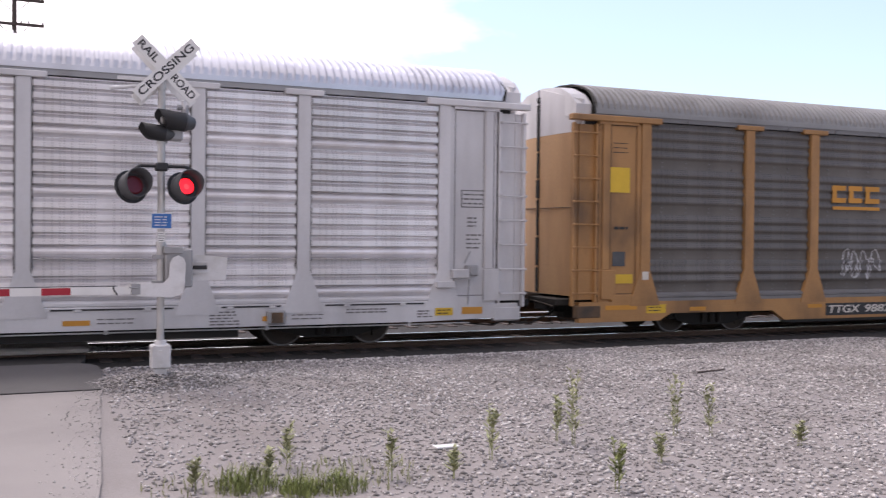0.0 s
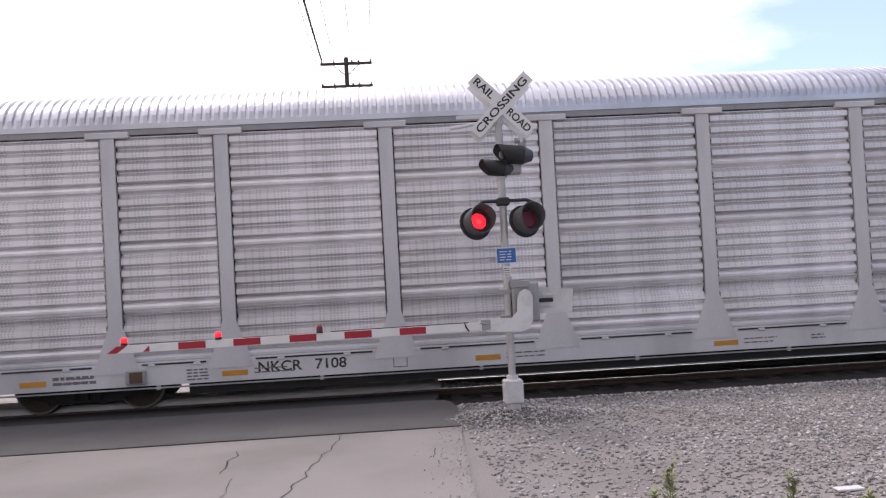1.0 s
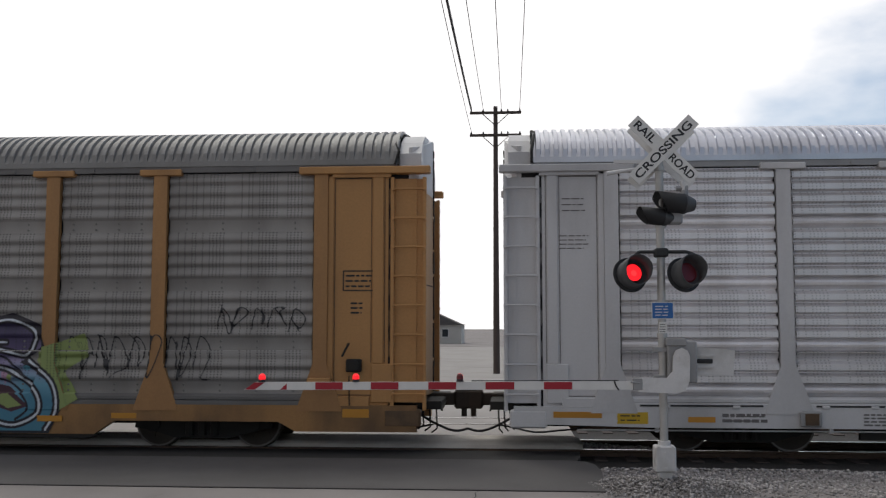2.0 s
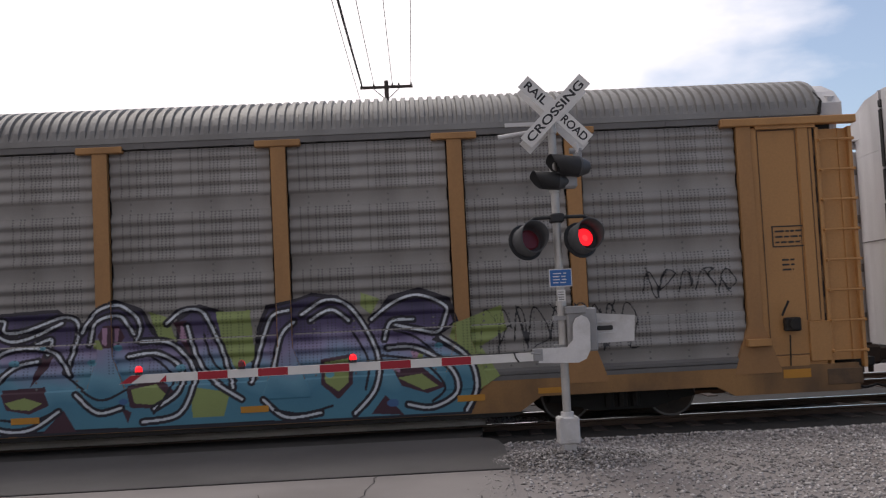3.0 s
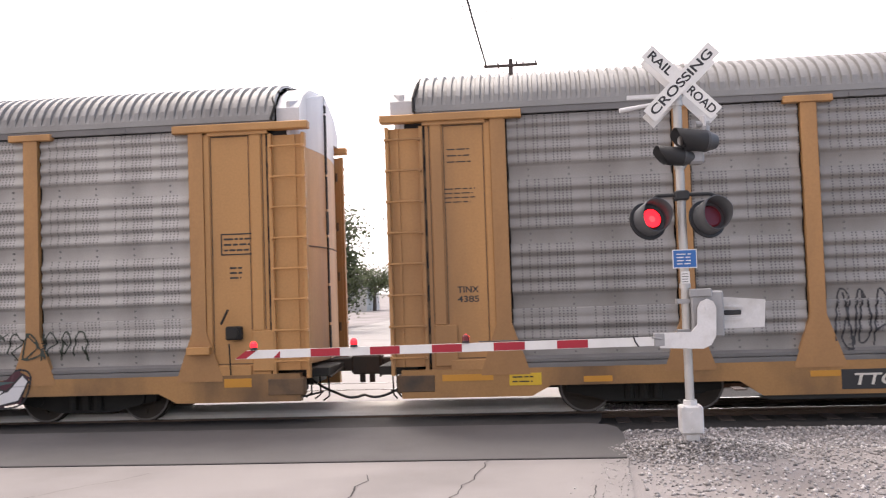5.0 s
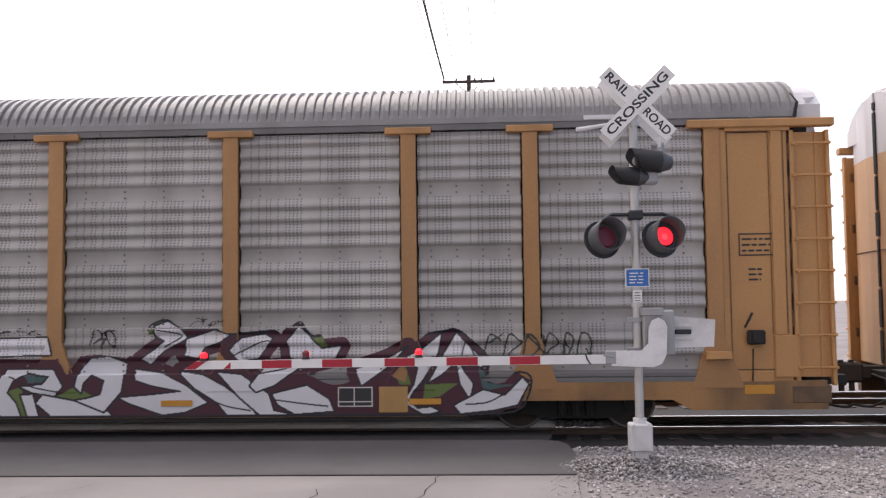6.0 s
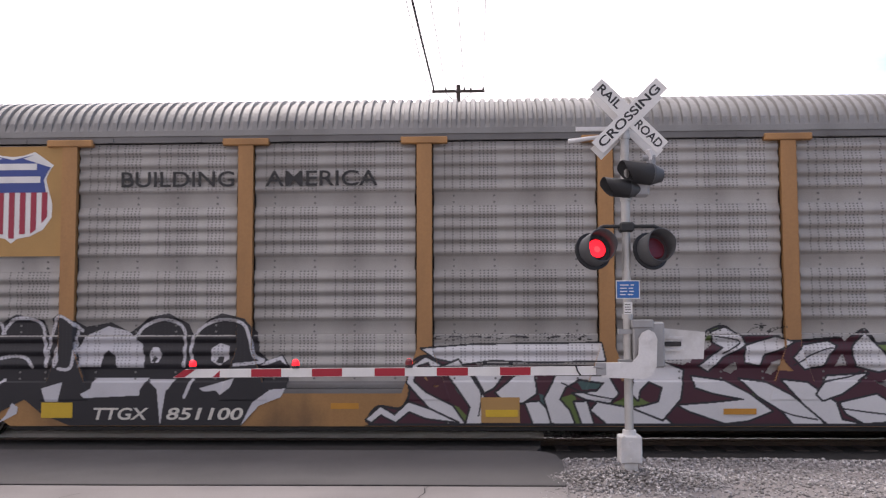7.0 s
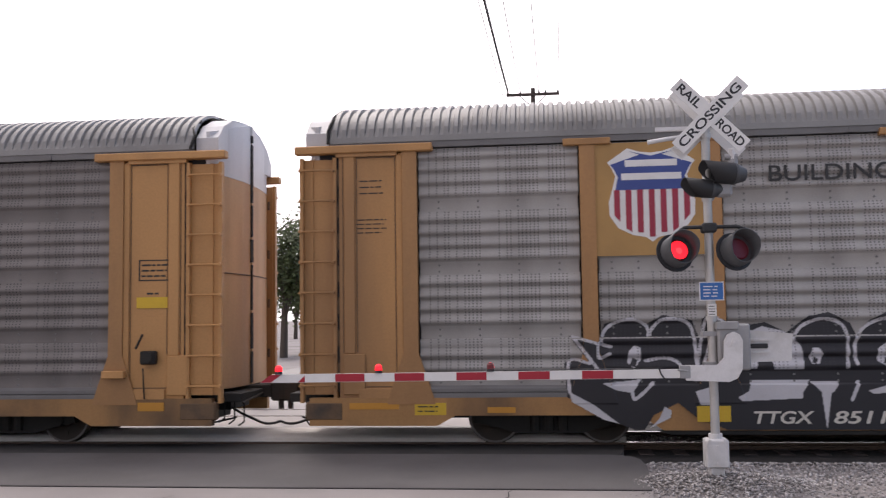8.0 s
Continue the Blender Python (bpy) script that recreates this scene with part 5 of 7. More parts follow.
def black_piece(car):
    """Black letters edged in white, with one white round letter."""
    c = Canvas(-9.7, -3.3, 0.30, 2.2)
    black, white = (0.018, 0.017, 0.022), (0.52, 0.51, 0.54)
    c.fill([(-9.43, 1.76), (-8.97, 1.64), (-8.87, 1.93), (-8.45, 2.04), (-8.20, 1.93), (-7.97, 2.06), (-7.52, 1.97), (-7.41, 1.68), (-7.38, 1.99), (-7.27, 2.08), (-6.84, 1.86), (-6.43, 1.93), (-6.12, 1.77), (-5.81, 2.01), (-5.49, 2.07), (-5.18, 1.90), (-5.07, 1.67), (-4.91, 1.94), (-4.65, 2.07), (-4.27, 1.98), (-4.07, 1.76), (-4.03, 1.45), (-3.90, 1.32), (-3.68, 1.42), (-3.55, 1.23), (-3.59, 0.88), (-3.90, 0.75), (-4.30, 0.30), (-6.97, 0.26), (-7.51, 0.48), (-7.78, 0.70), (-8.14, 0.52), (-8.32, 0.24), (-8.68, 0.39), (-9.00, 0.57), (-9.46, 0.79), (-9.50, 1.33), (-9.33, 1.40), (-9.10, 1.32)], black)
    c.line([(-9.36, 1.74), (-8.92, 1.61), (-8.77, 1.57)], white, 0.026)
    c.line([(-9.36, 1.74), (-9.15, 1.46), (-8.95, 1.19)], white, 0.026)
    c.line([(-8.97, 1.58), (-8.95, 1.40), (-8.79, 1.46)], white, 0.026)
    c.line([(-8.92, 1.64), (-8.86, 1.82), (-8.68, 1.95), (-8.43, 1.99), (-8.24, 1.91), (-8.17, 1.75)], white, 0.026)
    c.line([(-8.20, 1.75), (-7.97, 1.98), (-7.56, 1.89), (-7.47, 1.28)], white, 0.026)
    c.line([(-8.24, 1.35), (-7.97, 1.39), (-7.78, 1.34), (-7.69, 1.22)], white, 0.026)
    c.line([(-7.47, 1.23), (-7.29, 2.01), (-6.90, 1.79)], white, 0.026)
    c.line([(-6.97, 1.77), (-7.04, 1.23), (-7.24, 1.19)], white, 0.026)
    c.line([(-6.03, 1.68), (-5.90, 1.85), (-5.63, 1.96), (-5.36, 1.91), (-5.24, 1.72), (-5.25, 1.23)], white, 0.026)
    c.line([(-5.11, 1.28), (-5.14, 1.50), (-5.05, 1.76), (-4.82, 1.92), (-4.56, 1.96), (-4.29, 1.89), (-4.19, 1.67), (-4.12, 1.39), (-3.99, 1.30), (-4.43, 1.25)], white, 0.026)
    c.line([(-5.11, 1.01), (-5.22, 0.75)], white, 0.026)
    c.line([(-8.46, 0.86), (-8.41, 0.77), (-8.14, 1.01)], white, 0.026)
    c.line([(-9.10, 1.32), (-9.41, 1.36), (-9.42, 0.88)], white, 0.026)
    c.fill([(-7.38, 1.32), (-7.28, 1.63), (-7.24, 1.32), (-7.31, 1.20)], white)
    c.fill([(-6.93, 1.22), (-6.97, 1.50), (-6.81, 1.72), (-6.48, 1.86), (-6.15, 1.78), (-5.92, 1.57), (-5.88, 1.32), (-5.89, 1.20)], white)
    c.fill([(-6.68, 1.04), (-5.81, 1.04), (-5.93, 0.86), (-5.94, 0.77), (-6.83, 0.73), (-6.88, 0.79), (-6.72, 0.88)], white)
    c.fill([(-5.81, 1.02), (-5.38, 1.02), (-5.47, 0.88), (-5.52, 0.84), (-5.60, 0.29), (-5.66, 0.86)], white)
    c.fill([(-4.99, 0.88), (-4.43, 1.04), (-4.49, 0.90), (-4.65, 0.78), (-4.72, 0.85), (-4.90, 0.83)], white)
    c.fill([(-8.92, 1.01), (-8.51, 1.04), (-8.31, 1.07), (-8.46, 0.86), (-8.70, 0.90)], white)
    c.fill([(-9.42, 0.88), (-9.05, 0.68), (-8.66, 0.38), (-8.91, 0.45), (-9.39, 0.72)], white)
    c.fill([(-7.51, 0.88), (-7.17, 0.98), (-7.24, 0.68), (-7.44, 0.67)], white)
    c.fill([(-7.98, 0.65), (-7.87, 0.60), (-7.89, 0.48), (-8.23, 0.31), (-8.09, 0.45)], white)
    c.fill([(-4.32, 0.30), (-4.14, 0.66), (-3.86, 0.86), (-3.61, 0.88), (-3.68, 0.74), (-4.04, 0.60)], white)
    c.fill([(-4.03, 1.23), (-3.90, 1.32), (-3.69, 1.39), (-3.59, 1.23), (-3.72, 1.32), (-3.90, 1.25)], white)
    c.fill([(-6.58, 1.20), (-6.55, 1.41), (-6.45, 1.48), (-6.36, 1.39), (-6.32, 1.20)], black)
    c.fill([(-8.52, 1.32), (-8.50, 1.50), (-8.41, 1.59), (-8.32, 1.55), (-8.31, 1.37), (-8.42, 1.23)], white)
    c.fill([(-5.81, 1.39), (-5.75, 1.52), (-5.66, 1.53), (-5.60, 1.43), (-5.66, 1.28), (-5.77, 1.28)], white)
    c.fill([(-4.82, 1.32), (-4.80, 1.51), (-4.67, 1.59), (-4.52, 1.54), (-4.53, 1.34), (-4.67, 1.23)], white)
    c.fill([(-8.49, 1.28), (-8.44, 1.40), (-8.37, 1.36), (-8.40, 1.25)], black)
    c.fill([(-5.76, 1.30), (-5.73, 1.39), (-5.67, 1.35), (-5.71, 1.28)], black)
    c.fill([(-4.74, 1.28), (-4.69, 1.38), (-4.61, 1.37), (-4.61, 1.27)], black)
    c.done(car, "black graffiti lettering edged in white")


def white_piece(car):
    """Angular white letters over maroon depth with green touches."""
    c = Canvas(-2.6, 9.3, 0.30, 1.95)
    white, maroon, black, green, teal = (0.64, 0.63, 0.65), (0.06, 0.012, 0.024), (0.015, 0.015, 0.02), (0.11, 0.16, 0.04), (0.05, 0.10, 0.10)
    c.fill([(-2.35, 0.35), (-2.17, 0.58), (-1.81, 0.56), (-1.67, 0.81), (-1.71, 1.16), (-1.53, 1.34), (-1.28, 1.39), (-0.91, 1.34), (-0.64, 1.25), (1.43, 1.24), (2.14, 1.31), (2.59, 1.24), (3.03, 1.55), (2.97, 1.72), (3.21, 1.84), (3.48, 1.70), (4.01, 1.70), (4.18, 1.61), (4.80, 1.64), (5.24, 1.71), (5.42, 1.77), (5.59, 1.58), (6.12, 1.67), (6.73, 1.49), (7.61, 1.60), (7.87, 1.64), (8.08, 1.48), (8.34, 1.22), (8.37, 0.83), (8.81, 0.97), (9.02, 0.85), (8.85, 0.42), (8.36, 0.33), (7.92, 0.28), (6.01, 0.29), (3.56, 0.25), (-2.25, 0.26)], maroon)
    c.fill([(-1.25, 0.72), (-0.90, 0.59), (-0.70, 0.38), (-0.90, 0.35), (-1.25, 0.52)], green)
    c.fill([(0.62, 0.71), (0.89, 0.80), (1.09, 0.30), (0.71, 0.39)], green)
    c.fill([(1.78, 0.80), (2.14, 0.61), (2.23, 0.36), (1.43, 0.61)], green)
    c.fill([(7.37, 0.79), (7.89, 0.80), (7.60, 0.60), (7.34, 0.56)], green)
    c.fill([(2.92, 1.61), (3.05, 1.81), (3.30, 1.84), (3.12, 1.59)], green)
    c.fill([(5.51, 1.58), (5.73, 1.58), (5.85, 1.36), (5.59, 1.32)], green)
    c.fill([(3.56, 0.80), (3.82, 0.80), (3.73, 0.60), (3.60, 0.64)], green)
    c.fill([(6.90, 0.94), (7.07, 1.09), (7.15, 0.79), (6.98, 0.79)], green)
    c.fill([(-1.05, 1.07), (-0.82, 0.81), (-0.63, 0.54), (-0.91, 0.81)], teal)
    c.fill([(0.93, 1.00), (1.29, 1.01), (1.32, 0.87), (1.02, 0.86)], teal)
    c.fill([(8.20, 1.05), (8.50, 0.78), (8.82, 0.78), (8.28, 0.68)], teal)
    c.fill([(0.35, 0.80), (0.55, 0.72), (0.62, 0.36), (0.45, 0.41)], teal)
    c.fill([(3.29, 0.67), (3.56, 0.80), (3.82, 0.53), (3.47, 0.58)], teal)
    c.line([(-2.35, 0.37), (-2.17, 0.60), (-1.81, 0.58), (-1.67, 0.81), (-1.71, 1.16), (-1.53, 1.36), (-1.28, 1.40)], black, 0.022)
    c.line([(2.94, 1.68), (2.99, 1.77), (3.23, 1.84), (3.49, 1.70), (4.01, 1.70), (4.18, 1.61), (4.80, 1.64), (5.20, 1.69), (5.40, 1.78), (5.61, 1.56), (6.12, 1.67)], black, 0.022)
    c.line([(6.73, 1.47), (7.63, 1.61), (7.87, 1.64), (8.09, 1.48), (8.36, 1.20), (8.37, 0.82), (8.82, 0.97), (9.03, 0.85), (8.86, 0.41), (8.36, 0.33)], black, 0.022)
    c.line([(-2.35, 0.30), (3.56, 0.25), (6.01, 0.29), (8.36, 0.33)], black, 0.022)
    c.piece([(-1.25, 1.07), (-1.37, 1.28), (-1.53, 1.23), (-1.60, 0.99), (-1.40, 0.81), (-0.99, 0.61), (-0.79, 0.32), (-1.04, 0.32), (-1.25, 0.47), (-1.49, 0.72), (-1.71, 0.97), (-1.65, 1.21), (-1.41, 1.37), (-1.18, 1.25), (-1.16, 1.12)], white, black)
    c.piece([(-2.35, 0.40), (-2.12, 0.60), (-1.90, 0.47), (-1.68, 0.67), (-1.35, 0.56), (-0.90, 0.35), (-1.40, 0.41), (-1.67, 0.52), (-1.88, 0.35), (-2.11, 0.47), (-2.26, 0.35)], white, black)
    c.piece([(-1.49, 1.50), (-0.65, 1.56), (1.33, 1.58), (1.39, 1.30), (0.35, 1.28), (-0.37, 1.31), (-0.82, 1.25), (-1.26, 1.34)], white, black)
    c.piece([(-1.18, 1.21), (-0.90, 1.32), (-0.71, 1.07), (-0.48, 0.72), (-0.54, 0.32), (-0.79, 0.32), (-0.72, 0.59), (-0.93, 0.90)], white, black)
    c.piece([(-0.51, 1.25), (-0.06, 1.25), (-0.35, 0.88), (-0.49, 0.81), (-0.64, 1.07)], white, black)
    c.piece([(-0.01, 1.07), (0.28, 1.11), (0.32, 0.80), (0.10, 0.65), (-0.17, 0.66), (-0.33, 0.81)], white, black)
    c.piece([(0.13, 0.66), (0.35, 0.68), (0.75, 0.30), (0.27, 0.30)], white, black)
    c.piece([(0.62, 1.07), (1.43, 1.07), (1.58, 0.80), (1.43, 0.63), (1.07, 0.71), (0.87, 0.80), (1.25, 0.84), (1.35, 0.96), (0.98, 1.01), (0.76, 0.89), (0.67, 0.71), (0.82, 0.54), (0.91, 0.30), (0.54, 0.34), (0.43, 0.72)], white, black)
    c.piece([(0.89, 0.67), (1.09, 0.68), (1.20, 0.30), (1.02, 0.30)], white, black)
    c.piece([(1.25, 0.67), (1.78, 0.57), (2.32, 0.40), (2.42, 0.30), (1.43, 0.30), (1.14, 0.54)], white, black)
    c.piece([(1.83, 1.05), (2.01, 1.24), (2.32, 1.27), (2.60, 1.15), (2.53, 0.71), (2.25, 0.39), (1.78, 0.58), (1.98, 0.61), (2.19, 0.67), (2.25, 0.89), (2.05, 0.98), (1.91, 0.84), (1.88, 0.69), (1.77, 0.80)], white, black)
    c.piece([(2.72, 1.06), (3.21, 0.99), (3.58, 0.80), (3.93, 0.53), (3.56, 0.38), (3.20, 0.34), (2.67, 0.52), (2.48, 0.62), (3.03, 0.66), (3.49, 0.71), (3.03, 0.80), (2.76, 0.89)], white, black)
    c.piece([(3.03, 1.74), (3.25, 1.82), (3.49, 1.68), (3.58, 1.54), (3.21, 1.35), (2.98, 1.13), (2.83, 1.22), (3.21, 1.50), (3.05, 1.59)], white, black)
    c.piece([(3.56, 1.53), (4.01, 1.67), (4.29, 1.59), (4.11, 1.48), (3.85, 1.39), (3.76, 1.22), (3.54, 1.27)], white, black)
    c.piece([(4.27, 1.35), (4.45, 1.54), (4.82, 1.60), (4.95, 1.53), (4.73, 1.21), (4.43, 1.17)], white, black)
    c.piece([(3.45, 1.02), (3.84, 0.97), (4.19, 0.79), (4.54, 0.53), (4.74, 0.30), (4.26, 0.30), (4.07, 0.53), (3.72, 0.75)], white, black)
    c.piece([(4.07, 1.01), (4.46, 0.97), (4.90, 0.66), (4.98, 0.40), (5.35, 0.32), (4.79, 0.30), (4.42, 0.62)], white, black)
    c.piece([(4.60, 0.79), (4.80, 1.06), (5.43, 1.10), (4.99, 0.79), (4.70, 0.69)], white, black)
    c.piece([(4.95, 0.66), (5.51, 0.79), (5.86, 0.57), (5.94, 0.38), (5.31, 0.34), (5.04, 0.49)], white, black)
    c.piece([(5.24, 1.21), (5.18, 1.49), (5.38, 1.73), (5.52, 1.58), (5.73, 1.36), (6.05, 1.40), (5.96, 1.21), (5.59, 1.12)], white, black)
    c.piece([(6.27, 1.03), (6.82, 1.22), (7.11, 1.38), (6.74, 1.03), (6.37, 0.77)], white, black)
    c.piece([(7.08, 1.22), (7.34, 1.35), (7.64, 1.59), (7.57, 1.22), (7.35, 0.87), (7.19, 0.68), (7.11, 0.54), (7.25, 0.42), (7.46, 0.44), (7.61, 0.37), (7.36, 0.31), (7.02, 0.51), (7.20, 0.79), (7.26, 1.05)], white, black)
    c.piece([(7.42, 0.81), (7.64, 1.22), (7.87, 1.59), (8.06, 1.39), (8.33, 1.11), (8.25, 1.03), (8.03, 1.22), (7.94, 1.05), (8.13, 0.79), (8.07, 0.55), (7.92, 0.79), (7.86, 1.13), (7.64, 0.94)], white, black)
    c.piece([(7.82, 0.46), (8.28, 0.70), (8.62, 0.61), (8.89, 0.89), (8.99, 0.78), (8.81, 0.46), (8.44, 0.38), (7.92, 0.33)], white, black)
    c.line([(3.08, 1.68), (3.48, 1.59), (3.21, 1.41)], black, 0.012)
    c.line([(3.74, 0.71), (4.17, 0.49), (4.61, 0.40)], black, 0.012)
    c.line([(4.71, 0.97), (5.15, 1.05), (5.33, 1.14)], black, 0.012)
    c.line([(7.28, 0.70), (7.42, 0.96), (7.62, 1.35)], black, 0.012)
    c.line([(7.95, 1.22), (8.02, 1.44), (8.16, 1.22)], black, 0.012)
    c.line([(0.71, 0.96), (1.07, 0.80), (1.52, 0.71)], black, 0.012)
    c.line([(4.97, 0.57), (5.40, 0.51), (5.84, 0.46)], black, 0.012)
    c.line([(8.01, 0.48), (8.36, 0.51), (8.71, 0.70)], black, 0.012)
    c.line([(-0.73, 1.16), (-0.55, 0.81), (-0.59, 0.45)], black, 0.012)
    c.line([(4.27, 1.23), (4.71, 1.45), (4.89, 1.49)], black, 0.012)
    c.put((c.Z < 0.335) & c.on, black)
    c.on &= (c.near < 0.15) | (c.Z < 0.9 + 0.1 * np.sin(c.X * 5))
    c.done(car, "angular white graffiti with maroon shading")
    plate("placard", -0.55, 0.05, 0.35, 0.74, -1.595, M["tan"], car, "brown metal plate")
    plate("reflector", -0.48, 0.02, 0.44, 0.55, -1.602, M["labelyellow"], car, "yellow reflector strip")
    for x in (3.18, 7.12):
        plate("reflector", x, x + 0.5, 0.48, 0.57, -1.6, M["label"], car, "orange reflector strip")
    tags(car, -1.3, 1.3, 1.62, 1.74, 31, (0.05, 0.045, 0.05), 0.012)
    tags(car, 2.0, 2.5, 1.35, 1.75, 32, (0.04, 0.04, 0.04), 0.02)
    tags(car, 3.6, 4.2, 1.72, 1.86, 34, (0.04, 0.04, 0.04), 0.014)
    tags(car, 8.3, 10.1, 1.1, 1.6, 33, (0.03, 0.04, 0.03), 0.022)


def shield(car):
    cx, cz = -8.08, 3.93
    plate("sign_plate", -8.945, -7.262, 2.98, 4.76, -1.545, M["tan"], car, "tan sheet behind the shield")
    def outline(k):
        half = [(0.0, -0.74), (0.10, -0.665), (0.30, -0.63), (0.52, -0.52), (0.655, -0.32), (0.66, -0.1), (0.58, 0.18), (0.55, 0.30), (0.62, 0.45), (0.675, 0.52), (0.36, 0.74), (0.18, 0.68), (0.0, 0.66)]
        pts = [(x * k, z * k) for x, z in half]
        return [(cx + x, cz + z) for x, z in pts] + [(cx - x, cz + z) for x, z in pts[-2:0:-1]]
    rim = part("emblem", prism(B(), outline(1.0), "y", -1.556, -1.546), M["signwhite"], car, "shield-shaped emblem in blue, red and white")
    blue = [p for p in outline(0.93) if p[1] > cz + 0.12]
    part("emblem_field", prism(B(), [(cx + 0.55, cz + 0.08)] + sorted([p for p in blue if p[0] > cx + 0.01], key=lambda p: p[1]) + [(cx, cz + 0.61)] + sorted([p for p in blue if p[0] < cx - 0.01], key=lambda p: -p[1]) + [(cx - 0.55, cz + 0.08)], "y", -1.563, -1.5565), M["shieldblue"], rim)
    for i in range(7):
        x = cx - 0.535 + i * 0.1785
        w = 0.09
        def bottom(v):
            a = abs(v - cx)
            return cz - (0.66 if a < 0.06 else 0.60 - 0.05 * a if a < 0.35 else 0.58 - 1.15 * (a - 0.35))
        x0, x1 = max(x - w / 2, cx - 0.60), min(x + w / 2, cx + 0.60)
        part("emblem_stripe", prism(B(), [(x0, bottom(x0)), (x1, bottom(x1)), (x1, cz + 0.08), (x0, cz + 0.08)], "y", -1.563, -1.5565), M["shieldred"], rim)
    # the name on the field stays as plain bars
    for z, half in ((4.36, 0.40), (4.15, 0.46)):
        bm = B()
        box(bm, cx - half, cx + half, -1.568, -1.5635, z + 0.015, z + 0.12)
        part("emblem_bar", bm, M["signwhite"], rim)


def train():
    a = autorack("grimy yellow-framed autorack car with dark grey screens", screens="panel_dark", solid="brown_yellow")
    for i, w in enumerate((0.44, 0.42, 0.46)):
        z0 = 3.12
        bm = B()
        x = -6.58 + i * 0.53
        for q in (0, 1):
            box(bm, x, x + w, -1.552, -1.546, z0 + q * 0.30, z0 + q * 0.30 + 0.12)
        box(bm, x + 0.02, x + 0.15, -1.552, -1.546, z0, z0 + 0.42)
        part("emblem_bar", bm, M["label"], a, "orange company mark as plain bars")
    plate("emblem_bar", -6.55, -5.05, 2.95, 3.03, -1.552, M["label"], a)
    tags(a, -6.2, -4.8, 1.2, 2.0, 41, (0.5, 0.49, 0.5), 0.025)
    plate("number_plate_band", -6.75, -4.15, 0.36, 0.66, -1.574, M["ink"], a, "black band behind the car number")
    letters("car_number", "TTGX", -6.66, 0.42, 0.19, -1.582, M["inkwhite"], a, 1.0, 0.15)
    plate("placard", 12.25, 12.7, 2.4, 2.9, -1.54, M["labelyellow"], a, "yellow square label")
    plate("placard", -12.8, -12.3, 3.2, 3.75, -1.54, M["labelyellow"], a, "yellow square label")
    plate("placard", -12.65, -12.2, 1.2, 1.4, -1.54, M["labelyellow"], a, "yellow warning label")
    letters("car_number", "9882", -5.5, 0.42, 0.19, -1.582, M["inkwhite"], a, 0.82, 0.15)
    plate("placard", -12.72, -12.40, 1.58, 1.90, -1.54, M["hood"], a, "dark grey square label")
    plate("placard", -11.98, -11.82, 1.28, 1.46, -1.59, M["inkwhite"], a, "small white label")
    bars(a, -12.68, 2.42, 0.42, 1, -1.54, M["ink"], 80, 0.07, 0.06)
    a.scale = (1, 1, 0.977)
    b = autorack("white-framed autorack car with bright silver perforated screens", white=True)
    letters("car_number", "NKCR   7108", -6.68, 0.585, 0.185, -1.574, M["ink"], b, 1.52)
    bars(b, -10.15, 0.68, 0.85, 2, -1.574, M["inkgrey"], 51, 0.09, 0.05)
    fr = B()
    for q in ((-4.35, -4.10, 0.71, 0.725), (-4.35, -4.10, 0.53, 0.545), (-4.35, -4.335, 0.53, 0.725), (-4.115, -4.10, 0.53, 0.725)):
        box(fr, q[0], q[1], -1.58, -1.573, q[2], q[3])
    part("stencil_frame", fr, M["inkgrey"], b)
    stops = POSTS + [END_POST]
    for x0, x1 in zip([-END_POST] + POSTS, stops):
        plate("slot", x0 + 0.42, x1 - 0.42, 0.815, 0.845, -1.578, M["ink"], b, "dark slot along the top of the sill")
        for q in (0.3, 0.7):
            x = x0 + (x1 - x0) * q
            part("slot_clip", box(B(), x - 0.06, x + 0.06, -1.60, -1.57, 0.79, 0.84, 0.008), M["white"], b)
    for x in (-8.75, 8.55):
        part("valve_box", box(B(), x - 0.17, x + 0.17, -1.66, -1.574, 0.50, 0.76, 0.02), M["casegrey"], b, "grimy grey box on the sill")
        part("valve_cover", box(B(), x - 0.10, x + 0.12, -1.668, -1.661, 0.53, 0.72), M["grime"], b, "dark rusty cover")
    for x, z, w, n in ((7.35, 0.74, 0.55, 5), (9.9, 0.74, 0.95, 2), (11.35, 0.68, 0.32, 3), (-7.9, 0.70, 0.45, 4), (3.2, 0.66, 0.3, 2)):
        bars(b, x, z, w, n, -1.574, M["inkgrey"], int(x * 10), 0.055, 0.026)
    plate("placard", 11.72, 12.1, 0.585, 0.735, -1.581, M["labelyellow"], b, "yellow warning label")
    bars(b, 11.76, 0.69, 0.3, 2, -1.588, M["ink"], 77, 0.06, 0.02)
    part("step_box", box(B(), 12.05, 12.42, -1.69, -1.53, 1.32, 1.5, 0.015), M["white"], b, "white metal box beside the hand brake")
    bars(b, 12.4, 2.18, 0.34, 4, -1.532, M["inkgrey"], 78, 0.085, 0.03)
    c = autorack("yellow-framed autorack car covered low down in blue graffiti", screens="panel_mid")
    blue_piece(c)
    plate("number_plate_band", -6.85, -4.1, 0.36, 0.66, -1.574, M["ink"], c, "black band behind the car number")
    letters("car_number", "TTGX", -6.66, 0.42, 0.18, -1.582, M["inkwhite"], c, 0.88, 0.2)
    letters("car_number", "853224", -5.5, 0.42, 0.18, -1.582, M["inkwhite"], c, 1.22, 0.2)
    letters("car_number", "TINX", -12.62, 2.0, 0.1, -1.532, M["ink"], c, 0.34)
    letters("car_number", "4385", -12.62, 1.85, 0.1, -1.532, M["ink"], c, 0.34)
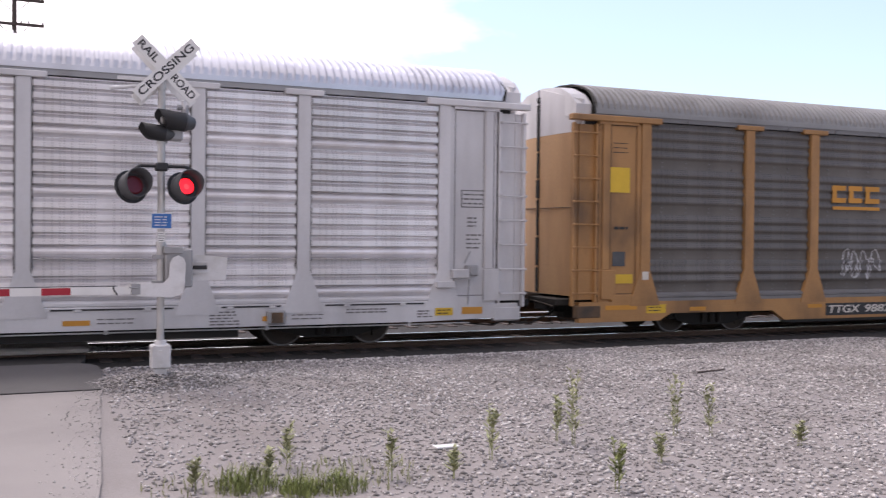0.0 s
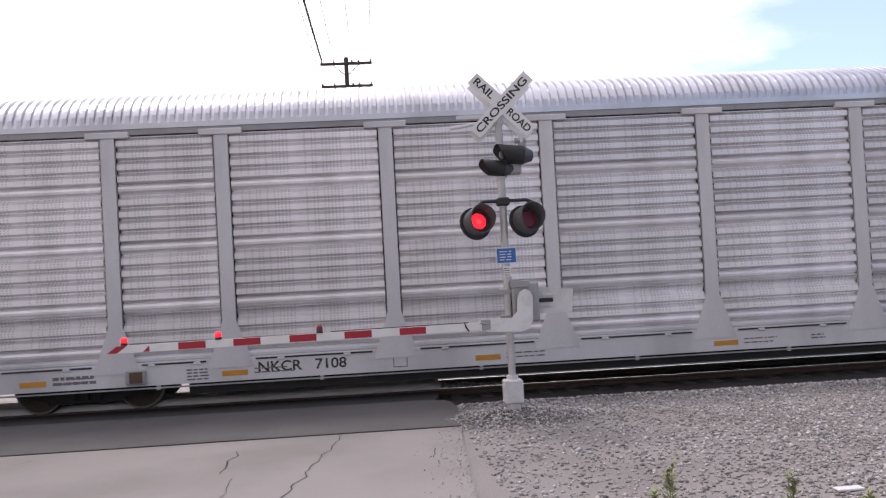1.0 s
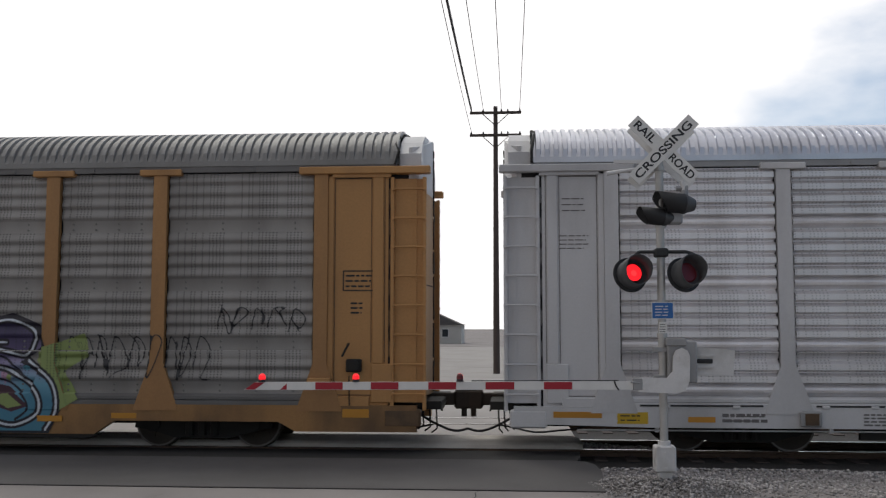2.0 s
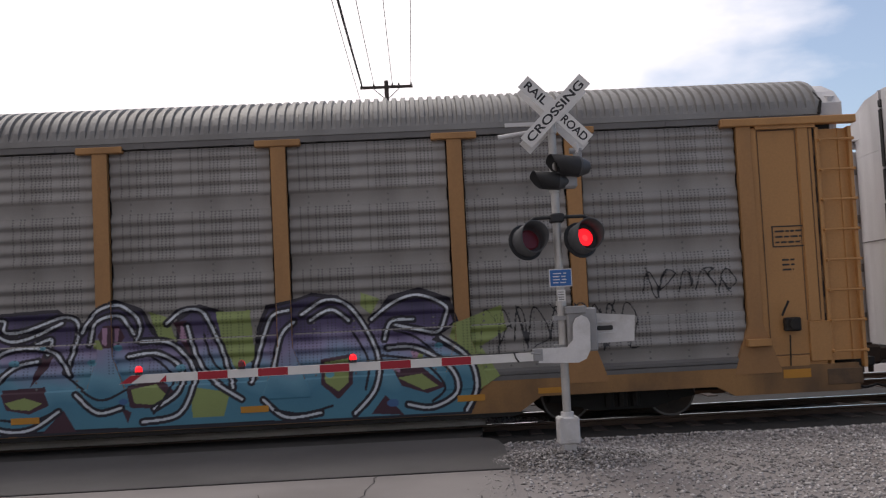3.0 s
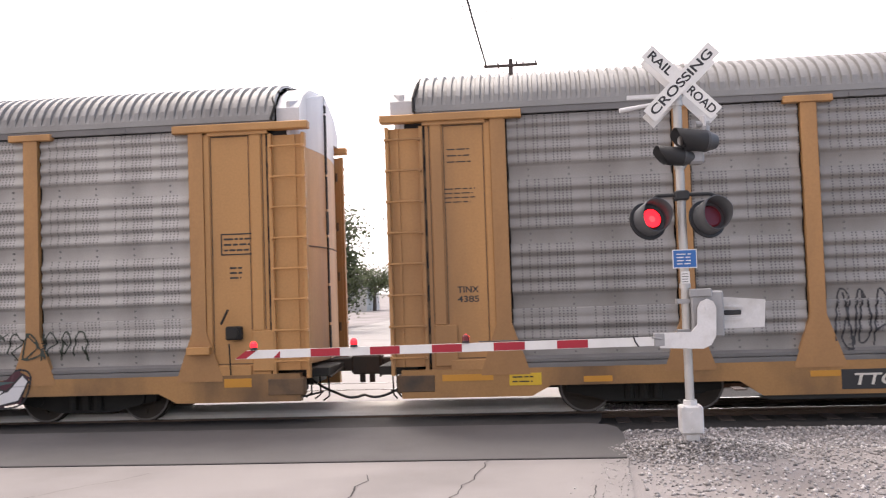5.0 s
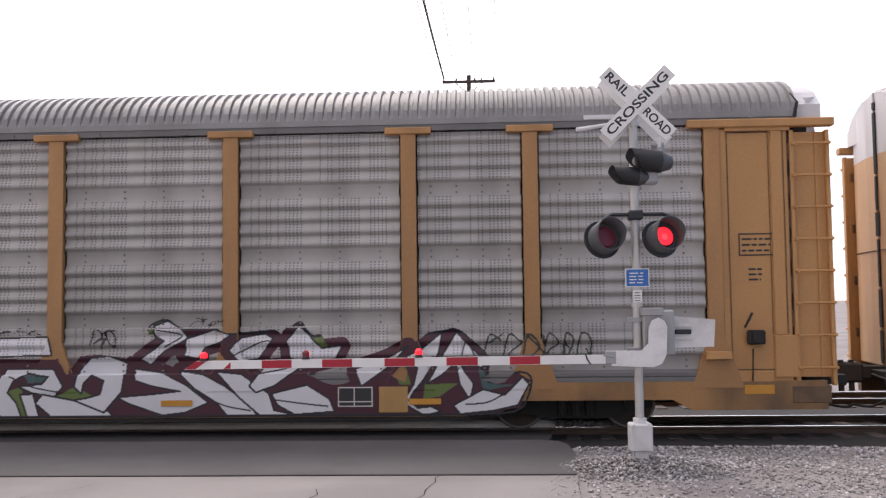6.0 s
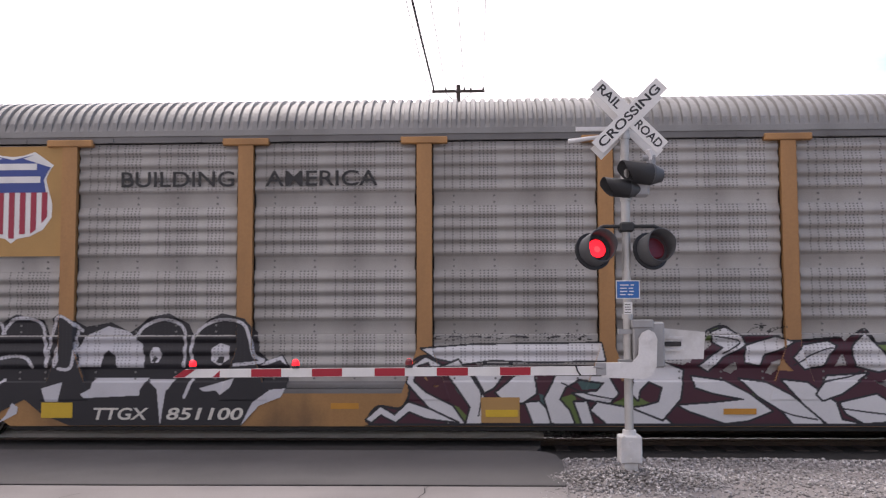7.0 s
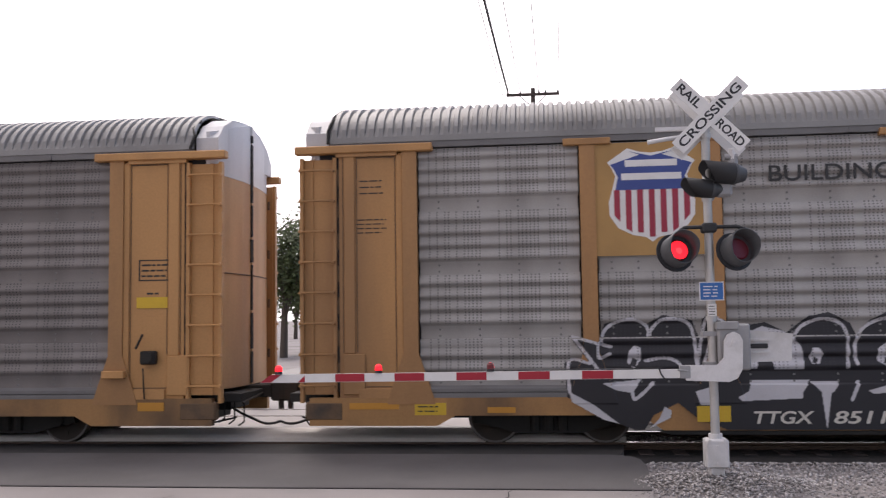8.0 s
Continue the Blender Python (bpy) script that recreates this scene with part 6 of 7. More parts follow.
    d = autorack("yellow-framed autorack car with a shield emblem and white graffiti")
    shield(d)
    letters("slogan", "BUILDING", -6.30, 4.08, 0.25, -1.553, M["ink"], d, 1.83, bold=0.008)
    letters("slogan", "AMERICA", -3.97, 4.08, 0.25, -1.553, M["ink"], d, 1.80, bold=0.008)
    black_piece(d)
    white_piece(d)
    letters("car_number", "TTGX", -6.66, 0.39, 0.19, -1.59, M["inkwhite"], d, 0.88, 0.2)
    letters("car_number", "851100", -5.5, 0.39, 0.19, -1.59, M["inkwhite"], d, 1.22, 0.2)
    plate("placard", -7.5, -7.0, 0.42, 0.66, -1.585, M["labelyellow"], d, "yellow warning label")
    ip = plate("placard", 6.0, 6.55, 0.45, 0.76, -1.595, M["inkwhite"], d, "black inspection panel with a white border")
    for q in ((6.02, 6.25, 0.54, 0.74), (6.27, 6.53, 0.54, 0.74), (6.02, 6.25, 0.47, 0.52), (6.27, 6.53, 0.47, 0.52)):
        plate("panel_field", q[0], q[1], q[2], q[3], -1.602, M["ink"], ip)
    plate("placard", 6.65, 7.1, 0.36, 0.76, -1.594, M["tan"], d, "brown metal plate")
    e = autorack("weathered yellow-framed autorack car with dusky grey perforated screens", screens="panel_dusk")
    plate("placard", 12.25, 12.78, 2.28, 2.46, -1.54, M["labelyellow"], e, "yellow warning label")
    letters("car_number", "TTGX", -6.66, 0.39, 0.19, -1.59, M["inkwhite"], e, 0.88, 0.2)


train()


# ---- crossing signal with its gate ----
SX, SY = 0.06, -4.36
LENSES = []


def flasher(parent, x, y, z, rx, rz, size, which, long=0.2):
    """A round flashing light: target disc, hood and a lens that turns its lit face out."""
    bm = B()
    seg = 28
    rod(bm, (0, 0.16, 0), (0, 0.03, 0), size * 0.62, seg, size * 0.95)
    rod(bm, (0, 0.03, 0), (0, 0.0, 0), size * (1.18 if which else 1.0), seg)
    body = part("flasher", bm, M["hoodblack"] if which else M["hood"], parent, "black target disc of a flashing light")
    body.matrix_basis = pose(x, y, z, rx, 0, rz)
    hood = B()
    ro, ri = size * 0.98, size * 0.92
    rings = []
    for rr, yy in ((ro, 0.0), (ro, -long), (ri, -long), (ri, 0.0)):
        row = []
        for i in range(seg):
            a = i * 2 * math.pi / seg
            yv = yy
            if yy < -0.01:
                yv = yy * (1.0 if math.sin(a) > 0.3 else 0.62 + 0.38 * (math.sin(a) + 1) / 1.3)
            row.append(hood.verts.new((rr * math.cos(a), yv, rr * math.sin(a))))
        rings.append(row)
    for k in range(3):
        for i in range(seg):
            hood.faces.new((rings[k][i], rings[k][(i + 1) % seg], rings[k + 1][(i + 1) % seg], rings[k + 1][i]))
    part("visor", hood, M["hood"] if which else M["hoodblack"], body, "grey hood" if which else "black hood", smooth=True)
    if which:
        part("bezel", rod(B(), (0, 0.0, 0), (0, -0.07, 0), size * 0.93, seg, size * 0.90), M["hood"], body, "grey ring round the lens")
    fit = 0.74 if which else 1.0
    lens = B()
    rod(lens, (0, 0.012, 0), (0, 0.002, 0), size * 0.78 * fit, seg, size * 0.90 * fit)
    rod(lens, (0, -0.012, 0), (0, -0.002, 0), size * 0.78 * fit, seg, size * 0.90 * fit)
    me = mesh_of("lens", lens, M["lensdark"])
    me.materials.append(M["lenslit"])
    me.materials.append(M["hot"])
    hot = B()
    hot.from_mesh(me)
    rod(hot, (0, -0.016, -0.01), (0, -0.010, -0.01), size * 0.2, 12)
    hot.to_mesh(me)
    hot.free()
    for p in me.polygons:
        c = p.center
        p.material_index = 2 if c.y < -0.0125 and c.x ** 2 + c.z ** 2 < (size * 0.3) ** 2 else 1 if c.y < -0.0118 else 0
    ob = part("lens", me, None, body, "round red lens")
    ob.location = (0, -0.09 if which else -0.03, 0)
    if which:
        LENSES.append((ob, which, (0, -0.09, 0)))
    else:
        ob.rotation_euler = (0, 0, math.pi)
    return body


def blade(parent, ry, y):
    bm = box(B(), -0.585, 0.585, -0.006, 0.006, -0.10, 0.10)
    ob = part("blade", bm, M["signwhite"], parent, "white crossbuck blade with black letters")
    ob.matrix_basis = pose(0.115 - SX, y, 4.555, 0, ry, 0)
    return ob


def signal():
    root = tagged(new("crossing_signal"), "railroad crossing signal with crossbuck, red flashers and lowered striped gate", "crossing signal")
    root.location = (SX, SY, 0)
    bm = rod(B(), (0, 0, 0.3), (0, 0, 4.72), 0.055, 18)
    rod(bm, (0, 0, 4.72), (0, 0, 4.76), 0.06, 18, 0.02)
    for z in (3.13, 2.0, 3.5, 4.3):
        rod(bm, (0, 0, z - 0.03), (0, 0, z + 0.03), 0.07, 18)
    part("mast", bm, M["galv"], root, "galvanised round mast")
    bm = box(B(), -0.14, 0.14, -0.13, 0.13, 0.17, 0.52, 0.02)
    box(bm, -0.085, 0.085, -0.10, 0.10, -0.03, 0.18, 0.01)
    rod(bm, (0, 0, 0.50), (0, 0, 0.58), 0.085, 16)
    for x, z in ((0, 0.43), (0, 0.22), (-0.09, 0.5), (0.09, 0.5)):
        rod(bm, (x, -0.15, z), (x, -0.12, z), 0.022, 8)
    part("base", bm, M["casewhite"], root, "white painted junction box at the foot")
    b1 = blade(root, 45, -0.085)
    b2 = blade(root, -45, -0.10)
    letters("lettering", "RAIL", -0.53, -0.055, 0.115, -0.007, M["signblack"], b1, 0.36)
    letters("lettering", "ROAD", 0.13, -0.055, 0.115, -0.007, M["signblack"], b1, 0.42)
    letters("lettering", "CROSSING", -0.535, -0.055, 0.115, -0.007, M["signblack"], b2, 1.05)
    # crossbuck for the other direction, seen edge on
    bm = B()
    for ry in (45, -45):
        r = bmesh.ops.create_cube(bm, size=1, matrix=pose(0.05, 0.12, 4.5, 0, 0, 8) @ pose(0, 0, 0, 0, ry, 0) @ Matrix.Diagonal((1.17, 0.012, 0.2, 1)))
    part("rear_blade", bm, M["signwhite"], root, "second crossbuck facing the other way")
    bm = rod(B(), (-0.72, -0.02, 4.24), (-0.05, 0.0, 4.34), 0.03, 8, 0.02)
    box(bm, -0.62, -0.1, -0.02, 0.02, 4.38, 4.43)
    part("bracket", bm, M["casewhite"], root, "white bracket arm")
    # cross arm with the two main lights
    bm = tube(B(), [(-0.36, -0.06, 3.10), (-0.30, -0.06, 3.14), (0.34, -0.06, 3.14), (0.44, -0.06, 3.10)], 0.024, 10)
    box(bm, -0.09, 0.09, -0.12, 0.08, 3.07, 3.19, 0.02)
    part("cross_arm", bm, M["hoodblack"], root, "dark junction arm")
    flasher(root, -0.42, -0.02, 2.83, -15, 21, 0.208, "left", 0.30)
    flasher(root, 0.31, -0.02, 2.83, -15, 21, 0.208, "right", 0.30)
    # side lights for the cross street
    flasher(root, 0.02, -0.05, 3.62, -4, -72, 0.12, "", 0.34)
    flasher(root, 0.30, -0.08, 3.80, -4, -72, 0.14, "", 0.40)
    bm = rod(B(), (0.05, 0, 3.5), (0.30, -0.02, 3.9), 0.03, 8)
    box(bm, 0.10, 0.30, -0.08, 0.08, 3.52, 3.72, 0.03)
    rod(bm, (0.30, 0, 3.72), (0.34, -0.02, 4.05), 0.085, 12, 0.05)
    rod(bm, (0.22, -0.03, 4.02), (0.38, -0.03, 4.02), 0.04, 8)
    part("side_bracket", bm, M["casegrey"], root, "grey bracket of the side lights")
    bm = rod(B(), (0.33, -0.02, 3.98), (0.30, -0.06, 4.12), 0.05, 10, 0.03)
    part("bell", bm, M["casewhite"], root, "white bell housing")
    # small signs on the mast
    plate("notice", -0.150, 0.150, 2.22, 2.455, -0.075, M["signwhite"], root, "white border of the blue notice")
    nt = plate("notice", -0.137, 0.137, 2.233, 2.442, -0.081, M["blue"], root, "blue emergency notice")
    bars(nt, -0.10, 2.395, 0.2, 4, -0.0875, M["signwhite"], 61, 0.04, 0.013)
    st = plate("sticker", -0.05, 0.055, 2.03, 2.18, -0.064, M["signwhite"], root, "small white label")
    bars(st, -0.04, 2.15, 0.085, 4, -0.0705, M["ink"], 62, 0.033, 0.008)
    # gate machine
    bm = box(B(), 0.05, 0.44, -0.13, 0.20, 1.36, 1.93, 0.02)
    box(bm, 0.03, 0.30, -0.16, 0.02, 1.86, 1.96, 0.01)
    box(bm, -0.12, 0.1, -0.07, 0.07, 1.78, 1.84)
    box(bm, -0.12, 0.1, -0.07, 0.07, 1.40, 1.46)
    part("gate_machine", bm, M["casegrey"], root, "grey gate machine housing")
    bm = B()
    prism(bm, [(-0.36, 1.245), (0.16, 1.225), (0.26, 1.27), (0.32, 1.38), (0.335, 1.72), (0.30, 1.80), (0.23, 1.835), (0.15, 1.80), (0.11, 1.72), (0.10, 1.52), (0.02, 1.43), (-0.36, 1.43)], "y", -0.205, -0.165)
    for k in range(6):
        a = k * 1.0472
        rod(bm, (0.22 + 0.06 * math.cos(a), -0.215, 1.72 + 0.06 * math.sin(a)), (0.22 + 0.06 * math.cos(a), -0.19, 1.72 + 0.06 * math.sin(a)), 0.01, 6)
    rod(bm, (0.22, -0.225, 1.72), (0.22, -0.19, 1.72), 0.026, 10)
    part("gate_bracket", bm, M["casewhite"], root, "white curved gate arm bracket")
    bm = B()
    prism(bm, [(0.44, 1.45), (0.96, 1.46), (0.985, 1.80), (0.44, 1.85)], "y", 0.06, 0.10)
    prism(bm, [(0.46, 1.56), (0.70, 1.56), (0.70, 1.585), (0.46, 1.585)], "y", 0.03, 0.06)
    prism(bm, [(0.46, 1.715), (0.70, 1.715), (0.70, 1.74), (0.46, 1.74)], "y", 0.03, 0.06)
    part("counterweight", bm, M["casewhite"], root, "white counterweight plate")
    bm = B()
    box(bm, 0.47, 0.68, 0.035, 0.062, 1.62, 1.68, 0.01)
    part("slot", bm, M["ink"], root, "dark slot of the counterweight")
    bm = box(B(), -0.43, -0.30, -0.21, -0.12, 1.27, 1.43, 0.008)
    rod(bm, (-0.50, -0.165, 1.30), (-0.36, -0.165, 1.30), 0.02, 8)
    rod(bm, (-0.46, -0.215, 1.38), (-0.34, -0.215, 1.36), 0.012, 6)
    part("arm_adapter", bm, M["casegrey"], root)
    # striped arm
    y0, y1 = -0.195, -0.165
    x_tip, x_end = -5.75, -0.42
    zt = lambda x: 1.385 + (x + 0.42) * 0.006
    zb = lambda x: 1.275 + (x + 0.42) * 0.0055
    arm = part("gate_arm", prism(B(), [(x_end, zb(x_end)), (x_end, zt(x_end)), (x_tip + 0.16, zt(x_tip)), (x_tip, zb(x_tip))], "y", y0, y1), M["signwhite"], root, "long white gate arm with red bands")
    for a, b in ((-4.75, -4.37), (-3.98, -3.60), (-3.19, -2.81), (-2.41, -2.02), (-1.62, -1.24)):
        part("band", prism(B(), [(a, zb(a) + 0.005), (b, zb(b) + 0.005), (b, zt(b) - 0.005), (a, zt(a) - 0.005)], "y", y0 - 0.005, y0 - 0.001), M["red"], arm)
    part("band", prism(B(), [(-5.74, zb(-5.7) + 0.004), (-5.60, zb(-5.6) + 0.004), (-5.46, zt(-5.5) - 0.005), (-5.60, zt(-5.6) - 0.005)], "y", y0 - 0.005, y0 - 0.001), M["red"], arm)
    part("band", prism(B(), [(-5.24, zb(-5.2) + 0.004), (-5.15, zb(-5.1) + 0.004), (-5.15, zt(-5.1) - 0.02)], "y", y0 - 0.005, y0 - 0.001), M["red"], arm)
    for x, which in ((-5.50, ""), (-4.19, "left"), (-2.76, "right")):
        z = zt(x)
        lamp = part("gate_lamp", rod(B(), (x, -0.18, z), (x, -0.18, z + 0.035), 0.05, 12, 0.042), M["hoodblack"], arm, "small black lamp base")
        bm = rod(B(), (0, 0, 0.0), (0, 0, 0.05), 0.047, 14, 0.044)
        rod(bm, (0, 0, 0.05), (0, 0, 0.075), 0.044, 14, 0.02)
        me = mesh_of("lamp_lens", bm, M["lensdark"])
        me.materials.append(M["lenslit"])
        for p in me.polygons:
            p.material_index = 1 if p.center.y < 0.002 else 0
        ob = part("lamp_lens", me, None, lamp, "red lamp lens")
        ob.location = (x, -0.18, z + 0.037)
        if which:
            LENSES.append((ob, which, (x, -0.18, z + 0.037)))
    pts = [(-2.6 + i * 0.22, -0.18, zt(-2.6 + i * 0.22) + 0.012) for i in range(10)]
    tagged(part("lamp_cable", tube(B(), pts, 0.007, 5), M["wire"], arm), kind="stuff")
    part("clip", tube(B(), [(-0.68, -0.20, 1.40), (-0.66, -0.205, 1.33), (-0.62, -0.20, 1.27)], 0.01, 5), M["wire"], arm)


signal()


def far_signal():
    root = tagged(new("far_signal"), "white crossing signal mast on the far side of the track", "crossing signal")
    root.location = (-9.0, 5.6, 0)
    bm = rod(B(), (0, 0, 0), (0, 0, 4.6), 0.06, 14)
    part("mast", bm, M["galv"], root)
    bm = box(B(), -0.2, 0.2, -0.15, 0.15, -0.03, 0.5, 0.02)
    part("base", bm, M["casewhite"], root)
    part("gate_machine", box(B(), -0.05, 0.32, -0.2, 0.2, 1.3, 1.95, 0.02), M["casewhite"], root)
    part("cable_box", box(B(), -0.1, 0.5, -0.26, -0.15, 0.42, 0.62, 0.02), M["casewhite"], root)
    bm = rod(B(), (-0.4, -0.06, 2.9), (0.4, -0.06, 2.9), 0.03, 8)
    part("cross_arm", bm, M["hoodblack"], root)
    body = part("flasher", rod(rod(B(), (0.13, -0.24, 1.62), (0.13, -0.30, 1.62), 0.11, 18), (0.13, -0.2, 1.62), (0.13, -0.24, 1.62), 0.05, 8), M["hood"], root)
    part("lens", rod(B(), (0.13, -0.30, 1.62), (0.13, -0.315, 1.62), 0.09, 18), M["lenslit"], body, "lit red lens")


far_signal()


# ---- utility pole and its wires ----
def utility_pole():
    root = tagged(new("utility_pole"), "dark wooden utility pole with two cross arms", "utility pole")
    root.location = (-2.70, 27, 0)
    part("pole", rod(B(), (0, 0, -0.1), (0, 0, 12.62), 0.16, 14, 0.10), M["wood"], root)
    for z in (12.30, 11.22):
        bm = box(B(), -1.22, 1.22, -0.16, -0.05, z - 0.06, z + 0.06)
        part("cross_arm", bm, M["wood"], root)
        bm = tube(B(), [(-0.62, -0.11, z - 0.05), (0, -0.11, z - 0.62)], 0.02, 6)
        tube(bm, [(0.62, -0.11, z - 0.05), (0, -0.11, z - 0.62)], 0.02, 6)
        part("brace", bm, M["wood"], root)
        for x in (-1.15, -0.58, 0.28, 0.58, 1.15):
            bm = rod(B(), (x, -0.11, z + 0.06), (x, -0.11, z + 0.17), 0.045, 8, 0.03)
            part("insulator", bm, M["hoodblack"], root)
    for x, r, dz in ((-1.15, 0.045, 0.0), (-1.15, 0.012, -1.08), (-0.58, 0.013, 0.0), (0.28, 0.013, 0.0), (1.15, 0.013, 0.0)):
        bm = B()
        pts = []
        for i in range(25):
            k = i / 24
            pts.append((x - 2.70, 26.89 - 62 * k, 12.47 + dz * (1 - k) - 1.6 * 4 * k * (1 - k) * 0.55))
        tube(bm, pts, r, 5)
        tagged(part("overhead_wire", bm, M["wire"]), "black overhead wire from the utility pole", "wire", "overhead wires")


utility_pole()


# ---- plants ----
def weed(x, y, h, seed, material, leaves=34, green=False):
    r = random.Random(seed)
    root = tagged(new("weed"), "thin upright weed growing in the gravel" if not green else "low green grass tuft in the gravel", "weed", "weeds in the gravel")
    root.location = (x, y, -0.03)
    bm = B()
    tops = []
    for k in range(r.randint(3, 5)):
        a, lean = r.uniform(0, 6.28), r.uniform(0.02, 0.16) * h
        p = [(0.02 * math.cos(a), 0.02 * math.sin(a), 0), (lean * 0.4 * math.cos(a), lean * 0.4 * math.sin(a), h * 0.5), (lean * math.cos(a), lean * math.sin(a), h * r.uniform(0.7, 1.0))]
        tube(bm, p, 0.004, 4)
        tops.append(p)
    tagged(part("stem", bm, M["dryweed"], root), kind="stuff")
    bm = B()
    for _ in range(leaves):
        p = r.choice(tops)
        k = r.uniform(0.15, 1.0)
        c = Vector(p[0]).lerp(Vector(p[1]), k * 2) if k < 0.5 else Vector(p[1]).lerp(Vector(p[2]), k * 2 - 1)
        a, ln, w = r.uniform(0, 6.28), r.uniform(0.06, 0.13) * (1.3 - k * 0.7), r.uniform(0.009, 0.02)
        d = Vector((math.cos(a), math.sin(a), r.uniform(0.3, 1.1))).normalized()
        s = Vector((-math.sin(a), math.cos(a), 0)) * w
        q = [bm.verts.new(c), bm.verts.new(c + d * ln * 0.5 + s), bm.verts.new(c + d * ln), bm.verts.new(c + d * ln * 0.5 - s)]
        bm.faces.new(q)
    tagged(part("leaves", bm, material, root), kind="stuff")


def grass(x, y, rx, ry, n, h, seed, material):
    r = random.Random(seed)
    bm = B()
    for _ in range(n):
        a, k = r.uniform(0, 6.28), r.random() ** 0.6
        c = Vector((x + rx * k * math.cos(a), y + ry * k * math.sin(a), -0.03))
        hh = h * r.uniform(0.4, 1.0) * (1.1 - 0.5 * k)
        b = r.uniform(0, 6.28)
        d = Vector((math.cos(b), math.sin(b), 0))
        s = Vector((-d.y, d.x, 0)) * r.uniform(0.003, 0.007)
        m = c + d * hh * 0.15 + Vector((0, 0, hh * 0.6))
        t = c + d * hh * r.uniform(0.3, 0.6) + Vector((0, 0, hh))
        v = [bm.verts.new(p) for p in (c - s, c + s, m + s, m - s, t)]
        bm.faces.new((v[0], v[1], v[2], v[3]))
        bm.faces.new((v[3], v[2], v[4]))
    tagged(part("grass_tuft", bm, material), "tuft of green grass in the gravel", "grass", "", "stuff")


def plants():
    for x, y, h, s, m in ((3.6, -10.25, 0.95, 1, "dryweed"), (3.55, -9.96, 0.55, 2, "dryweed"), (4.87, -10.27, 0.72, 3, "dryweed"), (5.25, -10.41, 0.68, 4, "dryweed"), (2.5, -10.51, 0.6, 5, "dryweed"), (3.04, -11.92, 0.5, 6, "grass"),
                          (1.33, -10.87, 0.5, 7, "dryweed"), (0.58, -10.15, 0.45, 8, "dryweed"), (1.9, -11.0, 0.3, 9, "dryweed"), (-0.35, -10.6, 0.28, 10, "dryweed"), (5.87, -11.08, 0.3, 11, "dryweed"), (0.3, -10.6, 0.32, 12, "dryweed"), (4.0, -11.2, 0.3, 13, "dryweed")):
        weed(x, y, h, s, M[m], 90)
    grass(0.08, -10.72, 0.26, 0.28, 260, 0.27, 1, M["grass"])
    grass(0.46, -11.0, 0.16, 0.2, 240, 0.2, 2, M["grass"])
    grass(0.82, -11.0, 0.24, 0.25, 200, 0.22, 3, M["grass"])
    grass(0.5, -10.6, 1.3, 0.7, 340, 0.16, 4, M["dryweed"])
    bm = box(B(), -0.14, 0.14, -0.05, 0.05, 0, 0.02, 0.004)
    ob = tagged(part("litter", bm, M["signwhite"]), "scrap of white litter lying on the gravel", "litter")
    ob.matrix_basis = pose(2.3, -9.87, -0.02, 4, 3, 12)
    bm = rod(B(), (-0.3, 0, 0), (0.3, 0.03, 0.01), 0.018, 7, 0.012)
    ob = tagged(part("stick", bm, M["wood"]), "dark stick lying on the gravel", "stick")
    ob.matrix_basis = pose(8.5, -6.35, 0.0, 0, 0, 4)


plants()


def tree(x, y, h, r0, seed):
    r = random.Random(seed)
    root = tagged(new("tree"), "leafy dark green tree beyond the track", "tree", "trees beyond the track")
    root.location = (x, y, -0.05)
    bm = rod(B(), (0, 0, 0), (0.1, 0, h * 0.45), 0.24, 10, 0.15)
    tips = []
    for k in range(9):
        a = r.uniform(0, 6.28)
        p = Vector((0.1, 0, h * r.uniform(0.25, 0.5)))
        q = Vector((r0 * 0.75 * math.cos(a), r0 * 0.75 * math.sin(a), h * r.uniform(0.5, 0.92)))
        rod(bm, p, q, 0.09, 6, 0.03)
        tips += [p.lerp(q, 0.6), q, q + Vector((r.uniform(-.5, .5), r.uniform(-.5, .5), r.uniform(-1.2, 0.4)))]
    part("trunk", bm, M["bark"], root)
    co, fc = [], []
    for _ in range(5200):
        t = r.choice(tips)
        c = t + Vector((r.gauss(0, 0.5), r.gauss(0, 0.5), r.gauss(0, 0.55)))
        a, b = r.uniform(0, 6.28), r.uniform(-0.9, 0.9)
        u = Vector((math.cos(a), math.sin(a), b)).normalized() * r.uniform(0.09, 0.18)
        v = u.orthogonal().normalized() * r.uniform(0.05, 0.09)
        i = len(co)
        co += [c - u, c + v, c + u, c - v]
        fc.append((i, i + 1, i + 2, i + 3))
    me = bpy.data.meshes.new("crown")
    me.from_pydata([tuple(p) for p in co], [], fc)
    me.materials.append(M["leaf"])
    part("crown", me, None, root)


for tx, ty, th, tr_, ts in ((-17.2, 36, 8.8, 1.7, 1), (-12.9, 35, 7.0, 1.2, 2), (-16.6, 40, 6.0, 1.4, 6), (-14.6, 44, 5.5, 1.0, 7), (-21.5, 40, 9.5, 3.0, 3), (-31.0, 88, 8.0, 3.0, 4), (-21.5, 96, 5.5, 2.0, 5)):
    tree(tx, ty, th, tr_, ts)


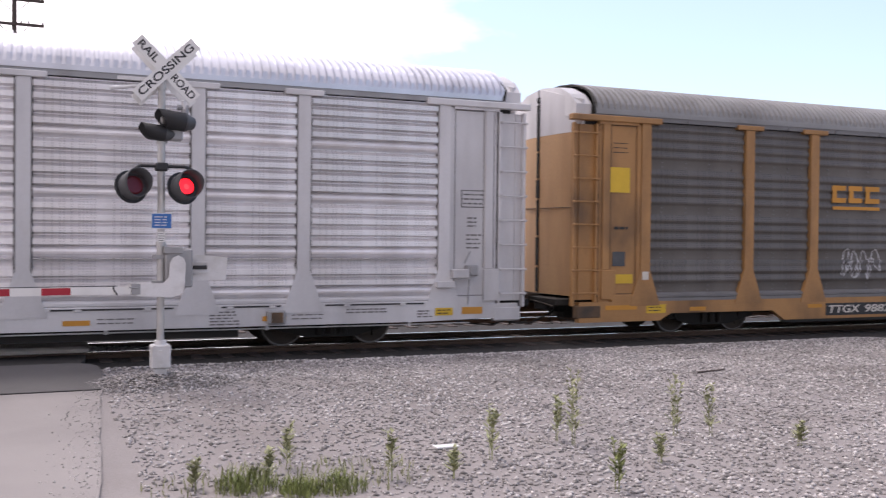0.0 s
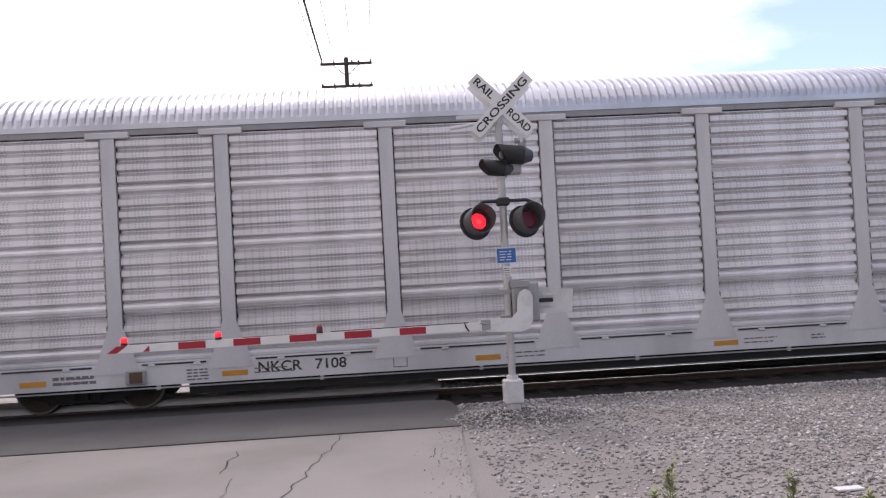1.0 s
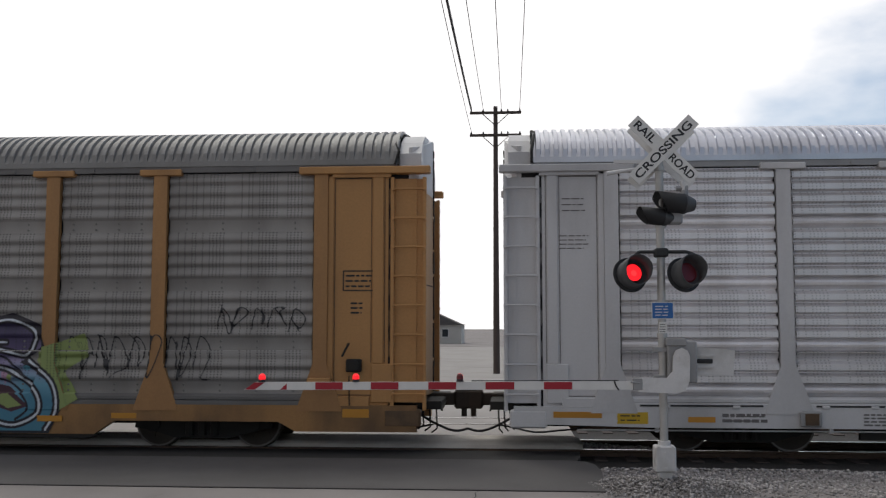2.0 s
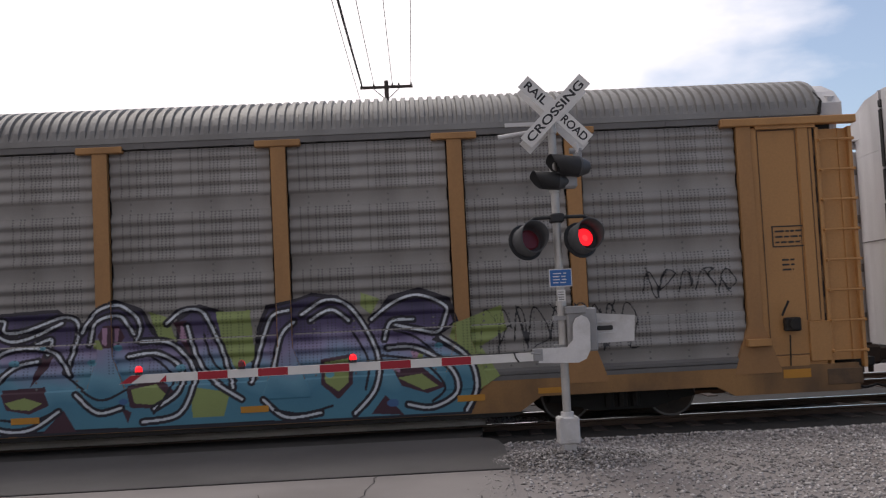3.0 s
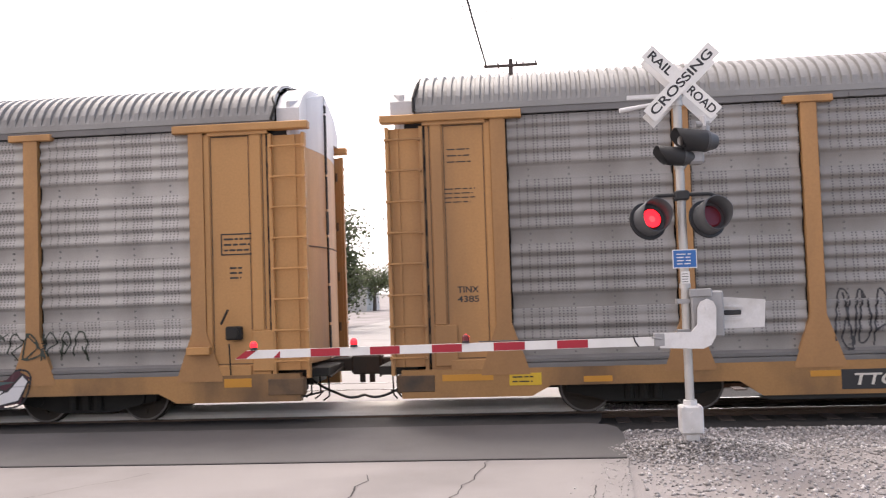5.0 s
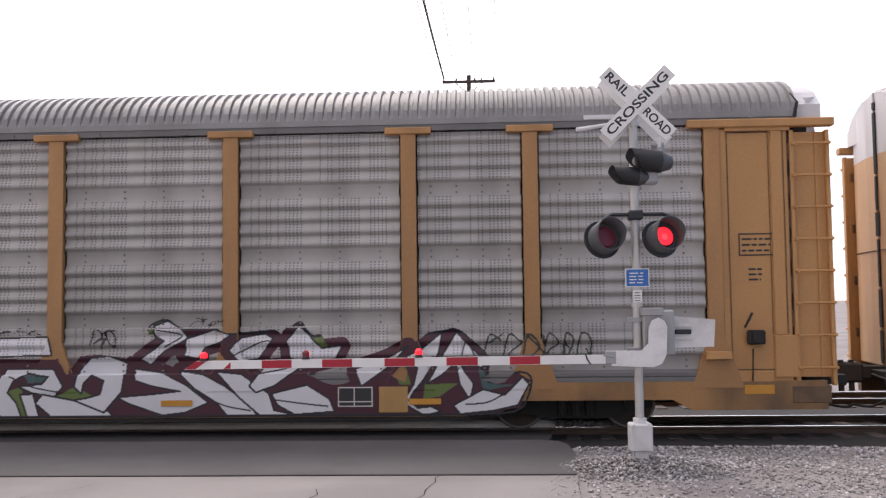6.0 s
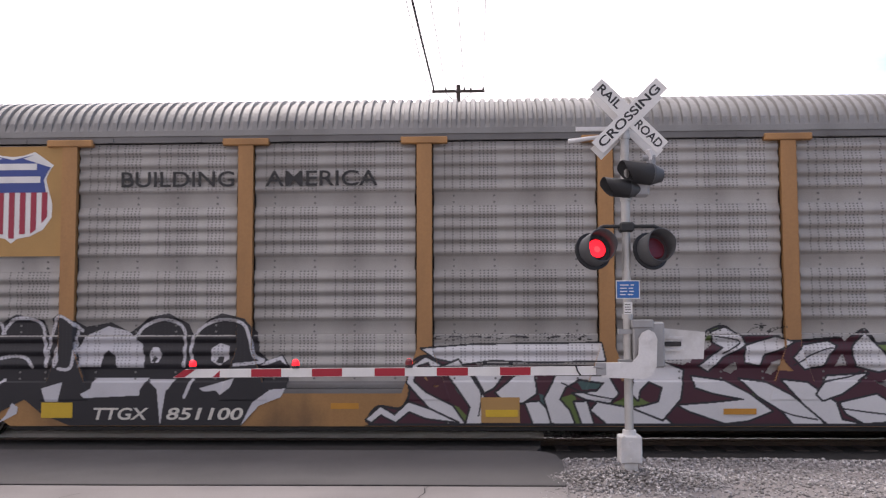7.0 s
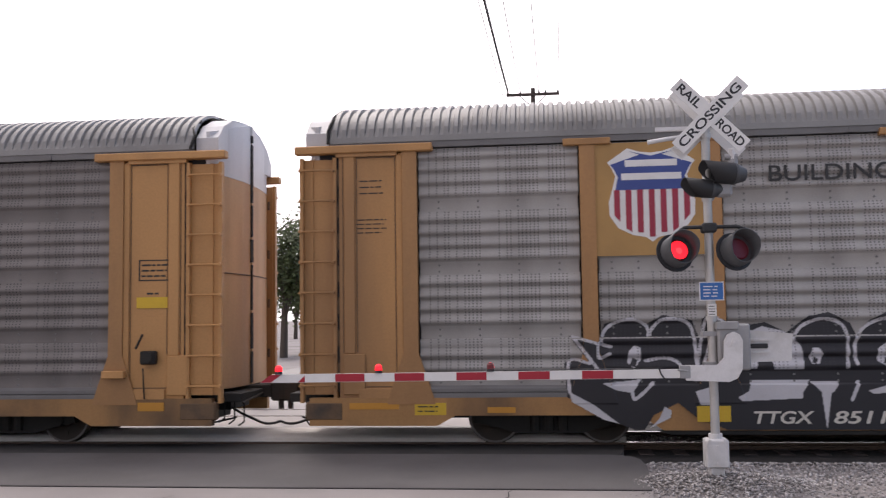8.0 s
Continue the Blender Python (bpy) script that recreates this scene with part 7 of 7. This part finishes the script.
def house(x, y, w, d, h, roof_h):
    root = tagged(new("house"), "small white house with a dark roof far beyond the track", "house")
    root.location = (x, y, -0.05)
    part("wall", box(B(), -w / 2, w / 2, -d / 2, d / 2, 0, h), M["wallwhite"], root)
    part("roof", prism(B(), [(-w / 2 - 0.4, h - 0.05), (w / 2 + 0.4, h - 0.05), (w / 2 - 0.3, h + 0.1), (0, h + roof_h), (-w / 2 + 0.3, h + 0.1)], "y", -d / 2 - 0.4, d / 2 + 0.4), M["shingle"], root)
    for k in (-0.3, 0.25):
        win = part("window", box(B(), k * w - 0.5, k * w + 0.5, -d / 2 - 0.05, -d / 2 - 0.005, 0.9, 2.1), M["signwhite"], root)
        part("pane", box(B(), k * w - 0.42, k * w + 0.42, -d / 2 - 0.06, -d / 2 - 0.051, 0.98, 2.02), M["glass"], win)
    part("door", box(B(), -0.45, 0.45, -d / 2 - 0.04, -d / 2 - 0.005, 0, 2.05), M["shingle"], root)


house(-26.5, 98, 9, 9, 2.8, 2.2)
house(-13.5, 120, 9, 9, 2.7, 2.0)


# ---- what moves ----
def train_x(t):
    return -6.13 + 8.84 * t + 0.0095 * t * t


SPACING = 28.73
FLIPS = [(0.40, "left"), (1.15, "right"), (1.90, "left"), (2.65, "right"), (3.40, "left"), (4.15, "right"), (4.90, "left"), (5.65, "right"), (6.40, "left"), (7.15, "right"), (7.88, "left")]


def motions():
    ts = [i * 0.5 for i in range(17)]
    for k, car in enumerate(CARS):
        walk(car, [(t, pose(train_x(t) + (1 - k) * SPACING - (0.18 if k == 0 else 0), 0, 0)) for t in ts])
    wt = [i / 15 for i in range(121)]
    for ws, x in WHEELS:
        walk(ws, [(t, pose(x, 0, 0.42, 0, math.degrees((train_x(t) - train_x(0)) / 0.42), 0)) for t in wt])
    # the red lamps turn their lit face out by turns
    for lens, side, at in LENSES:
        a = 0 if side == "right" else 180
        rows = [(0, pose(*at, 0, 0, a))]
        for t, now in FLIPS:
            for k in range(-1, 5):
                rows.append((t + (k - 1) / 30, pose(*at, 0, 0, a + 60 * max(0, min(3, k)))))
            a += 180
        rows.append((8.0, pose(*at, 0, 0, a)))
        walk(lens, rows)


motions()
